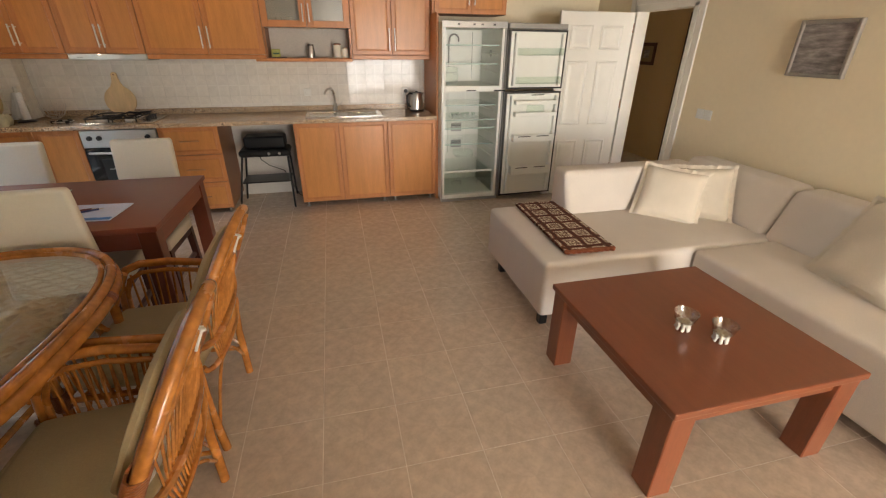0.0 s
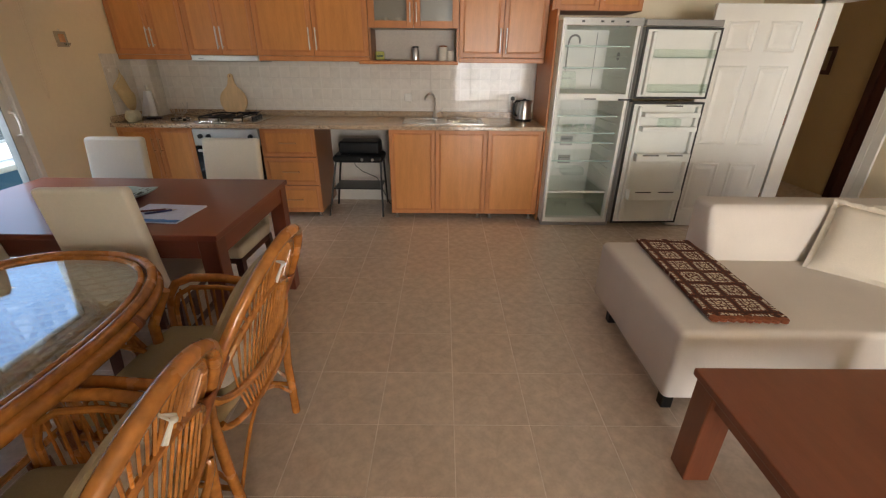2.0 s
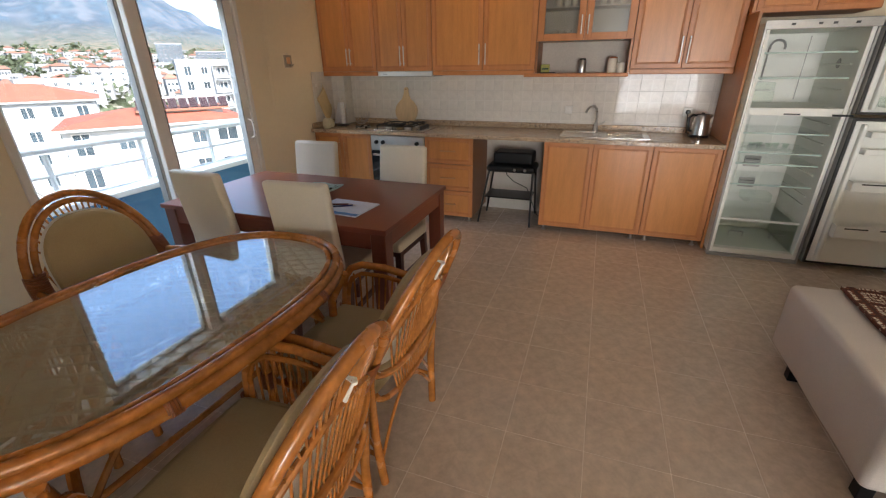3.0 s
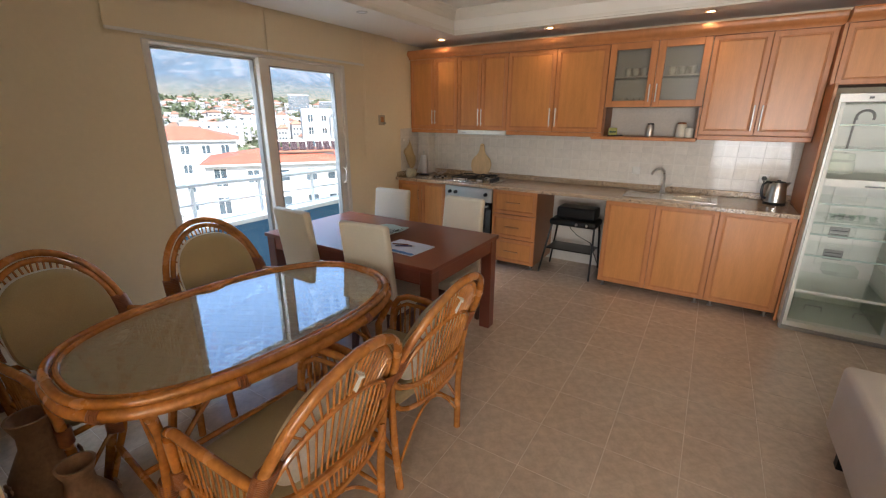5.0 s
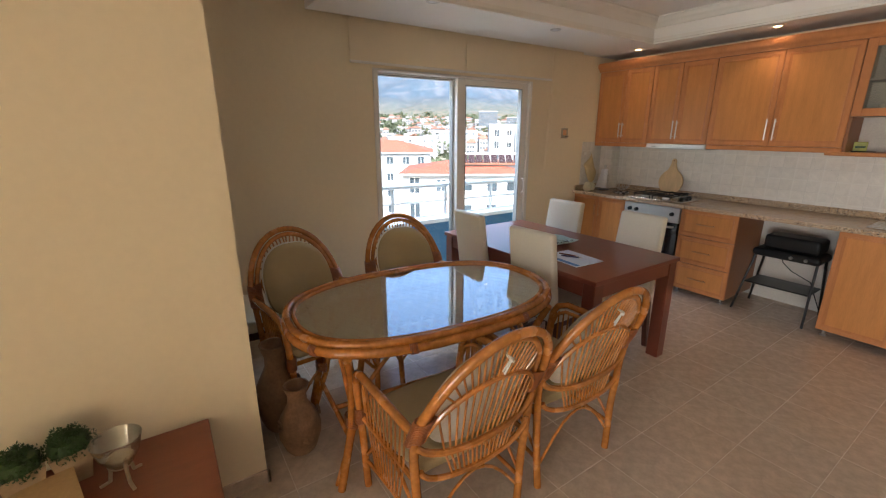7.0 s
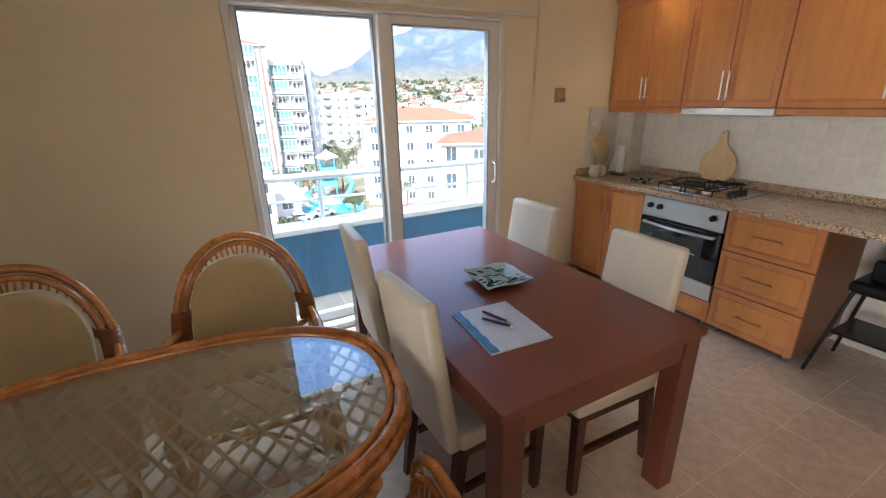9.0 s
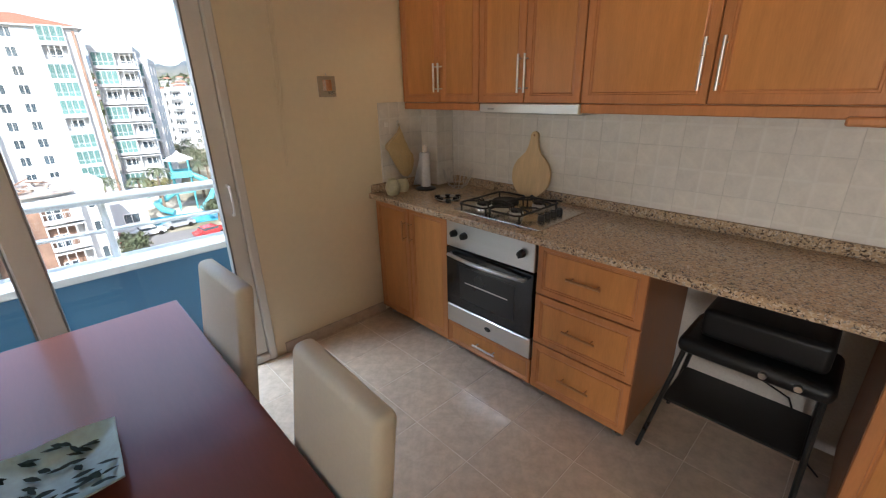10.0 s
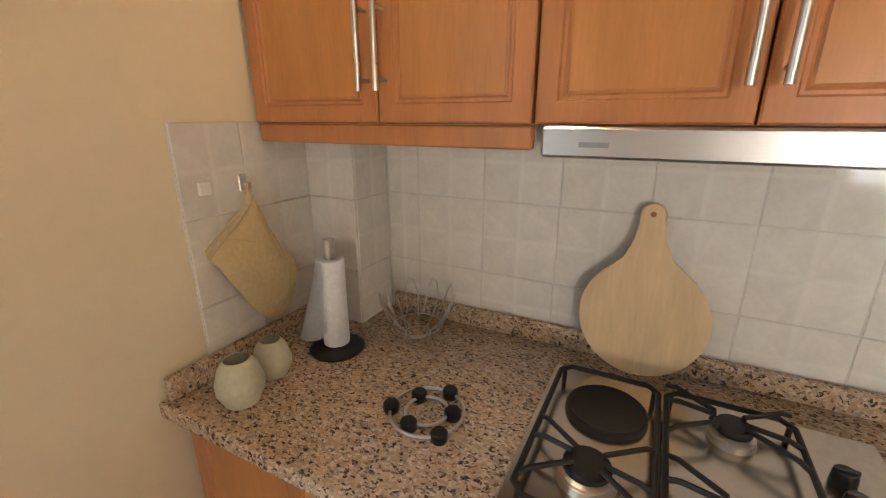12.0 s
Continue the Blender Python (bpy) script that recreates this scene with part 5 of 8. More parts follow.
def rattan_chair(m):
    """Armchair of bent cane: local front is +x."""
    c = thing("rattan_armchair", "honey varnished rattan armchair with khaki cushions", "chair", m, "rattan chairs at the oval table")
    ZB = 0.61   # where the hoop is bound to the legs

    def hoop(a, hw, z0, hh, fwd=0.0):
        y, z = hw * math.cos(a), z0 + hh * math.sin(a)
        return (lean(z) + fwd, y, z)

    cane("hoop", curve_points(lambda t: hoop(math.pi * t, 0.283, ZB, 0.365), 30), 0.0175, c, 10)
    cane("inner_hoop", curve_points(lambda t: hoop(math.pi * t, 0.25, ZB, 0.335, 0.012), 28), 0.014, c, 10)
    cane("arch", curve_points(lambda t: hoop(math.pi * t, 0.245, ZB - 0.02, 0.19, -0.010), 20), 0.0105, c)
    cane("back_rail", curve_points(lambda t: (lean(0.56) - 0.012 - 0.03 * math.sin(math.pi * t), 0.275 * math.cos(math.pi * t), ZB - 0.03 - 0.085 * math.sin(math.pi * t)), 16), 0.014, c)
    cane("lower_rail", curve_points(lambda t: (lean(0.42) - 0.010 - 0.02 * math.sin(math.pi * t), 0.255 * math.cos(math.pi * t), 0.455 - 0.075 * math.sin(math.pi * t)), 16), 0.0115, c)
    for i in range(19):
        y = -0.215 + 0.43 * i / 18
        zt = ZB + 0.333 * math.sqrt(max(0, 1 - (y / 0.255) ** 2))
        yb = y * 0.84 - 0.018 * math.copysign(1, y)
        zb = ZB - 0.02 + 0.19 * math.sqrt(max(0, 1 - (yb / 0.25) ** 2))
        cane("slat", [(lean(zb) - 0.008, yb, zb), (lean(zt) + 0.008, y, zt)], 0.0046, c, 5)
    for i in range(15):
        y = -0.215 + 0.43 * i / 14
        zt = ZB - 0.02 + 0.188 * math.sqrt(max(0, 1 - (y / 0.247) ** 2))
        yb = y * 0.60
        zb = 0.455 - 0.075 * math.sqrt(max(0, 1 - (yb / 0.255) ** 2))
        cane("slat", [(lean(zb) - 0.026, yb, zb), (lean(0.52) - 0.034, (y + yb) / 2, 0.52), (lean(zt) - 0.010, y, zt)], 0.0046, c, 5)
    for s in (-1, 1):
        # rear leg, front leg with arm in one bent cane
        cane("rear_leg", [(-0.225, s * 0.238, 0), (-0.216, s * 0.256, 0.25), (lean(0.5), s * 0.275, 0.50), (lean(ZB), s * 0.283, ZB + 0.02)], 0.0175, c, 10)
        cane("arm", [(lean(ZB) + 0.005, s * 0.276, ZB + 0.005), (-0.12, s * 0.290, 0.635), (0.02, s * 0.298, 0.650), (0.14, s * 0.295, 0.648), (0.20, s * 0.289, 0.625), (0.232, s * 0.28, 0.575), (0.24, s * 0.272, 0.48), (0.245, s * 0.257, 0.25), (0.25, s * 0.245, 0.0)], 0.0175, c, 10)
        cane("inner_arm", [(lean(0.58) + 0.01, s * 0.258, 0.575), (-0.12, s * 0.270, 0.605), (0.02, s * 0.276, 0.62), (0.13, s * 0.272, 0.616), (0.185, s * 0.264, 0.585), (0.207, s * 0.258, 0.52), (0.212, s * 0.252, 0.42)], 0.0105, c)
        cane("side_rail", [(-0.215, s * 0.255, 0.385), (0.24, s * 0.26, 0.385)], 0.012, c)
        cane("low_rail", [(-0.22, s * 0.246, 0.15), (0.0, s * 0.243, 0.165), (0.245, s * 0.25, 0.15)], 0.009, c)
        for i in range(11):
            x = -0.17 + 0.35 * i / 10
            za = 0.600 + 0.02 * math.sin(math.pi * (i + 1) / 12)
            xb = x * 0.6 + 0.05
            cane("spindle", [(x, s * 0.274, za), (x * 0.85 + 0.02, s * 0.262, 0.385), (xb, s * 0.246, 0.165)], 0.0046, c, 5)
        cane("brace", curve_points(lambda t: (-0.22 + 0.465 * t, s * 0.247, 0.17 + 0.17 * math.sin(math.pi * t)), 10), 0.008, c, 6)
        for zl, zh, xc, yc, rx, ry in ((ZB - 0.035, ZB + 0.085, None, 0.266, 0.025, 0.037), (0.36, 0.43, 0.243, 0.266, 0.023, 0.023)):
            b = bmesh.new()
            turns = []
            for q in range(141):
                z = zl + (zh - zl) * q / 140
                w = math.sqrt(max(0, 1 - ((z - ZB) / 0.365) ** 2)) if xc is None and z > ZB else 1.0
                turns.append(((lean(z) + 0.006 if xc is None else xc) + rx * math.cos(q * math.tau / 10), s * (yc * w + ry * math.sin(q * math.tau / 10)), z))
            tube(b, turns, 0.0052, 5)
            part("binding", b, M_BIND, c, "dark cane binding", True)
    cane("front_rail", [(0.240, -0.260, 0.385), (0.25, 0, 0.385), (0.240, 0.260, 0.385)], 0.012, c)
    cane("front_brace", curve_points(lambda t: (0.245, -0.247 + 0.494 * t, 0.16 + 0.2 * math.sin(math.pi * t)), 10), 0.008, c, 6)
    cane("rear_brace", curve_points(lambda t: (-0.22, -0.242 + 0.484 * t, 0.10 + 0.22 * math.sin(math.pi * t)), 10), 0.007, c, 6)
    for i in range(5):
        x = -0.16 + 0.085 * i
        cane("seat_slat", [(x, -0.252, 0.388), (x, 0.252, 0.388)], 0.007, c, 6)
    cushion_block("seat_cushion", -0.205, -0.24, 0.395, 0.235, 0.24, 0.465, 0.03, 0.016, M_CUSH, c)
    # back cushion, domed at the top, white cotton behind
    n, ZM = 22, 0.665
    for nm, mat, d0, d1, lab in (("back_cushion", M_CUSH, 0.030, 0.070, ""), ("cushion_backing", M_TIE, 0.014, 0.0295, "white cotton backing")):
        b = bmesh.new()
        outline = []
        for k in range(n * 2):
            a = math.tau * k / (n * 2)
            y = 0.215 * math.copysign(abs(math.cos(a)) ** 0.8, math.cos(a))
            z = ZM + (0.235 if math.sin(a) > 0 else 0.19) * math.copysign(abs(math.sin(a)) ** (0.9 if math.sin(a) > 0 else 0.6), math.sin(a))
            outline.append((y, z))
        rings = []
        for sc, d in ((0.2, d0), (0.7, d0), (0.97, d0 + 0.003), (1.0, (d0 + d1) / 2), (0.97, d1 - 0.006), (0.85, d1), (0.45, d1 + 0.006), (0.1, d1 + 0.008)):
            rings.append([b.verts.new((lean(ZM + (z - ZM) * sc) + d + 0.003 * noise.noise(Vector((y * 9, z * 9, d * 30))), y * sc, ZM + (z - ZM) * sc)) for y, z in outline])
        for p, q in zip(rings, rings[1:]):
            for k in range(len(outline)):
                b.faces.new((p[k], p[(k + 1) % len(outline)], q[(k + 1) % len(outline)], q[k]))
        b.faces.new(rings[0][::-1])
        b.faces.new(rings[-1])
        part(nm, b, mat, c, lab, True)
    b = bmesh.new()
    zt = 0.885
    for dy, dz in ((0.016, -0.075), (-0.006, -0.10), (-0.022, -0.035)):
        tube(b, [(lean(zt) + 0.01, 0.0, zt), (lean(zt) - 0.018, dy * 0.4, zt - 0.008), (lean(zt + dz * 0.8) - 0.022, dy * 0.8, zt + dz * 0.8)], 0.004, 6, radii=[0.0025, 0.003, 0.004])
    lathe(b, [(0, -0.007), (0.007, -0.003), (0.007, 0.003), (0, 0.007)], 8, (lean(zt) - 0.02, 0.002, zt - 0.010))
    part("tie", b, M_TIE, c, "knotted white cotton tie", True)
    return c


rc = rattan_chair(pose(-0.722, 1.715, 0, 0, 0, 178))
copy_thing(rc, pose(-0.705, 1.075, 0, 0, 0, 181))
copy_thing(rc, pose(-1.80, 1.62, 0, 0, 0, -6))
copy_thing(rc, pose(-1.80, 0.90, 0, 0, 0, 7))

# oval table
OX, OY, OA, OB, OZ = -1.245, 1.33, 0.47, 0.735, 0.735
def oval(k, off, z, e=2.5):
    a = math.tau * k / 72
    cx, sy = math.cos(a), math.sin(a)
    return ((OA + off) * math.copysign(abs(cx) ** (2 / e), cx), (OB + off) * math.copysign(abs(sy) ** (2 / e), sy), z)
M_STRIP = material("pale_cane_strip", (0.47, 0.315, 0.17), 0.5, var=0.1, scale=8, rnd=0.15)
ot = thing("oval_table", "oval rattan table with woven cane under a glass top", "table", pose(OX, OY, 0, 0, 0, -4))
cane("rim", [oval(k, -0.022, OZ - 0.035) for k in range(72)], 0.024, ot, 10, True)
cane("upper_rim", [oval(k, -0.026, OZ + 0.002) for k in range(72)], 0.017, ot, 10, True)
cane("inner_rim", [oval(k, -0.058, OZ + 0.002) for k in range(72)], 0.011, ot, 8, True)
for k in (4, 13, 23, 32, 40, 49, 59, 68):
    a, b2 = Vector(oval(k, -0.022, OZ - 0.035)), Vector(oval(k + 1, -0.022, OZ - 0.035))
    d = (b2 - a).normalized()
    s = d.cross(Vector((0, 0, 1)))
    bm = bmesh.new()
    tube(bm, [a + d * (q * 0.0006) + s * (0.0255 * math.cos(q * math.tau / 12)) + Vector((0, 0, 0.0255 * math.sin(q * math.tau / 12))) for q in range(61)], 0.0035, 5)
    part("binding", bm, M_BIND, ot, "dark cane binding", True)
bm = bmesh.new()
prism(bm, [oval(k, -0.066, 0)[:2] for k in range(72)], OZ - 0.005, OZ + 0.003)
g = part("glass_top", bm, M_TABGLASS, ot, "clear glass sheet")
g.visible_shadow = False
for sgn in (1, -1):
    for i in range(-32, 33):
        off = i * 0.062
        # crossing split canes clipped to the oval
        ok = []
        for j in range(-110, 111):
            t = j * 0.01
            x, y = 0.84 * t, off + sgn * 0.54 * t
            if abs(x / (OA - 0.06)) ** 2.5 + abs(y / (OB - 0.06)) ** 2.5 < 1:
                ok.append((x, y))
        if len(ok) < 4:
            continue
        (xa1, ya1), (xb1, yb1) = ok[0], ok[-1]
        d = Vector((xb1 - xa1, yb1 - ya1, 0)).normalized()
        s = Vector((-d.y, d.x, 0)) * 0.0065
        z = OZ - 0.024 + (0.005 if sgn > 0 else 0)
        bm = bmesh.new()
        rings = [[bm.verts.new((px + s.x * u, py + s.y * u, z + h)) for u, h in ((-1, 0), (1, 0), (0.85, 0.003), (0, 0.005), (-0.85, 0.003))] for px, py in ((xa1, ya1), (xb1, yb1))]
        for q in range(5):
            bm.faces.new((rings[0][q], rings[0][(q + 1) % 5], rings[1][(q + 1) % 5], rings[1][q]))
        bm.faces.new(rings[0][::-1])
        bm.faces.new(rings[1])
        part("lattice_cane", bm, M_STRIP, ot)
for sx in (-1, 1):
    for sy in (-1, 1):
        cane("leg", [(sx * 0.30, sy * 0.60, 0), (sx * 0.285, sy * 0.53, 0.3), (sx * 0.30, sy * 0.52, 0.55), (sx * 0.36, sy * 0.55, OZ - 0.05)], 0.019, ot, 10)
        cane("leg", [(sx * 0.262, sy * 0.605, 0.002), (sx * 0.25, sy * 0.50, 0.3), (sx * 0.24, sy * 0.46, 0.55), (sx * 0.25, sy * 0.44, OZ - 0.05)], 0.015, ot, 8)
        cane("bracket", curve_points(lambda t: (sx * (0.285 - 0.02 * t), sy * (0.52 - 0.36 * t), 0.40 + 0.28 * math.sin(math.pi / 2 * t)), 8), 0.010, ot, 6)
        cane("bracket", curve_points(lambda t: (sx * (0.27 - 0.27 * t), sy * 0.52, 0.38 + 0.27 * math.sin(math.pi / 2 * t)), 8), 0.010, ot, 6)
        b = bmesh.new()
        tube(b, [(sx * 0.268 + 0.038 * math.cos(a * math.tau / 10), sy * 0.52 + 0.030 * math.sin(a * math.tau / 10), 0.30 + a * 0.0009) for a in range(61)], 0.005, 5)
        part("binding", b, M_BIND, ot, "dark cane binding", True)
for sy in (-1, 1):
    cane("stretcher", [(-0.27, sy * 0.53, 0.22), (0.27, sy * 0.53, 0.22)], 0.013, ot)
cane("stretcher", [(0, -0.53, 0.22), (0, 0.53, 0.22)], 0.013, ot)
for sx in (-1, 1):
    cane("under_rail", [(sx * 0.25, -0.5, OZ - 0.055), (sx * 0.25, 0.5, OZ - 0.055)], 0.012, ot)

# low bench in the niche
bench = thing("bench", "low cream leatherette bench with dark wooden legs", "bench", pose(-2.265, 0.645, 0))
b = bmesh.new()
soft_box(b, -0.265, -0.20, 0.395, 0.265, 0.115, 0.47, 0.022, 0.006)
part("seat", b, M_LEATHER, bench, smooth=True)
b = bmesh.new()
box(b, -0.25, -0.19, 0.345, 0.25, 0.105, 0.393, 0.004)
part("seat_frame", b, M_DARKWOOD, bench, "dark wooden frame")
for sx in (-1, 1):
    for ly in (-0.165, 0.08):
        b = bmesh.new()
        box(b, sx * 0.225 - 0.02, ly - 0.02, 0.0, sx * 0.225 + 0.02, ly + 0.02, 0.343, 0.004)
        part("leg", b, M_DARKWOOD, bench, "dark wooden leg")

# clay vases beside the pier
M_CLAY = material("weathered_clay", (0.30, 0.17, 0.095), 0.7, var=0.3, scale=14, grain=0.12, gscale=70, bump=0.4, bscale=50)
def vase(x, y, h, r, label):
    t = thing("clay_vase", label, "vase", pose(x, y, 0), "clay vases")
    b = bmesh.new()
    prof = [(0, 0), (r * 0.62, 0), (r * 0.75, h * 0.06), (r * 0.97, h * 0.25), (r, h * 0.38), (r * 0.9, h * 0.52), (r * 0.62, h * 0.66), (r * 0.46, h * 0.74), (r * 0.43, h * 0.86), (r * 0.56, h * 0.96), (r * 0.6, h), (r * 0.52, h), (r * 0.36, h * 0.88), (r * 0.36, h * 0.75), (0, h * 0.6)]
    lathe(b, prof, 28, wobble=0.012)
    part("body", b, M_CLAY, t, smooth=True)
    for k in range(4):
        a = k * 1.5 + 3.4
        b = bmesh.new()
        for q in range(5):
            w = q * math.tau / 5
            lathe(b, [(0, -0.006), (0.012, -0.002), (0.012, 0.004), (0, 0.008)], 7, (0.016 * math.cos(w), 0.016 * math.sin(w), 0))
        rr = r * 0.955
        part("relief_flower", b, M_CLAY, t, "raised clay flower", True, at=pose(rr * math.cos(a), rr * math.sin(a), h * (0.30 + 0.2 * (k % 2)), 0, 90, math.degrees(a)))
    return t
vase(-1.365, 0.64, 0.37, 0.105, "small brown clay vase with raised flowers")
vase(-1.61, 0.60, 0.50, 0.12, "tall brown clay jar with a wide neck")

# low console with plants in front of the pier
cons = thing("console", "low reddish wooden television bench", "bench")
slab("top", -1.215, -1.55, 0.405, -0.74, 0.252, 0.44, M_LOWTABLE, cons, bevel=0.004)
slab("body", -1.21, -1.52, 0.05, -0.76, 0.225, 0.404, M_LOWTABLE, cons)
for y0, y1 in ((-1.51, -0.94), (-0.93, -0.36), (-0.35, 0.215)):
    slab("door", -0.759, y0, 0.07, -0.742, y1, 0.395, M_LOWTABLE, cons, bevel=0.003)
for x in (-1.18, -0.80):
    for y in (-1.48, 0.17):
        slab("foot", x - 0.02, y - 0.02, 0, x + 0.02, y + 0.02, 0.0495, M_DARKWOOD, cons)

M_POT = material("beige_pot", (0.44, 0.31, 0.185), 0.6, var=0.08, scale=8)
M_LEAF = material("small_green_leaves", (0.032, 0.080, 0.016), 0.6, var=0.4, scale=40, grain=0.2, rnd=0.1)
def potted_plant(x, y, rot, seed):
    rng = random.Random(seed)
    t = thing("potted_plant", "clipped green plant in a square beige pot", "plant", pose(x, y, 0.44, 0, 0, rot), "potted plants on the bench")
    b = bmesh.new()
    rings = []
    for r, z in ((0.038, 0), (0.056, 0.12), (0.050, 0.12), (0.046, 0.105)):
        rings.append([b.verts.new((sx * r, sy * r, z)) for sx, sy in ((-1, -1), (1, -1), (1, 1), (-1, 1))])
    for p, q in zip(rings, rings[1:]):
        for i in range(4):
            b.faces.new((p[i], p[(i + 1) % 4], q[(i + 1) % 4], q[i]))
    b.faces.new(rings[0][::-1])
    b.faces.new(rings[-1])
    part("pot", b, M_POT, t)
    vs, fs = [], []
    for i in range(1500):
        a, e = rng.uniform(0, math.tau), rng.uniform(-0.25, 1.57)
        r = 0.066 * (0.55 + 0.45 * rng.random() ** 0.4) * (1 + 0.14 * math.sin(3 * a + seed) + 0.1 * math.sin(5 * e + seed))
        p = Vector((r * math.cos(a) * math.cos(e), r * math.sin(a) * math.cos(e), 0.118 + r * math.sin(e) * 0.95))
        d = Vector((rng.gauss(0, 1), rng.gauss(0, 1), rng.gauss(0.5, 1))).normalized()
        s = d.orthogonal().normalized() * 0.0032
        ln_ = d * rng.uniform(0.008, 0.015)
        k = len(vs)
        vs += [p, p + ln_ * 0.5 + s, p + ln_, p + ln_ * 0.5 - s]
        fs.append((k, k + 1, k + 2, k + 3))
    me = bpy.data.meshes.new("foliage")
    me.from_pydata(vs, [], fs)
    me.materials.append(M_LEAF)
    o = new("foliage", me)
    o.parent = t
    b = bmesh.new()
    lathe(b, [(0, 0.1), (0.045, 0.10), (0.058, 0.12), (0.05, 0.155), (0, 0.175)], 12)
    part("core", b, M_LEAF, t)
potted_plant(-1.09, -0.275, 20, 1)
potted_plant(-1.125, -0.155, 12, 2)

# glass candle bowl on a small three-legged stand
M_BRASS = material("pale_metal", (0.55, 0.47, 0.36), 0.35, metal=0.8, var=0.1)
M_WAX = material("candle_wax", (0.75, 0.66, 0.48), 0.5, var=0.05)
M_BOWL = glass("bowl_glass", (0.90, 0.92, 0.91), 0.0, 0.14, 2.6)
def candle_bowl(name, label, x, y, z, r, hgt, foot_mat, legs, group=""):
    t = thing(name, label, "candle holder", pose(x, y, z), group)
    b = bmesh.new()
    h0 = hgt * (0.42 if legs < 6 else 0.30)
    lathe(b, [(0, h0), (r * 0.45, h0 + 0.004), (r * 0.8, h0 + hgt * 0.25), (r, hgt), (r * 0.96, hgt), (r * 0.76, h0 + hgt * 0.27), (r * 0.4, h0 + 0.009), (0, h0 + 0.006)], 24)
    part("bowl", b, M_BOWL, t, "clear glass bowl", True)
    b = bmesh.new()
    lathe(b, [(0, h0 + 0.010), (r * 0.42, h0 + 0.012), (r * 0.55, h0 + hgt * 0.15), (r * 0.5, h0 + hgt * 0.18), (0, h0 + hgt * 0.17)], 18)
    part("candle", b, M_WAX, t, "pale wax candle", True)
    for k in range(legs):
        a = k * math.tau / legs + 0.4
        b = bmesh.new()
        tube(b, [(r * 0.55 * math.cos(a), r * 0.55 * math.sin(a), h0 + hgt * 0.2), (r * 0.45 * math.cos(a), r * 0.45 * math.sin(a), h0 * 0.8), (r * 0.55 * math.cos(a), r * 0.55 * math.sin(a), h0 * 0.25), (r * (0.95 if legs < 6 else 0.5) * math.cos(a), r * (0.95 if legs < 6 else 0.5) * math.sin(a), 0.006)], 0.006 if legs < 6 else 0.0075, 6)
        part("leg", b, foot_mat, t, smooth=True)
    b = bmesh.new()
    lathe(b, [(0, h0 - 0.01), (r * 0.42, h0 - 0.004), (r * 0.42, h0 + 0.003), (0, h0 + 0.003)], 14)
    part("ring", b, foot_mat, t, smooth=True)
    return t
candle_bowl("candle_bowl", "glass candle bowl on a pale three-legged stand", -1.0, -0.015, 0.44, 0.072, 0.175, M_BRASS, 3)
for x, y in ((1.455, 1.245), (1.55, 1.14)):
    candle_bowl("candle_glass", "small glass tealight bowl on a white shell foot", x, y, CZ, 0.05, 0.088, M_TIE, 7, "tealight bowls on the coffee table")
# a carton lying on the bench
cb = thing("carton", "flat beige cardboard box on the television bench", "box", pose(-0.93, -0.20, 0.44, 0, 0, 14))
slab("carton_body", -0.13, -0.16, 0.0, 0.13, 0.085, 0.06, material("carton_side", (0.75, 0.72, 0.68), 0.6), cb, bevel=0.002)
slab("carton_lid", -0.132, -0.162, 0.0605, 0.132, 0.087, 0.072, material("carton_brown", (0.52, 0.34, 0.15), 0.7, var=0.1), cb, "brown cardboard lid", 0.001)

# ---------------------------------------------------------------- on the dining table
M_PAPER = material("white_paper", (0.80, 0.81, 0.84), 0.6, var=0.02)
M_BLUE = material("blue_print", (0.05, 0.27, 0.68), 0.4, var=0.4, scale=14)
pp = thing("leaflet", "white folder with a blue printed edge on the table", "folder", pose(-1.215, 2.475, TZ + 0.0005, 0, 0, -4))
b = bmesh.new()
box(b, -0.157, -0.125, 0.0, 0.157, 0.125, 0.005, 0.001)
M_SLEEVE = material("pale_blue_plastic", (0.70, 0.79, 0.95), 0.35, var=0.08, scale=9, bump=0.15, bscale=14)
part("sheet", b, M_SLEEVE, pp)
slab("top_sheet", -0.150, -0.100, 0.0052, 0.150, 0.122, 0.007, M_SLEEVE, pp)
b = bmesh.new()
prism(b, [(-0.155, -0.124), (0.155, -0.124)] + [(0.155 - 0.31 * i / 16, -0.092 + 0.003 * math.sin(i * 1.7)) for i in range(17)], 0.0072, 0.0079)
part("blue_edge", b, M_BLUE, pp, "blue printed band")
M_PEN = material("pen_brown", (0.16, 0.05, 0.05), 0.3, var=0.2)
for dx, dy, rz, mt in ((-0.01, 0.012, 22, M_PEN), (0.03, -0.006, 34, material("pen_blue", (0.03, 0.04, 0.16), 0.3))):
    pn = thing("pen", "slim ballpoint pen lying on the folder", "pen", pose(-1.245 + dx, 2.48 + dy, TZ + 0.0135, 0, 0, rz - 4))
    b = bmesh.new()
    tube(b, [(-0.07, 0, 0), (-0.06, 0, 0), (0.045, 0, 0)], 0.005, 8, radii=[0.004, 0.005, 0.005])
    part("barrel", b, mt, pn, smooth=True)
    b = bmesh.new()
    tube(b, [(0.046, 0, 0), (0.058, 0, 0), (0.068, 0, 0)], 0.004, 8, radii=[0.0048, 0.003, 0.001])
    part("tip", b, M_CHROME, pn, "metal tip", True)

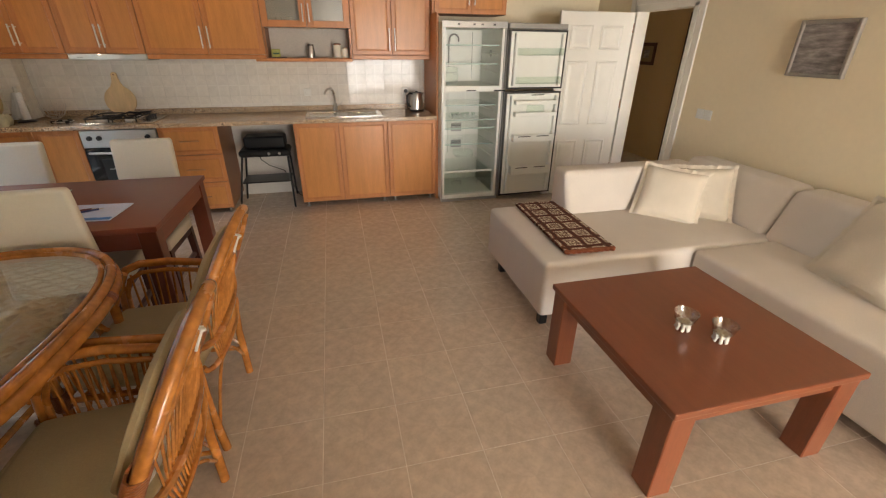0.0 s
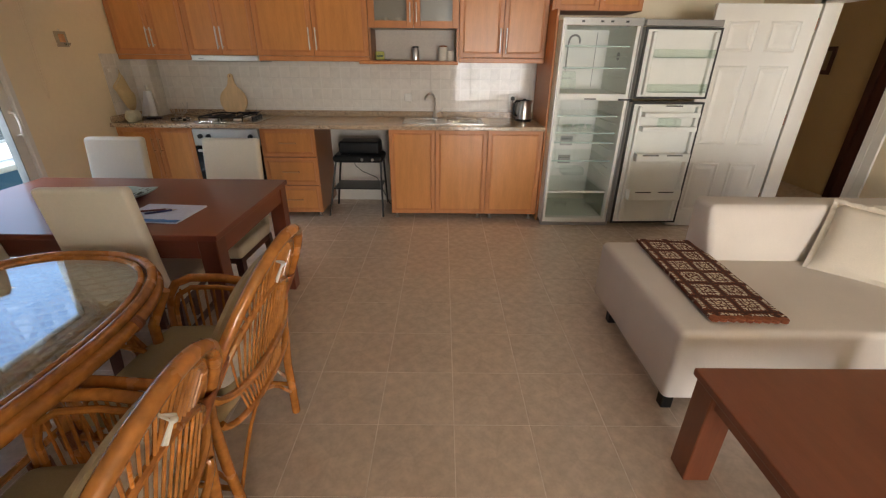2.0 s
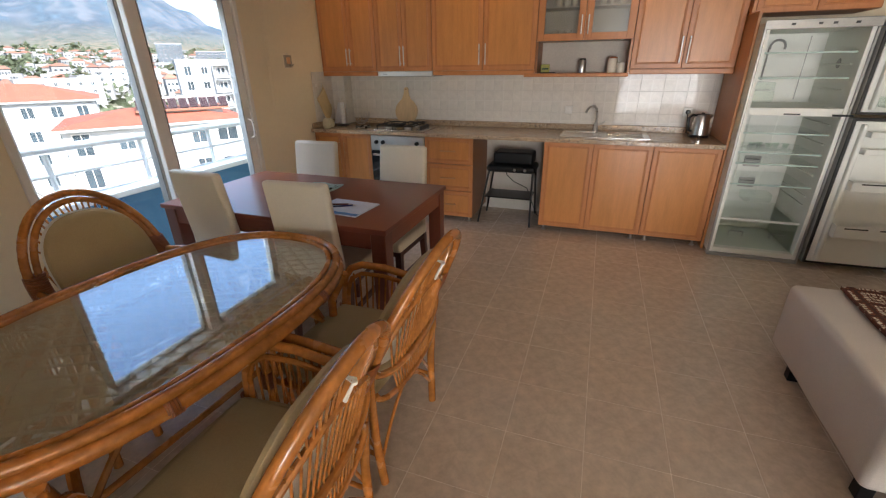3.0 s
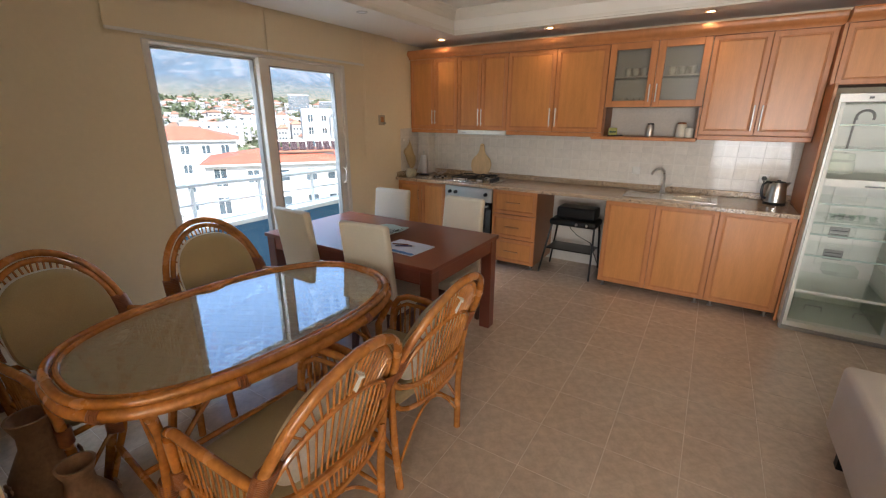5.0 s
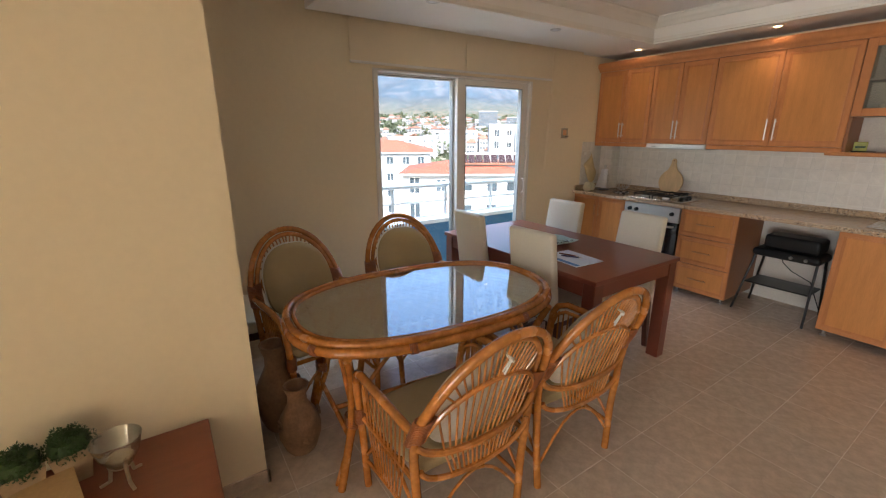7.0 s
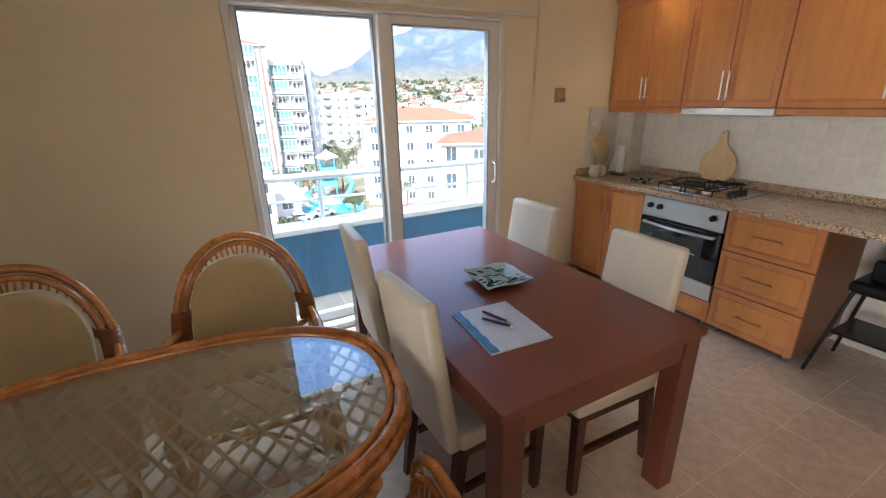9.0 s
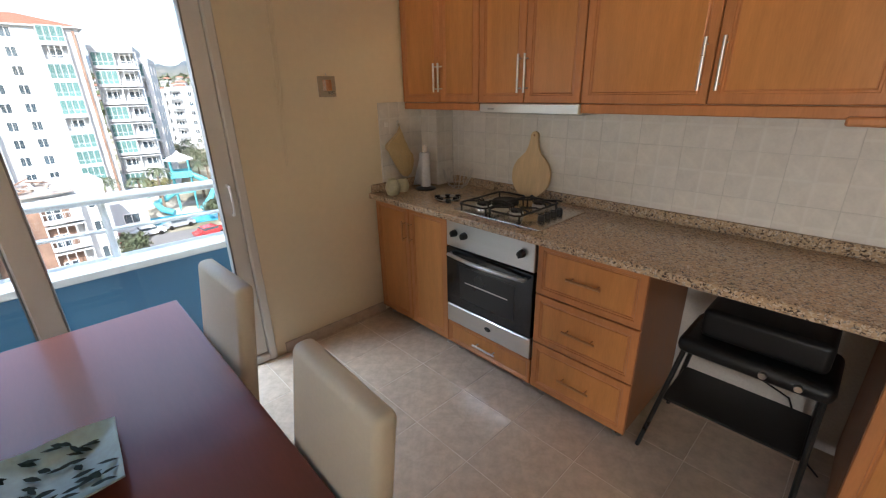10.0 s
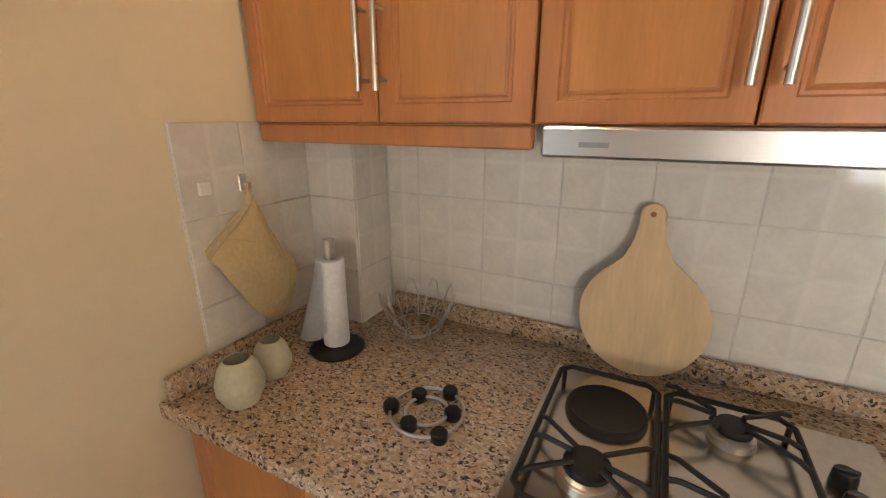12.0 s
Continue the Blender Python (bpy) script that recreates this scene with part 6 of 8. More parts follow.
# square glass dish with leaf pattern
M_DISH = material("pale_aqua_glass", (0.50, 0.66, 0.64), 0.3, var=0.2, scale=12)
M_OLIVE = material("painted_olive_leaf", (0.016, 0.034, 0.014), 0.6, spec=0.2, var=0.4, scale=30)
ds = thing("glass_dish", "square pale glass dish painted with olive leaves", "dish", pose(-1.56, 2.705, TZ, 0, 0, -3))
b = bmesh.new()
nn = 10
gr2 = {}
for s in (0, 1):
    for i in range(nn + 1):
        for j in range(nn + 1):
            u, v = i / nn * 2 - 1, j / nn * 2 - 1
            lift = 0.028 * max(abs(u), abs(v)) ** 3 + 0.004 * math.sin(u * 5) * math.sin(v * 4) * max(abs(u), abs(v)) ** 2
            gr2[s, i, j] = b.verts.new((u * 0.118, v * 0.118, 0.001 + lift + s * 0.005))
    for i in range(nn):
        for j in range(nn):
            b.faces.new((gr2[s, i, j], gr2[s, i + 1, j], gr2[s, i + 1, j + 1], gr2[s, i, j + 1]))
rim = [(i, 0) for i in range(nn)] + [(nn, j) for j in range(nn)] + [(i, nn) for i in range(nn, 0, -1)] + [(0, j) for j in range(nn, 0, -1)]
for a, c in zip(rim, rim[1:] + rim[:1]):
    b.faces.new((gr2[0, *a], gr2[0, *c], gr2[1, *c], gr2[1, *a]))
part("bowl", b, M_DISH, ds, smooth=True)
rng = random.Random(5)
for k in range(46):
    u, v = rng.uniform(-0.85, 0.85), rng.uniform(-0.85, 0.85)
    z = 0.001 + 0.028 * max(abs(u), abs(v)) ** 3 + 0.012
    b = bmesh.new()
    L, W = rng.uniform(0.013, 0.023), rng.uniform(0.005, 0.008)
    vv = [b.verts.new(p) for p in ((-L, 0, 0), (-L * 0.3, W, 0.0006), (L * 0.4, W * 0.8, 0.0006), (L, 0, 0), (L * 0.4, -W * 0.8, 0.0006), (-L * 0.3, -W, 0.0006))]
    b.faces.new(vv)
    part("painted_leaf", b, M_OLIVE, ds, at=pose(u * 0.115, v * 0.115, z, v * -14, u * -14, rng.uniform(20, 110)))

# ---------------------------------------------------------------- small kitchen things
M_MAPLE = material("pale_maple", (0.70, 0.50, 0.27), 0.5, var=0.12, scale=5, stretch=(5, 0.7, 5), grain=0.05, gscale=24)
bd = bmesh.new()
out = [(0.133 * math.cos(radians(a)), 0.133 + 0.133 * math.sin(radians(a))) for a in range(118, 423, 8)]
side_n = [(0.050, 0.266), (0.038, 0.283), (0.029, 0.303), (0.0245, 0.325), (0.0245, 0.345)]
neck = side_n + [(0.0265 * math.cos(radians(a)), 0.362 + 0.0265 * math.sin(radians(a))) for a in range(0, 181, 18)] + [(-x, y) for x, y in side_n[::-1]]
prism(bd, out + neck, -0.009, 0.009)
es = [e for e in bd.edges if abs(e.verts[0].co.z - e.verts[1].co.z) < 1e-6]
bmesh.ops.bevel(bd, geom=es, offset=0.004, segments=2, affect="EDGES", profile=0.5)
bb = thing("chopping_board", "round pale wooden board with handle leaning on the tiles", "board", pose(-1.926, 4.945, CT + 0.010, 82, 0, 0) @ pose(0, 0, 0, 0, 0, 1.6))
part("board", bd, M_MAPLE, bb, smooth=True)
b = bmesh.new()
lathe(b, [(0, -0.0005), (0.006, -0.0005), (0.006, 0.0008), (0, 0.0008)], 12, (0, 0.365, 0.0095))
part("hanging_hole", b, M_BIND, bb)

M_ALABASTER = material("alabaster_glass", (0.62, 0.60, 0.44), 0.35, var=0.15, scale=20, grain=0.06)
for x, y, r in ((-2.655, 4.475, 0.049), (-2.675, 4.575, 0.043)):
    b = bmesh.new()
    lathe(b, [(0, 0), (r * 0.7, 0), (r * 0.98, r * 0.6), (r, r * 1.0), (r * 0.8, r * 1.7), (r * 0.55, r * 2.05), (r * 0.5, r * 2.05), (r * 0.7, r * 1.7), (r * 0.6, r * 0.6), (0, r * 0.4)], 24)
    one("tealight_jar", b, M_ALABASTER, "rounded pale green alabaster jar on the worktop", "jar", pose(x, y, CT), group="alabaster jars")

kr = thing("paper_towel_roll", "white kitchen paper roll on a black stand", "kitchen roll", pose(-2.618, 4.730, CT))
b = bmesh.new()
lathe(b, [(0, 0), (0.068, 0), (0.07, 0.006), (0.06, 0.012), (0.01, 0.016), (0.007, 0.02), (0, 0.02)], 28)
part("base", b, M_BLACK, kr, "black round base", True)
b = bmesh.new()
tube(b, [(0, 0, 0.01), (0, 0, 0.285)], 0.007, 10)
lathe(b, [(0, 0.25), (0.014, 0.25), (0.014, 0.295), (0, 0.297)], 14)
part("post", b, M_CHROME, kr, "steel post", True)
b = bmesh.new()
lathe(b, [(0.012, 0.02), (0.032, 0.02), (0.033, 0.03), (0.033, 0.235), (0.032, 0.245), (0.012, 0.245)], 28)
part("paper", b, M_PAPER, kr, smooth=True)
b = bmesh.new()
strip = []
for i in range(13):
    f = i / 12
    row = []
    for j in range(15):
        ang = radians(165 + 110 * j / 14)
        flare = math.exp(-((j - 3.0) / 4.2) ** 2)
        r = 0.0345 + 0.074 * flare * f ** 1.15 + 0.002 * math.sin(j * 1.3 + f * 5)
        row.append(b.verts.new((r * math.cos(ang), r * math.sin(ang), 0.243 - (0.228 - 0.05 * (j / 14) ** 2) * f)))
    strip.append(row)
for p, q in zip(strip, strip[1:]):
    for j in range(14):
        b.faces.new((p[j], p[j + 1], q[j + 1], q[j]))
bmesh.ops.solidify(b, geom=b.faces[:], thickness=0.0012)
part("loose_sheet", b, M_PAPER, kr, smooth=True)

# steel trivet with black rubber feet
tv = thing("trivet", "round steel wire trivet with black rubber buttons", "trivet", pose(-2.285, 4.612, CT))
for r in (0.074, 0.043):
    b = bmesh.new()
    tube(b, [(r * math.cos(k * math.tau / 32), r * math.sin(k * math.tau / 32), 0.012) for k in range(32)], 0.0032, 6, True)
    part("ring", b, M_CHROME, tv, smooth=True)
for k in range(6):
    a = k * math.tau / 6 + 0.3
    b = bmesh.new()
    lathe(b, [(0, 0), (0.014, 0), (0.0165, 0.004), (0.0165, 0.019), (0.013, 0.023), (0, 0.023)], 14, ((0.074 if k % 2 else 0.052) * math.cos(a), (0.074 if k % 2 else 0.052) * math.sin(a), 0))
    part("button", b, M_RUBBER, tv, "black rubber button", True)

# wire fruit basket
wb = thing("wire_basket", "round chrome wire fruit basket in the corner", "basket", pose(-2.472, 4.892, CT) @ Matrix.Scale(1.14, 4))
for k in range(9):
    a = k * math.tau / 9
    ca, sa = math.cos(a), math.sin(a)
    cn, sn = math.cos(a + 0.45), math.sin(a + 0.45)
    b = bmesh.new()
    tube(b, [(0.03 * ca, 0.03 * sa, 0.004), (0.055 * ca, 0.055 * sa, 0.02), (0.082 * ca, 0.082 * sa, 0.07), (0.088 * math.cos(a + 0.12), 0.088 * math.sin(a + 0.12), 0.105), (0.089 * math.cos(a + 0.25), 0.089 * math.sin(a + 0.25), 0.112), (0.086 * math.cos(a + 0.38), 0.086 * math.sin(a + 0.38), 0.09), (0.06 * cn, 0.06 * sn, 0.03)], 0.0018, 5)
    part("wire_loop", b, M_CHROME, wb, smooth=True)
for r, z in ((0.03, 0.004), (0.058, 0.025)):
    b = bmesh.new()
    tube(b, [(r * math.cos(k * math.tau / 24), r * math.sin(k * math.tau / 24), z) for k in range(24)], 0.002, 5, True)
    part("wire_ring", b, M_CHROME, wb, smooth=True)

# oven mitt on a hook
M_MITT = material("quilted_mitt", (0.58, 0.44, 0.23), 0.9, rnd=0.0, var=0.12, scale=10, bump=0.6, bscale=45)
M_CUFF = material("pale_cotton_binding", (0.56, 0.45, 0.27), 0.9, var=0.1, scale=30)
hk = thing("wall_hook", "small chrome adhesive wall hook", "hook", pose(X0 + 0.012, 4.655, 1.325))
slab("plate", 0, -0.011, -0.02, 0.006, 0.011, 0.02, M_CHROME, hk, bevel=0.002)
b = bmesh.new()
tube(b, [(0.006, 0, -0.005), (0.022, 0, -0.012), (0.026, 0, 0.0)], 0.004, 8)
part("prong", b, M_CHROME, hk, smooth=True)
hk2 = thing("wall_hook", "small white adhesive wall hook", "hook", pose(X0 + 0.012, 4.56, 1.325))
slab("plate", 0, -0.015, -0.015, 0.008, 0.015, 0.015, M_PVC, hk2, bevel=0.003)
mt = thing("oven_mitt", "beige quilted oven mitt hanging from a hook", "oven mitt", pose(X0 + 0.026, 4.655, 1.30, 0, 90, 0))
b = bmesh.new()
# outline in (down, along wall)
mo = [(0.0, -0.004), (0.03, 0.012), (0.075, 0.028), (0.115, 0.050), (0.153, 0.068), (0.185, 0.098), (0.225, 0.104), (0.27, 0.096), (0.31, 0.075), (0.328, 0.045), (0.322, 0.010), (0.295, -0.020), (0.241, -0.052), (0.195, -0.078), (0.155, -0.098), (0.125, -0.122), (0.105, -0.124), (0.07, -0.075), (0.03, -0.022)]
cxm, cym = 0.17, 0.0
rings = []
for sc, z in ((1.0, 0.0), (1.03, 0.012), (0.9, 0.028), (0.55, 0.036), (0.1, 0.038)):
    rings.append([b.verts.new((cxm + (x - cxm) * sc, cym + (y - cym) * sc, z)) for x, y in mo])
for p, q in zip(rings, rings[1:]):
    for k in range(len(mo)):
        b.faces.new((p[k], p[(k + 1) % len(mo)], q[(k + 1) % len(mo)], q[k]))
b.faces.new(rings[0][::-1])
b.faces.new(rings[-1])
part("mitt", b, M_MITT, mt, smooth=True)
b = bmesh.new()
tube(b, [(0.118, -0.126, 0.014), (0.088, -0.104, 0.024), (0.055, -0.060, 0.027), (0.022, -0.018, 0.022), (0.006, -0.002, 0.012)], 0.0055, 8)
part("cuff_binding", b, M_CUFF, mt, "pale bound cuff edge", True)
for k in range(5):
    f = k / 4
    b = bmesh.new()
    tube(b, [(0.085 + 0.20 * f, -0.085 + 0.085 * f, 0.0315), (0.105 + 0.17 * f, -0.035 + 0.075 * f, 0.0365), (0.115 + 0.13 * f, 0.020 + 0.062 * f, 0.031)], 0.0016, 5)
    part("quilt_seam", b, M_CUFF, mt, smooth=True)
for k in range(3):
    f = k / 2
    b = bmesh.new()
    tube(b, [(0.060 + 0.045 * f, 0.010 - 0.085 * f, 0.031), (0.18 + 0.02 * f, 0.055 - 0.075 * f, 0.0375), (0.29 - 0.05 * f, 0.062 - 0.085 * f, 0.031)], 0.0016, 5)
    part("quilt_seam", b, M_CUFF, mt, smooth=True)
b = bmesh.new()
tube(b, [(0.0, 0.0, 0.008), (-0.015, 0.006, 0.006), (-0.028, 0.0, 0.003), (-0.015, -0.006, 0.006), (0.002, -0.002, 0.01)], 0.0025, 6)
part("loop", b, M_MITT, mt, smooth=True)

# decorative mirror tile on the west wall with a small wire candle holder
wc = thing("wall_candle_holder", "square grey metal wall candle holder with a mirror", "candle holder", pose(X0, 4.165, 1.56))
slab("plate", 0.002, -0.055, -0.055, 0.010, 0.055, 0.055, material("grey_beige_metal", (0.42, 0.35, 0.25), 0.45, metal=0.3, var=0.1), wc, bevel=0.002)
slab("mirror", 0.0102, -0.028, -0.022, 0.013, 0.028, 0.036, material("small_mirror", (0.8, 0.78, 0.74), 0.05, metal=1.0, rvar=0.02), wc, "small inset mirror")
b = bmesh.new()
lathe(b, [(0, 0), (0.018, 0), (0.021, 0.02), (0.019, 0.02), (0.016, 0.004), (0, 0.004)], 16, (0.035, 0.01, -0.045))
part("cup", b, M_BOWL, wc, "small glass cup", True)
b = bmesh.new()
tube(b, [(0.009, 0, 0.055), (0.009, 0, 0.066), (0.004, 0, 0.072), (0.001, 0, 0.066)], 0.002, 6)
part("hanger", b, M_CHROME, wc, smooth=True)

# kettle, shelf jars, sockets
kt = thing("kettle", "brushed steel electric kettle with black base and handle", "kettle", pose(0.955, 4.80, CT, 0, 0, 200))
b = bmesh.new()
lathe(b, [(0, 0), (0.078, 0), (0.08, 0.012), (0.072, 0.02), (0, 0.02)], 28)
part("base", b, M_BLACK, kt, "black base", True)
b = bmesh.new()
lathe(b, [(0, 0.021), (0.074, 0.021), (0.075, 0.03), (0.068, 0.10), (0.058, 0.17), (0.052, 0.185), (0, 0.192)], 32)
part("body", b, M_STEEL, kt, smooth=True)
b = bmesh.new()
lathe(b, [(0, 0.206), (0.012, 0.205), (0.014, 0.196), (0.048, 0.192), (0.05, 0.187), (0, 0.187)], 20)
part("lid", b, M_BLACK, kt, "black lid", True)
b = bmesh.new()
tube(b, [(0.05, 0, 0.182), (0.085, 0, 0.188), (0.112, 0, 0.165), (0.115, 0, 0.11), (0.10, 0, 0.06), (0.073, 0, 0.05)], 0.010, 10)
part("handle", b, M_BLACK, kt, "black handle", True)
b = bmesh.new()
tube(b, [(-0.05, 0, 0.165), (-0.075, 0, 0.178), (-0.085, 0, 0.185)], 0.014, 10, radii=[0.022, 0.014, 0.009])
part("spout", b, M_STEEL, kt, smooth=True)
b = bmesh.new()
tube(b, [(0.87, 5.005, 1.08), (0.872, 4.98, 1.04), (0.875, 4.97, 0.98), (0.88, 4.94, CT + 0.01), (0.90, 4.89, CT + 0.006)], 0.004, 6)
one("kettle_cable", b, M_BLACK, "black kettle cable plugged in above the worktop", "cable")
M_SOCK = material("white_socket_plastic", (0.78, 0.76, 0.71), 0.35, var=0.02)


def socket(x, z, plug):
    s = thing("wall_socket", "white round-well wall socket on the tiles", "socket", pose(x, KB - 0.012, z), "sockets above the worktop")
    slab("plate", -0.038, -0.010, -0.038, 0.038, 0.0, 0.038, M_SOCK, s, bevel=0.004)
    b = bmesh.new()
    lathe(b, [(0.024, 0.0), (0.026, 0.003), (0.022, 0.003), (0.020, 0.0005), (0, 0.0005)], 20)
    part("well", b, M_SOCK, s, smooth=True, at=pose(0, -0.0102, 0, 90))
    if plug:
        b = bmesh.new()
        lathe(b, [(0, 0.04), (0.013, 0.038), (0.02, 0.02), (0.02, 0.001), (0, 0.001)], 16)
        one("plug", b, M_BLACK, "black round mains plug", "plug", pose(x, KB - 0.0235, z, 90))
socket(-0.185, 1.085, False)
socket(0.87, 1.085, True)

M_JAR = glass("jar_glass", (0.82, 0.84, 0.80))
M_CREAM = material("cream_ceramic", (0.72, 0.66, 0.55), 0.3, var=0.05)
def shelf_jar(x, y, r, h, mat, lid, label):
    t = thing("jar", label, "jar", pose(x, y, 1.425), "jars on the open shelf")
    b = bmesh.new()
    lathe(b, [(0, 0), (r, 0), (r * 1.03, h * 0.1), (r, h * 0.8), (r * 0.8, h * 0.88), (0, h * 0.88)], 20)
    part("body", b, mat, t, smooth=True)
    if lid:
        b = bmesh.new()
        lathe(b, [(0, h * 0.882), (r * 0.85, h * 0.882), (r * 0.85, h * 0.96), (r * 0.3, h), (0, h)], 20)
        part("lid", b, lid, t, "dark lid", True)
shelf_jar(-0.095, 4.87, 0.034, 0.125, M_STEEL, M_BLACK, "steel and glass jar on the shelf")
shelf_jar(0.165, 4.87, 0.042, 0.135, M_CREAM, M_BIND, "round cream ceramic jar with a dark lid")
shelf_jar(0.235, 4.84, 0.036, 0.10, M_CREAM, None, "small cream ceramic jar")
bx = thing("tea_box", "small yellow-green tea packet on the shelf", "packet", pose(-0.43, 4.86, 1.4255, 0, 0, 14))
slab("packet", -0.04, -0.025, 0.0, 0.04, 0.025, 0.075, material("yellow_green_print", (0.42, 0.42, 0.06), 0.5, var=0.3, scale=25), bx, bevel=0.003)
slab("print_bar", -0.03, -0.0265, 0.03, 0.03, -0.0252, 0.045, M_LEAF, bx)
slab("tray", -0.465, 4.79, 1.4252, -0.325, 4.83, 1.433, M_BLACK).matrix_world = pose(0, 0, 0)
tagged(bpy.data.objects["tray"], "small flat black tray on the shelf", "tray")
# cups behind the frosted doors
for i, (x, z) in enumerate(((-0.35, 1.963), (-0.28, 1.963), (-0.21, 1.963), (0.02, 1.963), (0.10, 1.963), (0.18, 1.963), (-0.36, 1.709), (-0.25, 1.709))):
    b = bmesh.new()
    lathe(b, [(0, 0), (0.024, 0), (0.032, 0.07), (0.030, 0.07), (0.022, 0.004), (0, 0.004)], 16)
    one("cup", b, M_CREAM, "white cup inside the glazed cabinet", "cup", pose(x, 4.86, z), group="cups in the glazed cabinet")

# folding barbecue in the gap under the worktop
bq = thing("electric_barbecue", "black electric barbecue on a folding stand", "barbecue")
b = bmesh.new()
box(b, -0.885, 4.50, 0.53, -0.405, 4.80, 0.60, 0.03, 3)
part("tray", b, M_RUBBER, bq, smooth=True)
b = bmesh.new()
box(b, -0.83, 4.56, 0.60, -0.44, 4.79, 0.72, 0.025, 3)
part("hood", b, M_RUBBER, bq, smooth=True)
for x in (-0.60, -0.50):
    b = bmesh.new()
    lathe(b, [(0, 0.012), (0.012, 0.012), (0.014, 0), (0, 0)], 14)
    part("knob", b, M_CHROME, bq, "small metal knob", True, at=pose(x, 4.50, 0.565, 90))
for (xa1, ya1), (xb1, yb1) in (((-0.86, 4.54), (-0.955, 4.49)), ((-0.43, 4.54), (-0.42, 4.475)), ((-0.86, 4.76), (-0.955, 4.87)), ((-0.43, 4.76), (-0.43, 4.93))):
    b = bmesh.new()
    tube(b, [(xa1, ya1, 0.535), (xb1, yb1, 0.0)], 0.010, 8)
    part("leg", b, M_BLACK, bq, smooth=True)
slab("shelf", -0.905, 4.53, 0.262, -0.435, 4.83, 0.275, M_BLACK, bq, bevel=0.004)
b = bmesh.new()
tube(b, [(-0.75, 4.79, 0.54), (-0.73, 4.80, 0.44), (-0.66, 4.82, 0.37), (-0.52, 4.85, 0.30), (-0.45, 4.87, 0.12), (-0.40, 4.88, 0.006), (-0.36, 4.83, 0.006)], 0.004, 6)
part("cable", b, M_RUBBER, bq, smooth=True)

# ---------------------------------------------------------------- walls: picture, switches, spots
pic = thing("wall_picture", "grey seascape painting in a silver wooden frame", "picture", pose(X1 - 0.004, 2.345, 1.555, 0, 0, -90))
M_FRAME = material("silver_grey_frame", (0.36, 0.33, 0.29), 0.4, metal=0.4, var=0.12)
PW, PH = 0.37, 0.335
for q in ((-PW / 2, -0.03, -PH / 2, -PW / 2 + 0.024, 0, PH / 2), (PW / 2 - 0.024, -0.03, -PH / 2, PW / 2, 0, PH / 2), (-PW / 2 + 0.024, -0.03, PH / 2 - 0.024, PW / 2 - 0.024, 0, PH / 2), (-PW / 2 + 0.024, -0.03, -PH / 2, PW / 2 - 0.024, 0, -PH / 2 + 0.024)):
    slab("frame_bar", *q, M_FRAME, pic, bevel=0.004)
M_SEA = material("painted_sea", (0.36, 0.32, 0.30), 0.7, var=0.5, scale=7, grain=0.2, gscale=24, stretch=(1, 1, 4), dark=(0.13, 0.115, 0.11))
slab("canvas", -PW / 2 + 0.024, -0.016, -PH / 2 + 0.024, PW / 2 - 0.024, -0.010, PH / 2 - 0.024, M_SEA, pic, "streaky grey painted sea")
M_HALLMAT = material("brown_picture_mount", (0.30, 0.22, 0.13), 0.7)
hp = thing("hall_picture", "small dark framed picture on the hall wall", "picture", pose(X1 + 1.549, 6.02, 1.46, 0, 0, -90))
slab("frame_board", -0.17, -0.02, -0.15, 0.17, 0, 0.15, M_DARKWOOD, hp, bevel=0.004)
slab("print", -0.125, -0.0225, -0.105, 0.125, -0.0205, 0.105, M_HALLMAT, hp, "pale mount")
slab("print", -0.06, -0.0245, -0.055, 0.06, -0.023, 0.055, M_SEA, hp)
sw = thing("light_switch", "double white light switch beside the door", "switch", pose(X1 - 0.001, 3.14, 1.04, 0, 0, -90))
for dx in (-0.042, 0.042):
    slab("plate", dx - 0.04, -0.009, -0.04, dx + 0.04, 0, 0.04, M_SOCK, sw, bevel=0.003)
    slab("rocker", dx - 0.024, -0.013, -0.026, dx + 0.024, -0.0092, 0.026, M_SOCK, sw, bevel=0.002)

M_BULB = glow("warm_bulb", (1.0, 0.62, 0.28), 9.0)
for i, (x, y) in enumerate(((-2.28, 4.61), (-1.055, 4.60), (0.25, 4.62), (1.50, 4.64), (-2.155, 3.20), (-2.06, 1.91))):
    s = thing("ceiling_spot", "small round recessed ceiling spotlight", "spotlight", pose(x, y, ZC), "ceiling spotlights")
    b = bmesh.new()
    lathe(b, [(0.030, -0.001), (0.046, -0.001), (0.047, -0.005), (0.040, -0.008), (0.030, -0.006)], 24)
    part("ring", b, M_CHROME, s, smooth=True)
    b = bmesh.new()
    lathe(b, [(0, -0.003), (0.029, -0.003), (0.029, -0.001), (0, -0.001)], 18)
    part("bulb", b, M_BULB if i < 4 else M_PAPER, s, "warm glowing bulb" if i < 4 else "unlit white bulb", True)
    if i < 4:
        spot("spot_beam", x, y, ZC - 0.02, 1.3)
# ---------------------------------------------------------------- balcony
M_BLUEP = material("blue_balcony_paint", (0.072, 0.195, 0.33), 0.6, var=0.12, scale=3, grain=0.04, bump=0.2, bscale=120)
M_COPING = material("white_coping", (0.70, 0.69, 0.66), 0.6, var=0.08, scale=5, bump=0.1)
M_RAIL = material("white_rail_paint", (0.62, 0.64, 0.66), 0.35, var=0.05)
# tile colour darkened to offset the over-bright lamp above the balcony
M_BTILEDIM = material("balcony_tile", (0.27, 0.23, 0.175), 0.4, var=0.1, scale=6, rnd=0.05)
structure("balcony_floor", M_GROUT, [(-3.66, -0.5, -0.3, X0 - WT, 6.6, -0.034)], "pale tiled balcony floor")
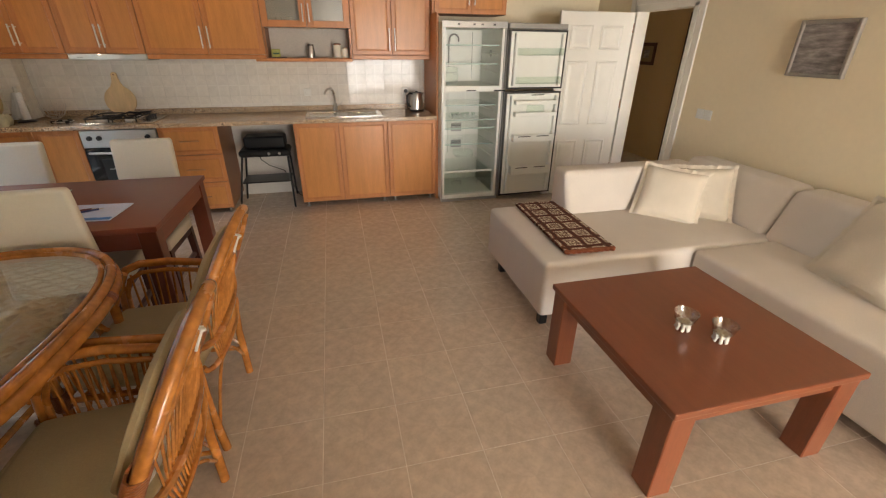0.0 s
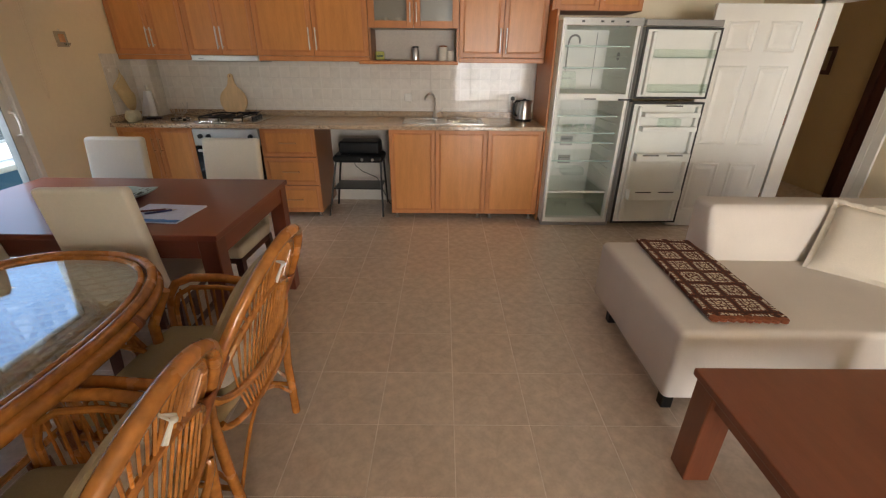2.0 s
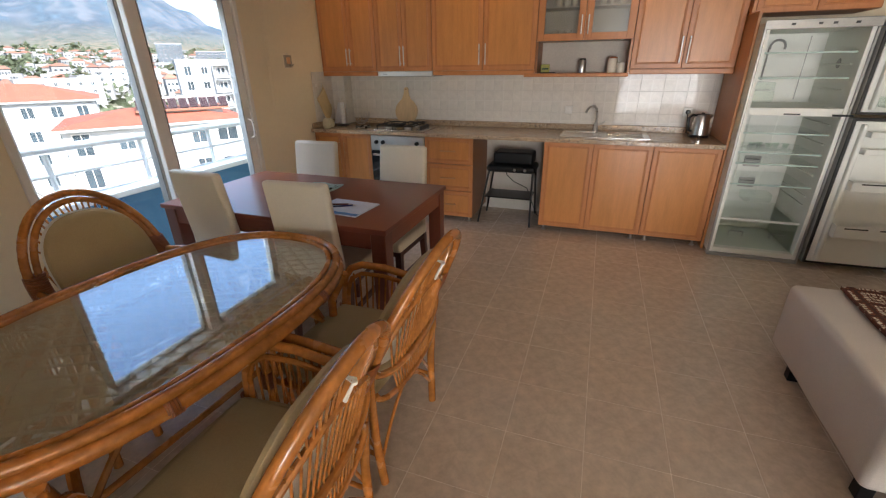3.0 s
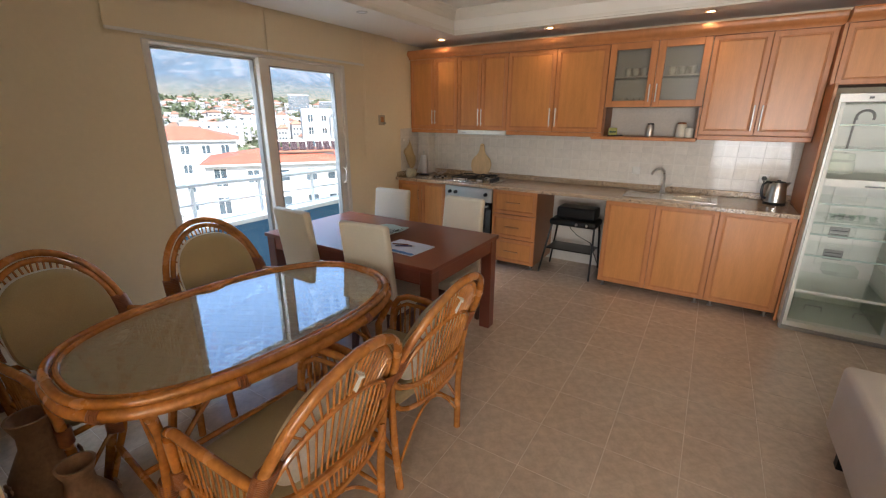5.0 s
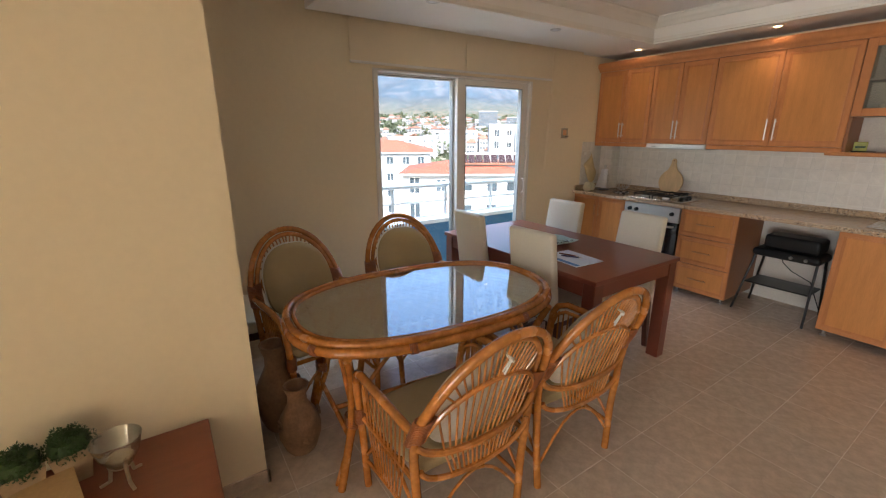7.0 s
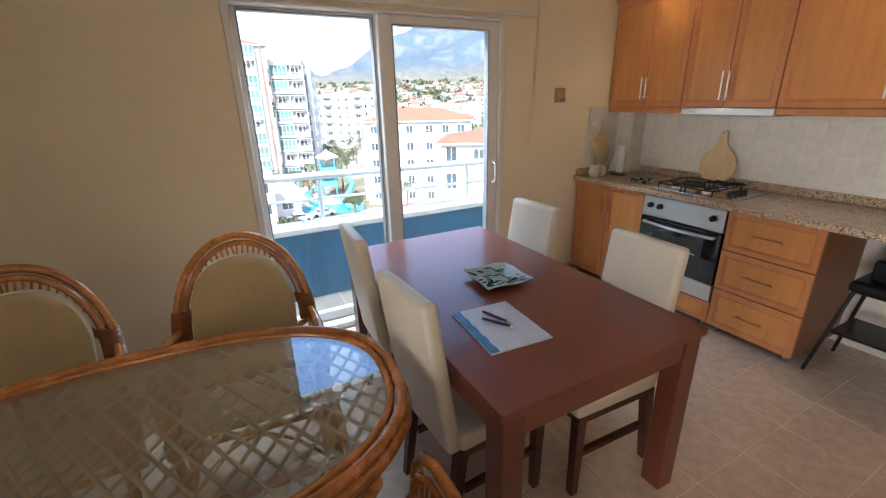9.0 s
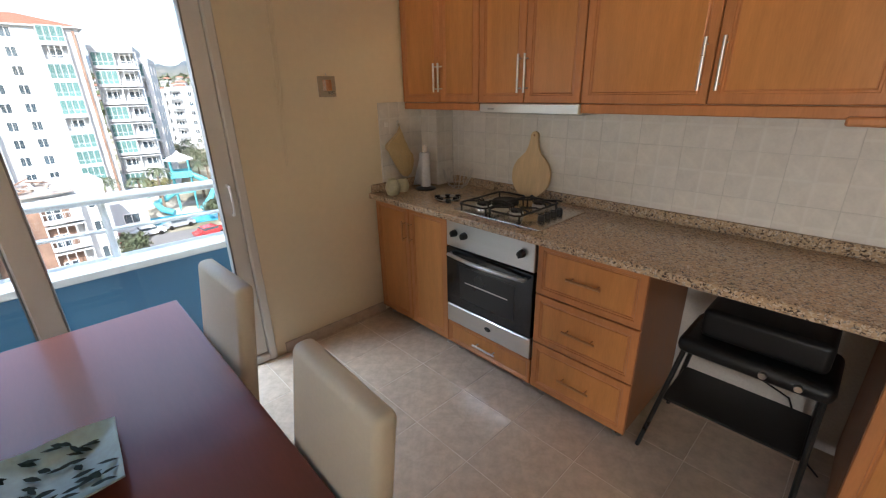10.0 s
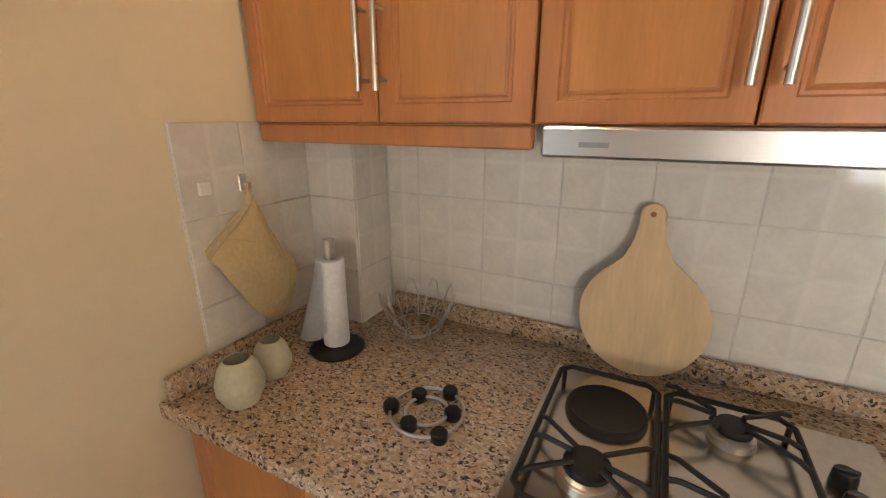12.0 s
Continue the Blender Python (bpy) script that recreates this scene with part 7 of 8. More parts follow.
structure("balcony_parapet", M_BLUEP, [(-3.65, -0.5, -0.034, -3.50, 6.6, 0.55)], "low blue painted balcony wall")
structure("balcony_coping", M_COPING, [(-3.70, -0.5, 0.552, -3.46, 6.6, 0.605)], "white stone coping on the balcony wall", 0.008)
rail = thing("balcony_railing", "white tubular metal balcony railing", "railing")
for z, r in ((0.975, 0.030), (0.785, 0.013)):
    b = bmesh.new()
    tube(b, [(-3.60, -0.5, z + 0.06), (-3.60, 6.6, z - 0.055)], r, 12)
    part("rail", b, M_RAIL, rail, smooth=True)
for k in range(10):
    y = -0.49 + 0.71 * k + 0.0
    b = bmesh.new()
    tube(b, [(-3.60, y, 0.604), (-3.60, y, 0.95)], 0.019, 10)
    lathe(b, [(0, 0), (0.045, 0), (0.045, 0.006), (0.02, 0.012), (0, 0.012)], 12, (-3.60, y, 0.605))
    part("post", b, M_RAIL, rail, smooth=True)

# ---------------------------------------------------------------- the town outside
GZ0 = -17.0
EYE0 = Vector((-1.0, 1.5, 1.55))
RIDGE_AZ = (0, 30, 40, 43.4, 47, 50, 53, 57, 64.8, 70, 74.3, 76, 78, 80, 84, 95, 110, 140, 180, 360)
RIDGE_EL = (2, 2.0, 2.2, 3.2, 4.9, 6.4, 8.2, 9.6, 8.3, 5.9, 3.6, 2.7, 2.6, 2.9, 2.8, 7.6, 8.0, 3.0, 1.0, 2)


def azimuth(x, y):
    return math.degrees(math.atan2(-x, y)) % 360


def terrain(x, y):
    r = math.hypot(x, y)
    if r < 130:
        return GZ0
    az = azimuth(x, y)
    el = float(np.interp(az, RIDGE_AZ, RIDGE_EL))
    base = -17 + 22 * max(0.0, min(1.0, (r - 130) / 470)) ** 1.2 + 30 * max(0.0, min(1.0, (r - 550) / 550))
    top = 2600 * math.tan(radians(el))
    k = max(0.0, min(1.0, (r - 950) / 1650))
    k = k * k * (3 - 2 * k)
    rough = noise.fractal(Vector((x * 0.0016, y * 0.0016, 0.3)), 1.0, 2.0, 6) * 110 * k * (1 - 0.72 * k) - abs(noise.fractal(Vector((x * 0.0042, y * 0.0042, 7.3)), 0.9, 2.0, 5)) * 95 * k * (1 - 0.75 * k) + noise.fractal(Vector((x * 0.006, y * 0.006, 4.0)), 0.9, 2.0, 4) * 26 * min(1, max(0, (r - 700) / 900))
    if r > 2600:
        top *= max(0.0, 1 - (r - 2600) / 1500)
    return base * (1 - k) + top * k + rough


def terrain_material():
    # distance haze is put into these blue-grey hill colours
    m = material("hazy_hill_ground", (0.062, 0.092, 0.122), 0.95, var=0.3, scale=0.02, grain=0.25, gscale=0.09, dark=(0.036, 0.056, 0.078))
    n, ln = m.node_tree.nodes, m.node_tree.links.new
    p = n["Principled BSDF"]
    geo = n.new("ShaderNodeNewGeometry")
    sp = n.new("ShaderNodeSeparateXYZ")
    ln(geo.outputs["Normal"], sp.inputs["Vector"])
    nz = n.new("ShaderNodeTexNoise")
    nz.inputs["Scale"].default_value, nz.inputs["Detail"].default_value = 0.02, 8
    ln(geo.outputs["Position"], nz.inputs["Vector"])
    ad = n.new("ShaderNodeMath")
    ad.operation = "ADD"
    ln(sp.outputs["Z"], ad.inputs[0])
    ln(nz.outputs["Fac"], ad.inputs[1])
    mr = n.new("ShaderNodeMapRange")
    mr.inputs["From Min"].default_value, mr.inputs["From Max"].default_value = 1.28, 1.42
    mr.inputs["To Min"].default_value, mr.inputs["To Max"].default_value = 1.0, 0.0
    ln(ad.outputs["Value"], mr.inputs["Value"])
    mx = n.new("ShaderNodeMix")
    mx.data_type = "RGBA"
    old = p.inputs["Base Color"].links[0].from_socket
    ln(mr.outputs["Result"], mx.inputs["Factor"])
    ln(old, mx.inputs["A"])
    mx.inputs["B"].default_value = (0.115, 0.132, 0.155, 1)   # bare limestone, tinted with the blue of distance haze
    # the flat town ground is paler: paving, dust and dry gardens
    sp2 = n.new("ShaderNodeSeparateXYZ")
    ln(geo.outputs["Position"], sp2.inputs["Vector"])
    m2 = n.new("ShaderNodeMapRange")
    m2.inputs["From Min"].default_value, m2.inputs["From Max"].default_value = -16.5, -5.0
    m2.inputs["To Min"].default_value, m2.inputs["To Max"].default_value = 1.0, 0.0
    ln(sp2.outputs["Z"], m2.inputs["Value"])
    n4 = n.new("ShaderNodeTexNoise")
    n4.inputs["Scale"].default_value, n4.inputs["Detail"].default_value = 0.09, 5
    ln(geo.outputs["Position"], n4.inputs["Vector"])
    ra = n.new("ShaderNodeValToRGB")
    ra.color_ramp.elements[0].position, ra.color_ramp.elements[0].color = 0.42, (0.15, 0.14, 0.085, 1)
    ra.color_ramp.elements[1].position, ra.color_ramp.elements[1].color = 0.56, (0.42, 0.38, 0.30, 1)
    ln(n4.outputs["Fac"], ra.inputs["Fac"])
    mx2 = n.new("ShaderNodeMix")
    mx2.data_type = "RGBA"
    ln(m2.outputs["Result"], mx2.inputs["Factor"])
    # olive scrub and bare earth on the lower slopes; haze blue takes over higher
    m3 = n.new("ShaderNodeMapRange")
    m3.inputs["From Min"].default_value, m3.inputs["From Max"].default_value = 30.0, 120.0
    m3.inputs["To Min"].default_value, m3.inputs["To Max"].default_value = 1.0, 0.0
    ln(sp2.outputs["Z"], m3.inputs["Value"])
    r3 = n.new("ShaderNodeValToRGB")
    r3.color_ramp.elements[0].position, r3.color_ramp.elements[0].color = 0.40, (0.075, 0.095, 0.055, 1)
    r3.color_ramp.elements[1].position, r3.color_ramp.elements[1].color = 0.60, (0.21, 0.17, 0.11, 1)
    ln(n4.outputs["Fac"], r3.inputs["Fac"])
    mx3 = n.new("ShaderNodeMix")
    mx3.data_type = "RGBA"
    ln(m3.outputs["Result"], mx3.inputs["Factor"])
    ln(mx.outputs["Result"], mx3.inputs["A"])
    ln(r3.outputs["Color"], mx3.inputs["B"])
    ln(mx3.outputs["Result"], mx2.inputs["A"])
    ln(ra.outputs["Color"], mx2.inputs["B"])
    ln(mx2.outputs["Result"], p.inputs["Base Color"])
    return m


vs, fs = [], []
radii = [0, 12, 40, 90, 130] + [130 + 30 * i for i in range(1, 28)] + [940 + 45 * i for i in range(1, 45)] + [3000, 3300, 3800, 4600]
NA = 300
for r in radii:
    for k in range(NA):
        # finer towards the side that the windows show
        a = 360 * k / NA
        a = a if a < 180 else a
        if k < 220:
            a = 25 + 95 * k / 220
        else:
            a = 120 + 265 * (k - 220) / 80
        x, y = -r * math.sin(radians(a)), r * math.cos(radians(a))
        vs.append((x, y, terrain(x, y) if r > 0 else GZ0))
for i in range(len(radii) - 1):
    for k in range(NA):
        fs.append((i * NA + k, i * NA + (k + 1) % NA, (i + 1) * NA + (k + 1) % NA, (i + 1) * NA + k))
me = bpy.data.meshes.new("ground")
me.from_pydata(vs, [], fs)
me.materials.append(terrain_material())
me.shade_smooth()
tagged(new("ground", me), "pale town ground rising to wooded rocky mountains with haze in their colour", "", "", "structure")

M_WHITEW = material("white_render", (0.45, 0.46, 0.465), 0.8, var=0.05, scale=0.4, grain=0.02, gscale=3)
M_PALEBLUE = material("pale_blue_render", (0.50, 0.62, 0.76), 0.8, var=0.05, scale=0.4)
M_PEACH = material("peach_render", (0.72, 0.46, 0.33), 0.8, var=0.05, scale=0.4)
M_GREYW = material("grey_render", (0.36, 0.38, 0.40), 0.8, var=0.06, scale=0.4)
M_BROWN = material("bare_brown_block", (0.20, 0.125, 0.09), 0.9, var=0.3, scale=0.6, grain=0.15, gscale=3)
M_ROOF = material("orange_roof_tiles", (0.34, 0.105, 0.06), 0.8, var=0.18, scale=0.7, grain=0.12, gscale=7)
M_ROOFDARK = material("weathered_roof_tiles", (0.30, 0.12, 0.07), 0.85, var=0.2, scale=0.7, grain=0.12, gscale=7)
M_WGLASS = material("dark_window_glass", (0.05, 0.07, 0.085), 0.08, var=0.3, scale=0.8, rnd=0.3)
M_GREENG = material("green_balcony_glass", (0.075, 0.155, 0.145), 0.3, var=0.35, scale=0.5, rnd=0.25)
# darker walls and less saturated roofs than the near houses have
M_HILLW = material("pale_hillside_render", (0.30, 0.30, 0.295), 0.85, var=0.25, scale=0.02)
M_HILLROOF = material("dull_hillside_tiles", (0.25, 0.125, 0.085), 0.85, var=0.25, scale=0.02)
M_HOTEL = material("dark_hotel_glazing", (0.085, 0.105, 0.125), 0.5, var=0.2, scale=0.2)
M_SOLAR = material("solar_panel", (0.055, 0.035, 0.035), 0.2, var=0.3)


def shared(name, build, mat):
    b = bmesh.new()
    build(b)
    bmesh.ops.recalc_face_normals(b, faces=b.faces)
    me = bpy.data.meshes.new(name)
    b.to_mesh(me)
    b.free()
    me.materials.append(mat)
    return me


def window_meshes(w, h):
    def fr_(b):
        for q in ((-w / 2, -0.06, -h / 2, -w / 2 + 0.07, 0.05, h / 2), (w / 2 - 0.07, -0.06, -h / 2, w / 2, 0.05, h / 2), (-w / 2, -0.06, h / 2 - 0.07, w / 2, 0.05, h / 2), (-w / 2, -0.1, -h / 2 - 0.05, w / 2, 0.05, -h / 2 + 0.05), (-0.03, -0.05, -h / 2, 0.03, 0.05, h / 2)):
            box(b, *q)
    return shared("window", fr_, M_PVC), shared("pane", lambda b: box(b, -w / 2 + 0.05, -0.012, -h / 2 + 0.04, w / 2 - 0.05, 0.05, h / 2 - 0.04), M_WGLASS)


W_SMALL, W_WIDE, W_TALL = window_meshes(1.3, 1.45), window_meshes(1.9, 1.35), window_meshes(1.3, 1.9)
BALC = shared("balcony", lambda b: (box(b, -1.6, -1.2, 0, 1.6, 0, 0.15), box(b, -1.6, -1.2, 0.15, 1.6, -1.1, 0.45), box(b, -1.6, -1.2, 2.5, 1.6, 0, 2.62), box(b, -1.6, -1.2, 0.15, -1.5, 0, 2.5), box(b, 1.5, -1.2, 0.15, 1.6, 0, 2.5), *[box(b, -0.79 + i * 0.74, -1.21, 0.45, -0.71 + i * 0.74, -1.12, 2.5) for i in range(3)], box(b, -1.5, -1.205, 1.05, 1.5, -1.125, 1.11)), M_WHITEW)
BALCGL = shared("balcony_glass", lambda b: [box(b, -1.48 + i * 0.74, -1.18, 0.46, -0.77 + i * 0.74, -1.12, 2.48) for i in range(4)], M_GREENG)
BALCOPEN = shared("balcony_rail", lambda b: [box(b, -1.6, -1.17, 1.0, 1.6, -1.13, 1.06)] + [box(b, -1.58 + i * 0.35, -1.165, 0.45, -1.55 + i * 0.35, -1.135, 1.0) for i in range(10)], M_GREYW)


def house(name, label, az, dist, w, d, top, floors, fh, layout, roof="flat", turn=0.0, wall=None, rise=1.8, side=True, base=None):
    """An apartment block: walls, roof, windows and balconies floor by floor. layout: (x, kind) columns on the front."""
    pos = EYE0 + Vector((-math.sin(radians(az)), math.cos(radians(az)), 0)) * dist
    t = thing(name, label, "building", pose(pos.x, pos.y, 0, 0, 0, az + turn))
    zb = base if base is not None else terrain(pos.x, pos.y) - 0.5
    b = bmesh.new()
    box(b, -w / 2, 0, zb, w / 2, d, top)
    part("wall", b, wall or M_WHITEW, t)
    if roof == "hip":
        b = bmesh.new()
        o = 0.6
        lo = [b.verts.new(p) for p in ((-w / 2 - o, -o, top + 0.02), (w / 2 + o, -o, top + 0.02), (w / 2 + o, d + o, top + 0.02), (-w / 2 - o, d + o, top + 0.02))]
        inset = min(w, d) * 0.42
        hi = [b.verts.new(p) for p in ((-w / 2 + inset, d * 0.45, top + rise), (w / 2 - inset, d * 0.45, top + rise), (w / 2 - inset, d * 0.55, top + rise), (-w / 2 + inset, d * 0.55, top + rise))]
        b.faces.new(lo[::-1])
        b.faces.new(hi)
        for i in range(4):
            b.faces.new((lo[i], lo[(i + 1) % 4], hi[(i + 1) % 4], hi[i]))
        part("roof", b, M_ROOF, t, "orange tiled hip roof")
        slab("eave", -w / 2 - 0.6, -0.6, top - 0.18, w / 2 + 0.6, d + 0.6, top + 0.015, M_WHITEW, t)
    else:
        b = bmesh.new()
        for q in ((-w / 2 - 0.1, -0.1, top, w / 2 + 0.1, 0.15, top + 0.8), (-w / 2 - 0.1, d - 0.15, top, w / 2 + 0.1, d + 0.1, top + 0.8), (-w / 2 - 0.1, 0.15, top, -w / 2 + 0.15, d - 0.15, top + 0.8), (w / 2 - 0.15, 0.15, top, w / 2 + 0.1, d - 0.15, top + 0.8)):
            box(b, *q)
        part("roof_parapet", b, M_WHITEW, t)
    for f in range(floors):
        z = top - (f + 1) * fh
        if z < zb - 1:
            break
        slab("storey_band", -w / 2 - 0.05, -0.05, z - 0.12, w / 2 + 0.05, 0.03, z + 0.06, M_WHITEW if wall is None else wall, t)
        for x, kind in layout:
            if kind in ("s", "w", "t"):
                fr_, pa = {"s": W_SMALL, "w": W_WIDE, "t": W_TALL}[kind]
                wi = piece("window", fr_, t, pose(x, -0.02, z + 1.55))
                piece("pane", pa, wi, pose(0, 0, 0))
            elif kind in ("g", "o"):
                if kind == "g" and (f * 7 + int(x * 3)) % 4 == 3:
                    kind = "o"
                ba = piece("balcony", BALC, t, pose(x, 0, z))
                piece("balcony_glass" if kind == "g" else "balcony_rail", BALCGL if kind == "g" else BALCOPEN, ba, pose(0, 0, 0))
                wi = piece("window", W_WIDE[0], t, pose(x, -0.02, z + 1.45))
                piece("pane", W_WIDE[1], wi, pose(0, 0, 0))
        if side:
            for y in (d * 0.3, d * 0.7):
                for sx, rz in ((-1, -90), (1, 90)):
                    wi = piece("window", W_SMALL[0], t, pose(sx * (w / 2 + 0.02), y, z + 1.55, 0, 0, rz))
                    piece("pane", W_SMALL[1], wi, pose(0, 0, 0))
    return t


tower = house("apartment_tower", "tall white apartment block with green balcony glass", 89.3, 92, 20.5, 16, 11.8, 11, 2.62, ((-7.85, "g"), (-4.65, "g"), (-0.95, "s"), (1.8, "s"), (6.75, "g")), "hip", rise=2.4)
slab("corner_strip", -10.3, -1.25, GZ0, -9.5, -0.02, 11.2, M_GREYW, tower)
slab("blue_strip", 2.95, -0.09, GZ0, 4.95, -0.02, 11.2, M_PALEBLUE, tower)
slab("bay_strip", 9.35, -0.6, GZ0, 9.65, -0.02, 11.2, M_BROWN, tower)
house("apartment_block", "slim white apartment wing with balconies", 80.9, 97, 6.2, 14, 9.0, 9, 2.9, ((-1.2, "g"), (2.0, "o")), turn=-6)
house("apartment_block", "slim white stepped apartment wing with balconies", 79.2, 104, 4.2, 12, 7.6, 9, 2.9, ((-0.2, "g"),), turn=-6)
hb = house("apartment_house", "white five-storey house with an orange hip roof", 65.2, 76, 19, 15, -2.0, 5, 2.95, ((-7.6, "s"), (-4.4, "s"), (-1.2, "s"), (2.3, "s"), (5.2, "s"), (7.9, "s")), "hip", -8, rise=2.0)
for f in range(5):
    z = -2.0 - (f + 1) * 2.95
    for y in (4.0, 9.5):
        ba = piece("balcony", BALC, hb, pose(-9.5, y, z, 0, 0, -90))
        piece("balcony_rail", BALCOPEN, ba, pose(0, 0, 0))
hc = house("apartment_house", "white and peach house with solar heaters on its roof", 53.0, 47, 14.5, 12, -3.1, 5, 2.9, ((-6.0, "t"), (-2.9, "s"), (-0.2, "w"), (3.0, "s"), (5.6, "w")), "hip", 2, rise=1.1)
for x0, x1 in ((-4.4, -1.6), (0.9, 2.0)):
    slab("peach_panel", x0, -0.035, -17, x1, -0.004, -5.6, M_PEACH, hc, "peach painted wall strip")
slab("stair_head", -1.0, 3.0, -3.0, 6.0, 8.0, -2.25, M_WHITEW, hc)
slab("stair_roof", -1.6, 2.4, -2.24, 6.6, 8.6, -2.08, M_ROOFDARK, hc, "dark tiled stair roof")
for k in range(9):
    sx = -1.1 + k * 0.92
    sh_ = thing("solar_heater", "rooftop solar water heater with a steel tank", "solar heater", hc.matrix_world @ pose(sx, 3.4 + (k % 2) * 0.5, -2.08), "solar heaters on the roof")
    slab("panel", -0.36, -0.75, 0.0, 0.36, 0.75, 0.06, M_SOLAR, sh_).matrix_local = pose(0, 0, 0.48, 36)
    b = bmesh.new()
    tube(b, [(-0.40, 0.66, 0.98), (0.40, 0.66, 0.98)], 0.16, 14)
    part("tank", b, M_CHROME, sh_, "steel tank", True)
    for lx in (-0.33, 0.33):
        b = bmesh.new()
        tube(b, [(lx, 0.66, 0.9), (lx, 0.66, 0.0)], 0.025, 6)
        tube(b, [(lx, 0.66, 0.9), (lx, -0.6, 0.02)], 0.025, 6)
        part("strut", b, M_RAIL, sh_)
house("apartment_block", "white apartment block with stacked open balconies", 46.0, 108, 15, 12, 2.6, 7, 2.9, ((-5.6, "t"), (-2.5, "s"), (0.6, "o"), (4.8, "o")), turn=6)
house("apartment_block", "white apartment block with dark windows", 74.6, 170, 16, 12, 3.4, 6, 3.0, ((-5.5, "o"), (-1.5, "s"), (1.5, "s"), (5.5, "o")))
house("apartment_block", "white apartment block among trees", 70.4, 178, 14, 12, 3.8, 6, 3.0, ((-4.5, "s"), (-1.5, "s"), (1.5, "s"), (4.5, "s")))
house("apartment_block", "low white apartment block behind the garden", 77.4, 186, 9, 12, 3.0, 6, 3.0, ((-2.5, "s"), (1.0, "o")))
house("apartment_block", "far white terrace of flats", 60.0, 240, 26, 12, -2.0, 4, 3.0, ((-10, "s"), (-6, "s"), (-2, "s"), (2, "s"), (6, "s"), (10, "s")))
house("apartment_block", "far white flats below the hill", 54.5, 290, 30, 12, 1.5, 5, 3.0, ((-12, "o"), (-7, "s"), (-2, "s"), (3, "o"), (8, "s"), (12, "s")))
house("hotel_block", "dark glazed hotel on the hillside", 50.2, 520, 22, 14, 24, 5, 3.4, ((-8, "w"), (-4, "w"), (0, "w"), (4, "w"), (8, "w")), wall=M_HOTEL)
house("hotel_block", "long dark glazed hotel on the hillside", 46.2, 540, 30, 14, 18, 4, 3.4, ((-12, "w"), (-8, "w"), (-4, "w"), (0, "w"), (4, "w"), (8, "w"), (12, "w")), wall=M_HOTEL)
hr = house("old_house", "half-ruined brown block house with a rusty roof", 90.2, 57, 5.6, 7, -8.3, 3, 3.0, ((-1.4, "s"), (1.5, "t")), wall=M_BROWN, turn=14, side=False)
slab("lean_roof", -3.3, -1.0, -7.48, 3.4, 7.6, -7.3, material("weathered_tin", (0.30, 0.26, 0.235), 0.7, var=0.4, scale=1.2, grain=0.2, gscale=6), hr, "sagging rusty roof sheet")
rr_ = random.Random(21)
M_PLANK = material("grey_old_timber", (0.32, 0.27, 0.22), 0.9, var=0.3, scale=2)
for k in range(22):
    b = bmesh.new()
    L = rr_.uniform(0.5, 2.2)
    box(b, -L / 2, -0.12, -0.06, L / 2, 0.12, 0.06)
    part("loose_timber", b, M_PLANK if k % 3 else M_BROWN, hr, at=pose(rr_.uniform(-2.6, 2.8), rr_.uniform(-0.6, 6.5), -7.15 + rr_.uniform(0, 0.35), rr_.uniform(-20, 20), rr_.uniform(-25, 25), rr_.uniform(0, 180)))
house("white_house", "small white house beside the ruined one", 86.9, 58, 5.5, 6, -7.6, 3, 2.9, ((-1.4, "o"), (1.6, "s")), turn=8)
house("shop_row", "low white shop row beside the street", 86.0, 70, 12, 6, -12.4, 1, 3.4, ((-4, "w"), (0, "w"), (4, "w")), turn=6)

# hillside town: countless small houses
rng = random.Random(11)
vs, fs, rvs, rfs = [], [], [], []
for i in range(1150):
    az = rng.uniform(38, 100)
    r = 230 + 640 * rng.random() ** 0.8
    if 43 < az < 51 and r > 480 and r < 560:
        continue
    x, y = -r * math.sin(radians(az)), r * math.cos(radians(az))
    z = terrain(x, y)
    w, d, h = rng.uniform(4, 9) * (1 + r / 1800), rng.uniform(4, 8), rng.choice((3, 4, 5, 6, 7, 9))
    a = radians(az + rng.uniform(-30, 30))
    ca, sa = math.cos(a), math.sin(a)

    def at(px, py, pz):
        return (x + px * ca - py * sa, y + px * sa + py * ca, z + pz)
    k = len(vs)
    vs += [at(-w / 2, -d / 2, -3), at(w / 2, -d / 2, -3), at(w / 2, d / 2, -3), at(-w / 2, d / 2, -3), at(-w / 2, -d / 2, h), at(w / 2, -d / 2, h), at(w / 2, d / 2, h), at(-w / 2, d / 2, h)]
    fs += [(k, k + 1, k + 5, k + 4), (k + 1, k + 2, k + 6, k + 5), (k + 2, k + 3, k + 7, k + 6), (k + 3, k, k + 4, k + 7), (k + 4, k + 5, k + 6, k + 7)]
    if rng.random() < 0.33:
        k = len(rvs)
        o = 0.7
        rvs += [at(-w / 2 - o, -d / 2 - o, h), at(w / 2 + o, -d / 2 - o, h), at(w / 2 + o, d / 2 + o, h), at(-w / 2 - o, d / 2 + o, h), at(-w * 0.15, 0, h + 2.2), at(w * 0.15, 0, h + 2.2)]
        rfs += [(k, k + 1, k + 5, k + 4), (k + 2, k + 3, k + 4, k + 5), (k + 1, k + 2, k + 5), (k + 3, k, k + 4)]
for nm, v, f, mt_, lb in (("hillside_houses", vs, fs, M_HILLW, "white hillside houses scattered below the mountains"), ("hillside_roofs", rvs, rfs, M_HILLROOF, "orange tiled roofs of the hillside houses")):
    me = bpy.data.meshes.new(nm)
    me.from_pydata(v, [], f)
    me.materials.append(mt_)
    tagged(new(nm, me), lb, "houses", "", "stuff")
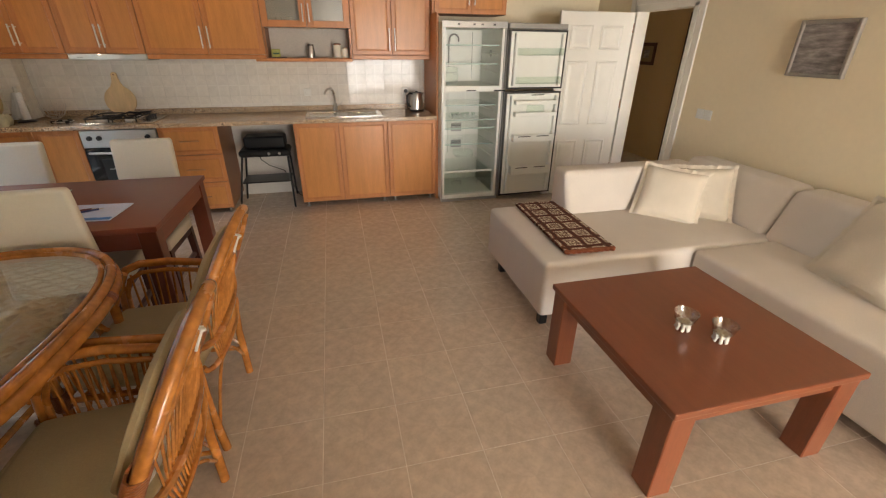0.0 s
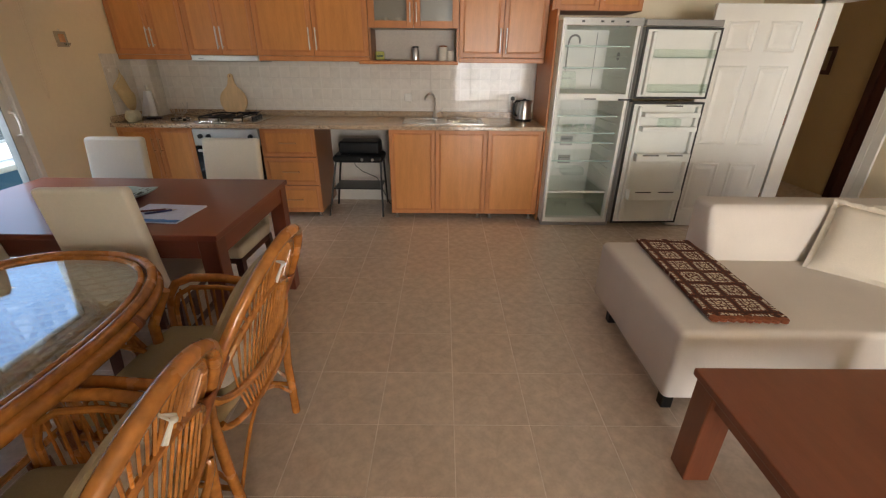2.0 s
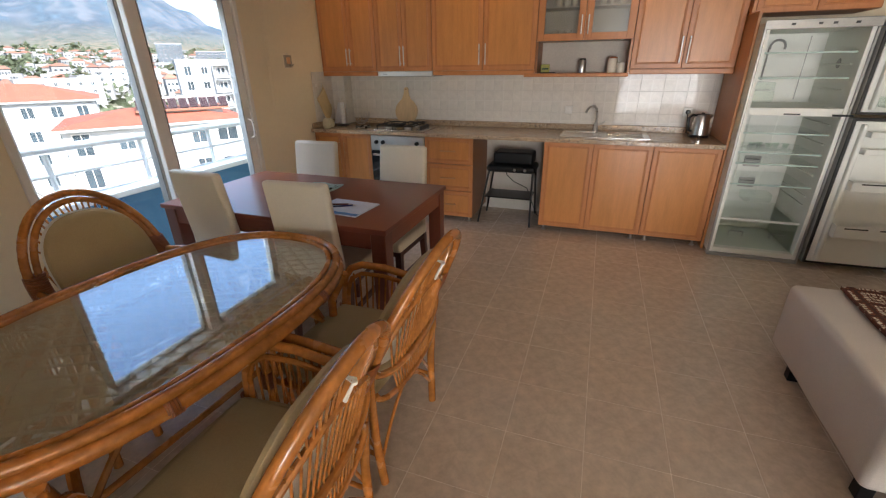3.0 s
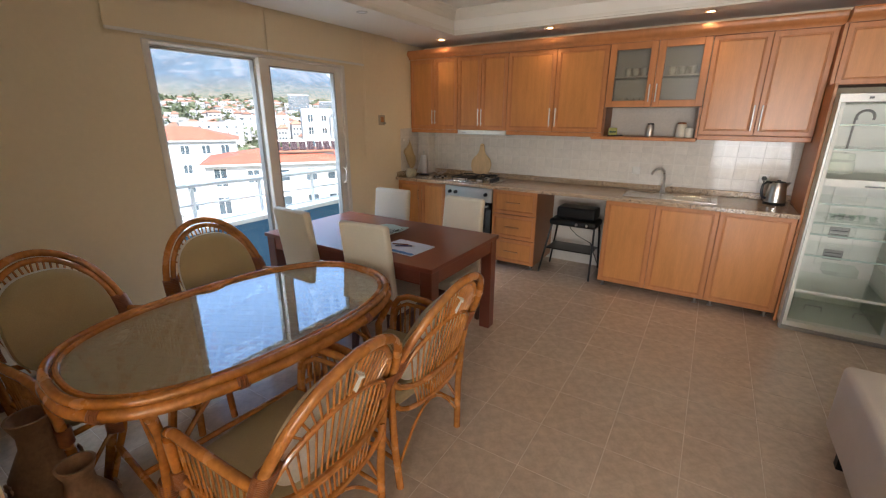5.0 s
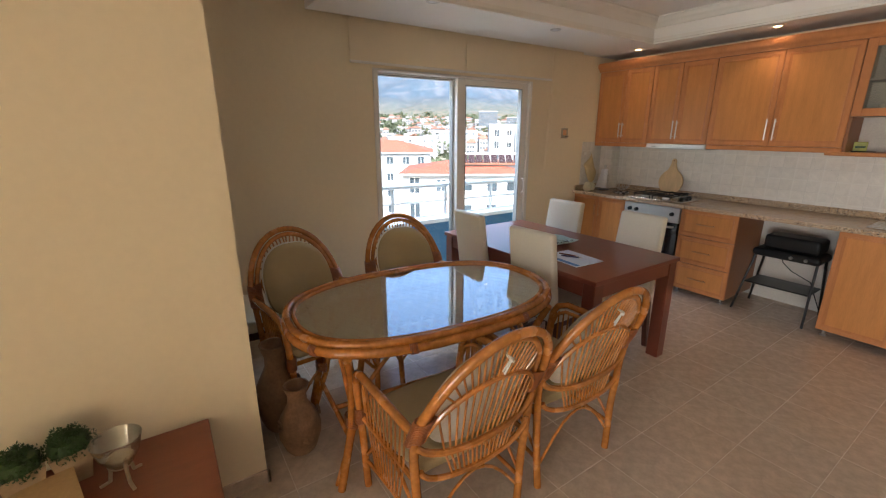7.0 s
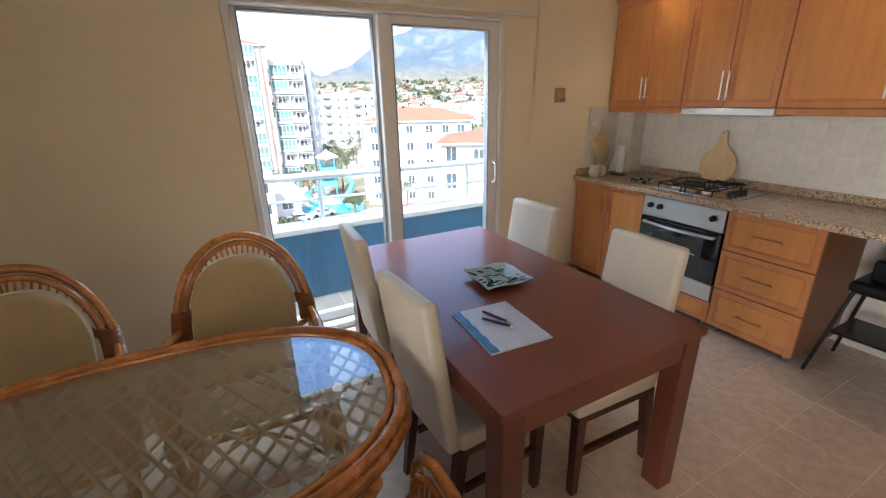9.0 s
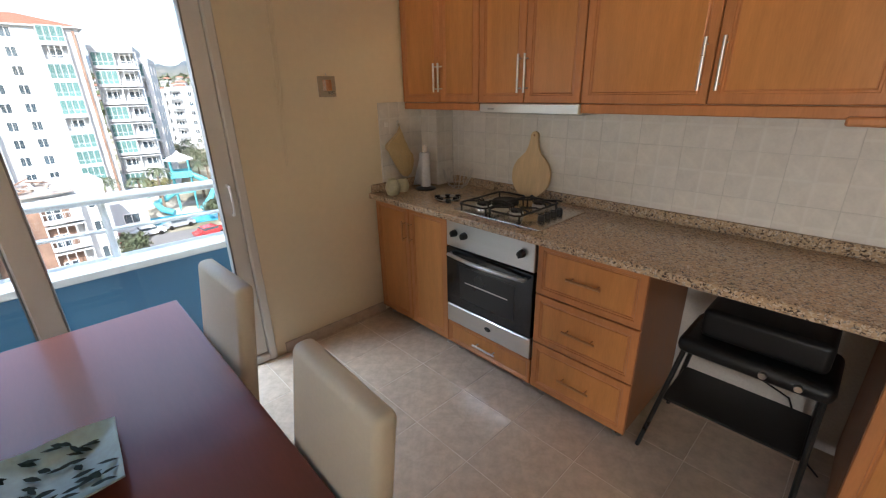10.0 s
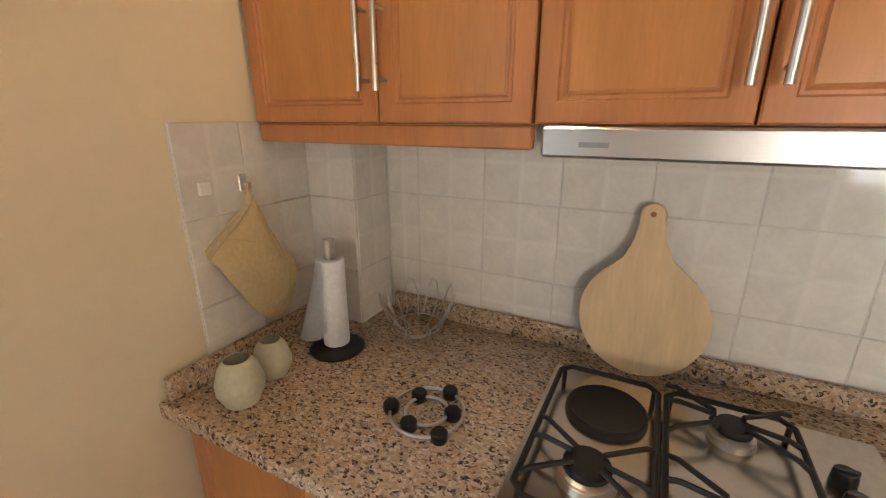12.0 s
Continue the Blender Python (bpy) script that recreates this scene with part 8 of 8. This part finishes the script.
# dark window openings of those houses, a strip a storey
wv, wf = [], []
for k in range(0, len(vs), 8):
    a, b2, up = Vector(vs[k]), Vector(vs[k + 1]), vs[k + 4][2]
    z = up - 2.0
    dn = (a - b2).cross(Vector((0, 0, 1))).normalized()
    for s in (1,):
        while z > vs[k][2] + 3.5:
            for f0 in (0.12, 0.42, 0.72):
                p, q = a.lerp(b2, f0), a.lerp(b2, f0 + 0.16)
                n = len(wv)
                off = Vector((b2.y - a.y, a.x - b2.x, 0)).normalized() * 0.06
                wv += [(p.x + off.x, p.y + off.y, z - 1.2), (q.x + off.x, q.y + off.y, z - 1.2), (q.x + off.x, q.y + off.y, z), (p.x + off.x, p.y + off.y, z)]
                wf.append((n, n + 1, n + 2, n + 3))
            z -= 3.0
me = bpy.data.meshes.new("hillside_windows")
me.from_pydata(wv, [], wf)
me.materials.append(M_WGLASS)
tagged(new("hillside_windows", me), "dark windows of the hillside houses", "windows", "", "stuff")

# trees: far woods as stuff, near ones single
M_FOLIAGE = material("tree_foliage", (0.080, 0.098, 0.052), 0.8, var=0.5, scale=0.4, grain=0.3, gscale=2.5)
M_YELLOWG = material("yellow_green_foliage", (0.17, 0.16, 0.07), 0.8, var=0.4, scale=0.8, grain=0.3, gscale=3)
M_BARK = material("tree_bark", (0.16, 0.12, 0.085), 0.9, var=0.3, scale=3, bump=0.4, bscale=9)


def leaf_cloud(count, cx, cy, cz, rx, rz, size, rg, vs, fs):
    for _ in range(count):
        a, e, q = rg.uniform(0, math.tau), rg.uniform(-1.2, 1.5), rg.random() ** 0.45
        wob = 1 + 0.3 * math.sin(3 * a + cx) + 0.2 * math.sin(4 * e + cy)
        p = Vector((cx + rx * q * wob * math.cos(a) * math.cos(e), cy + rx * q * wob * math.sin(a) * math.cos(e), cz + rz * q * math.sin(e)))
        d = Vector((rg.gauss(0, 1), rg.gauss(0, 1), rg.gauss(0, 1))).normalized()
        s = d.orthogonal().normalized() * size * 0.5
        k = len(vs)
        vs += [p - d * size, p + s, p + d * size, p - s]
        fs.append((k, k + 1, k + 2, k + 3))


def tree(x, y, z, h, crown, seed, mat=M_FOLIAGE, label="broad green tree between the houses"):
    rg = random.Random(seed)
    t = thing("tree", label, "tree", pose(x, y, z), "trees in the town")
    b = bmesh.new()
    tube(b, [(0, 0, -0.5), (0.1, 0.05, h * 0.35), (0.05, -0.1, h * 0.75)], 0.2, 8, radii=[0.26, 0.18, 0.06])
    for k in range(4):
        a = k * 1.6 + seed
        tube(b, [(0.08, 0, h * 0.4), (math.cos(a) * crown * 0.4, math.sin(a) * crown * 0.4, h * 0.6), (math.cos(a) * crown * 0.7, math.sin(a) * crown * 0.7, h * 0.72)], 0.08, 6, radii=[0.1, 0.06, 0.03])
    part("trunk", b, M_BARK, t)
    v, f = [], []
    for k in range(6):
        a = k * math.tau / 6 + seed
        leaf_cloud(170, math.cos(a) * crown * 0.5, math.sin(a) * crown * 0.5, h * (0.65 + 0.12 * (k % 3)), crown * 0.55, h * 0.2, 0.22, rg, v, f)
    me = bpy.data.meshes.new("crown")
    me.from_pydata(v, [], f)
    me.materials.append(mat)
    o = new("crown", me)
    o.parent = t
    return t


def place(az, dist):
    p = EYE0 + Vector((-math.sin(radians(az)), math.cos(radians(az)), 0)) * dist
    return p.x, p.y


for i, (az, dist, h, cr, mt_) in enumerate(((96, 60, 4.8, 2.6, M_YELLOWG), (98, 56, 4.2, 2.4, M_YELLOWG), (94.9, 65, 4.2, 2.3, M_FOLIAGE), (97.2, 70, 5.2, 2.9, M_YELLOWG), (99.2, 62, 4.6, 2.6, M_YELLOWG), (98, 42, 5.5, 2.4, M_YELLOWG), (101, 40, 5, 2.3, M_FOLIAGE), (96, 39, 4, 2.0, M_YELLOWG), (94, 37, 3.6, 1.9, M_YELLOWG), (104, 44, 6, 2.6, M_FOLIAGE), (90, 44, 4.0, 1.8, M_FOLIAGE), (99.5, 78, 8, 3.5, M_FOLIAGE), (101, 84, 9, 3.6, M_FOLIAGE),
                                        (76.5, 120, 8, 4, M_FOLIAGE), (78.2, 128, 7, 4, M_YELLOWG), (74.8, 112, 7, 4, M_FOLIAGE), (73.5, 132, 9, 4.5, M_FOLIAGE), (71.5, 140, 8, 4, M_FOLIAGE), (79.9, 90, 4.5, 2.4, M_YELLOWG), (74.2, 72, 3.5, 2, M_FOLIAGE),
                                        (61, 110, 9, 4.5, M_YELLOWG), (59, 125, 8, 4.5, M_FOLIAGE), (55, 95, 7, 3.6, M_FOLIAGE), (87.5, 50, 3.4, 1.7, M_YELLOWG), (83, 58, 3.6, 1.8, M_FOLIAGE))):
    x, y = place(az, dist)
    tree(x, y, terrain(x, y), h, cr, i, mt_, "small yellow-green garden tree below the flats" if mt_ is M_YELLOWG else "broad green tree between the houses")


def palm(x, y, z, h, seed):
    t = thing("palm_tree", "slender palm tree beside the street", "palm", pose(x, y, z), "palms along the street")
    rg = random.Random(seed)
    b = bmesh.new()
    tube(b, [(0, 0, -0.3), (0.15, 0, h * 0.5), (0.1, 0.1, h)], 0.2, 8, radii=[0.26, 0.18, 0.15])
    part("trunk", b, M_BARK, t)
    for k in range(16):
        a = k * math.tau / 16 + rg.uniform(-0.15, 0.15)
        L, up = rg.uniform(1.6, 2.3), rg.uniform(0.1, 0.9)
        b = bmesh.new()
        rib = [Vector((0.1 + math.cos(a) * L * f, 0.1 + math.sin(a) * L * f, h + up * math.sin(f * 2.4) - 1.2 * f * f)) for f in (0, 0.25, 0.5, 0.75, 1)]
        side_ = Vector((-math.sin(a), math.cos(a), 0))
        for p, q in zip(rib, rib[1:]):
            for s in (-1, 1):
                for m_ in range(3):
                    c0 = p.lerp(q, m_ / 3)
                    b.faces.new([b.verts.new(c0), b.verts.new(c0 + (q - p) * 0.3), b.verts.new(c0 + (q - p) * 0.5 + side_ * s * 0.34 - Vector((0, 0, 0.14)))])
        part("frond", b, M_FOLIAGE, t)
for i, (az, d) in enumerate(((66.8, 62), (79.6, 82), (81.5, 80), (84.5, 76), (75.5, 92))):
    x, y = place(az, d)
    palm(x, y, GZ0, 6.5 + i % 2, i)

v, f = [], []
for i in range(700):
    az, r = rng.uniform(36, 104), 190 + 850 * rng.random() ** 0.9
    x, y = -r * math.sin(radians(az)), r * math.cos(radians(az))
    s = rng.uniform(4, 9) * (1 + r / 900)
    leaf_cloud(30, x, y, terrain(x, y) + s * 0.3, s, s * 0.45, s * 0.22, rng, v, f)
me = bpy.data.meshes.new("far_woods")
me.from_pydata(v, [], f)
me.materials.append(M_FOLIAGE)
tagged(new("far_woods", me), "green woods between the hillside houses", "trees", "", "stuff")

# turquoise water slide in the pool garden
M_TURQ = material("turquoise_fibreglass", (0.09, 0.31, 0.35), 0.35, var=0.12, scale=2)
M_POOL = material("pool_water", (0.05, 0.30, 0.42), 0.08, var=0.15, scale=0.6, bump=0.2, bscale=2)
x, y = place(77.2, 84)
ws = thing("water_slide", "turquoise water slide tower beside a pool", "slide", pose(x, y, GZ0, 0, 0, 75))
for lx in (-1.3, 1.3):
    for ly in (-1.3, 1.3):
        b = bmesh.new()
        tube(b, [(lx, ly, 0), (lx, ly, 8.4)], 0.12, 8)
        part("post", b, M_TURQ, ws, smooth=True)
for z in (3.0, 5.6):
    slab("platform", -1.6, -1.6, z, 1.6, 1.6, z + 0.15, M_TURQ, ws, bevel=0.02)
    for sy in (-1.55, 1.55):
        slab("guard", -1.6, sy - 0.03, z + 0.15, 1.6, sy + 0.03, z + 1.1, M_TURQ, ws)
b = bmesh.new()
lathe(b, [(0, 10.0), (0.4, 9.5), (2.2, 8.5), (2.2, 8.38), (0, 8.4)], 4)
part("canopy", b, M_RAIL, ws, "pale pointed canopy")
for sgn, z0 in ((1, 5.7), (-1, 3.1)):
    b = bmesh.new()
    tube(b, [(sgn * 1.6, 0, z0), (sgn * 3.2, -0.6, z0 - 0.9), (sgn * 4.4, -2.2, z0 * 0.6), (sgn * 3.6, -3.8, z0 * 0.38), (sgn * 2.0, -4.6, 0.6)], 0.5, 10)
    part("chute", b, M_TURQ, ws, "turquoise slide chute", True)
slab("pool", -7.0, -11.0, 0.05, 6.0, -4.2, 0.12, M_POOL, ws, "blue pool at the foot")

# street with parked cars below
M_ASPH = material("asphalt", (0.16, 0.155, 0.15), 0.9, var=0.1, scale=0.5)
xs, ys = place(78, 66)
rd = structure("road", M_ASPH, [(-30, -3.5, GZ0 + 0.02, 40, 3.5, GZ0 + 0.06)], "pale grey street below the flats")
rd.matrix_world = pose(xs, ys, 0, 0, 0, 74)
M_CARS = [material("car_white", (0.75, 0.75, 0.74), 0.25, coat=0.6), material("car_red", (0.45, 0.03, 0.03), 0.25, coat=0.6), material("car_grey", (0.25, 0.26, 0.28), 0.25, coat=0.6)]
for i in range(9):
    x, y = place(63 + i * 3.1, 64 + (i * 7) % 9)
    c = thing("parked_car", "small parked car on the street below", "car", pose(x, y, GZ0 + 0.07, 0, 0, 70 + (i * 37) % 40), "parked cars")
    b = bmesh.new()
    pr = [(-2.0, 0.3), (-2.05, 0.75), (-1.4, 0.85), (-0.9, 1.35), (0.7, 1.38), (1.3, 0.9), (2.0, 0.8), (2.05, 0.3)]
    lo = [b.verts.new((px, -0.8, pz)) for px, pz in pr]
    hi = [b.verts.new((px, 0.8, pz)) for px, pz in pr]
    b.faces.new(lo)
    b.faces.new(hi[::-1])
    for k in range(len(pr)):
        b.faces.new((lo[k], hi[k], hi[(k + 1) % len(pr)], lo[(k + 1) % len(pr)]))
    part("body", b, M_CARS[i % 3], c)
    slab("glazing", -1.15, -0.81, 0.92, 0.95, 0.81, 1.27, M_WGLASS, c)
    for wx in (-1.3, 1.3):
        for wy in (-0.78, 0.78):
            b = bmesh.new()
            tube(b, [(wx, wy - 0.1, 0.31), (wx, wy + 0.1, 0.31)], 0.31, 12)
            part("wheel", b, M_RUBBER, c)

# ---------------------------------------------------------------- tiles, piece by piece
TS = 0.333
FT = tile_mesh("floor_tile", TS - 0.004, TS - 0.004, 0.0015, 0.0008, M_FTILE)
rest_v, rest_f = [], []
k = 0
for i in range(-8, 12):
    for j in range(-18, 13):
        x, y = -0.441 + (i + 0.5) * TS, 1.54 + (j + 0.5) * TS
        if not (X0 < x + TS / 2 and x - TS / 2 < X1 and Y0 < y < Y1 + TS / 2):
            continue
        if x < -1.23 and y < 0.445 - TS / 2:
            continue
        x0, x1, y0, y1 = max(x - TS / 2 + 0.002, X0), min(x + TS / 2 - 0.002, X1), max(y - TS / 2 + 0.002, Y0), min(y + TS / 2 - 0.002, Y1)
        whole = x1 - x0 > TS - 0.006 and y1 - y0 > TS - 0.006
        if whole and -0.3 < y < 4.7:
            piece("floor_tile", FT, floor, pose(x, y, -0.0015, 0, 0, 90 * ((i * 3 + j * 5) % 4)))
        else:
            n = len(rest_v)
            e = 0.0008
            rest_v += [(x0, y0, -0.0015), (x1, y0, -0.0015), (x1, y1, -0.0015), (x0, y1, -0.0015), (x0 + e, y0 + e, 0), (x1 - e, y0 + e, 0), (x1 - e, y1 - e, 0), (x0 + e, y1 - e, 0)]
            rest_f += [(n + 4, n + 5, n + 6, n + 7)] + [(n + q, n + (q + 1) % 4, n + 4 + (q + 1) % 4, n + 4 + q) for q in range(4)]
me = bpy.data.meshes.new("edge_tiles")
me.from_pydata(rest_v, [], rest_f)
me.materials.append(M_FTILE)
o = new("edge_tiles", me)
o.parent = floor
tagged(o, "cut floor tiles along the walls", "", "", "stuff")

bs = thing("tiled_splashback", "glossy off-white square wall tiles above the worktop", "", kind="structure")
WS = 0.1985
slab("grout_bed", -2.645, KB - 0.0078, 0.0, 1.088, KB, 1.46, M_WGROUT, bs)
slab("grout_bed", X0, 4.51, CT - 0.05, X0 + 0.006, 4.87, 1.46, M_WGROUT, bs)
made = {}


def wall_tile(w, h, m):
    key = (round(w, 3), round(h, 3))
    if key not in made:
        made[key] = tile_mesh("wall_tile", w - 0.0025, h - 0.0025, 0.003, 0.0012, M_WTILE)
    piece("wall_tile", made[key], bs, m)


rg = random.Random(3)
rows = ((CT - 0.0, 1.06), (1.06, 1.26), (1.26, 1.46))
x = -2.34 - WS * 2
while x < 1.085:
    a, b2 = max(x, -2.64), min(x + WS, 1.087)
    if b2 - a > 0.02:
        for z0, z1 in rows:
            if z1 > 1.42 and -0.50 < (a + b2) / 2 < 0.30:
                z1 = 1.395
            wall_tile(b2 - a, z1 - z0, pose((a + b2) / 2, KB - 0.006, (z0 + z1) / 2, 90 + rg.uniform(-0.45, 0.45), rg.uniform(-0.45, 0.45), 0))
    x += WS
for a, b2 in ((4.51, 4.67), (4.67, 4.868)):
    for z0, z1 in rows:
        wall_tile(b2 - a, z1 - z0, pose(X0 + 0.006, (a + b2) / 2, (z0 + z1) / 2) @ Matrix(((0, 0, 1, 0), (1, 0, 0, 0), (0, 1, 0, 0), (0, 0, 0, 1))))
for z0, z1 in rows:
    wall_tile(0.16, z1 - z0, pose(X0 + 0.085, 4.87, (z0 + z1) / 2, 90))
    wall_tile(0.145, z1 - z0, pose(-2.645, 4.945, (z0 + z1) / 2) @ Matrix(((0, 0, 1, 0), (1, 0, 0, 0), (0, 1, 0, 0), (0, 0, 0, 1))))
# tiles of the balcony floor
BT = tile_mesh("balcony_tile", 0.326, 0.326, 0.004, 0.001, M_BTILEDIM)
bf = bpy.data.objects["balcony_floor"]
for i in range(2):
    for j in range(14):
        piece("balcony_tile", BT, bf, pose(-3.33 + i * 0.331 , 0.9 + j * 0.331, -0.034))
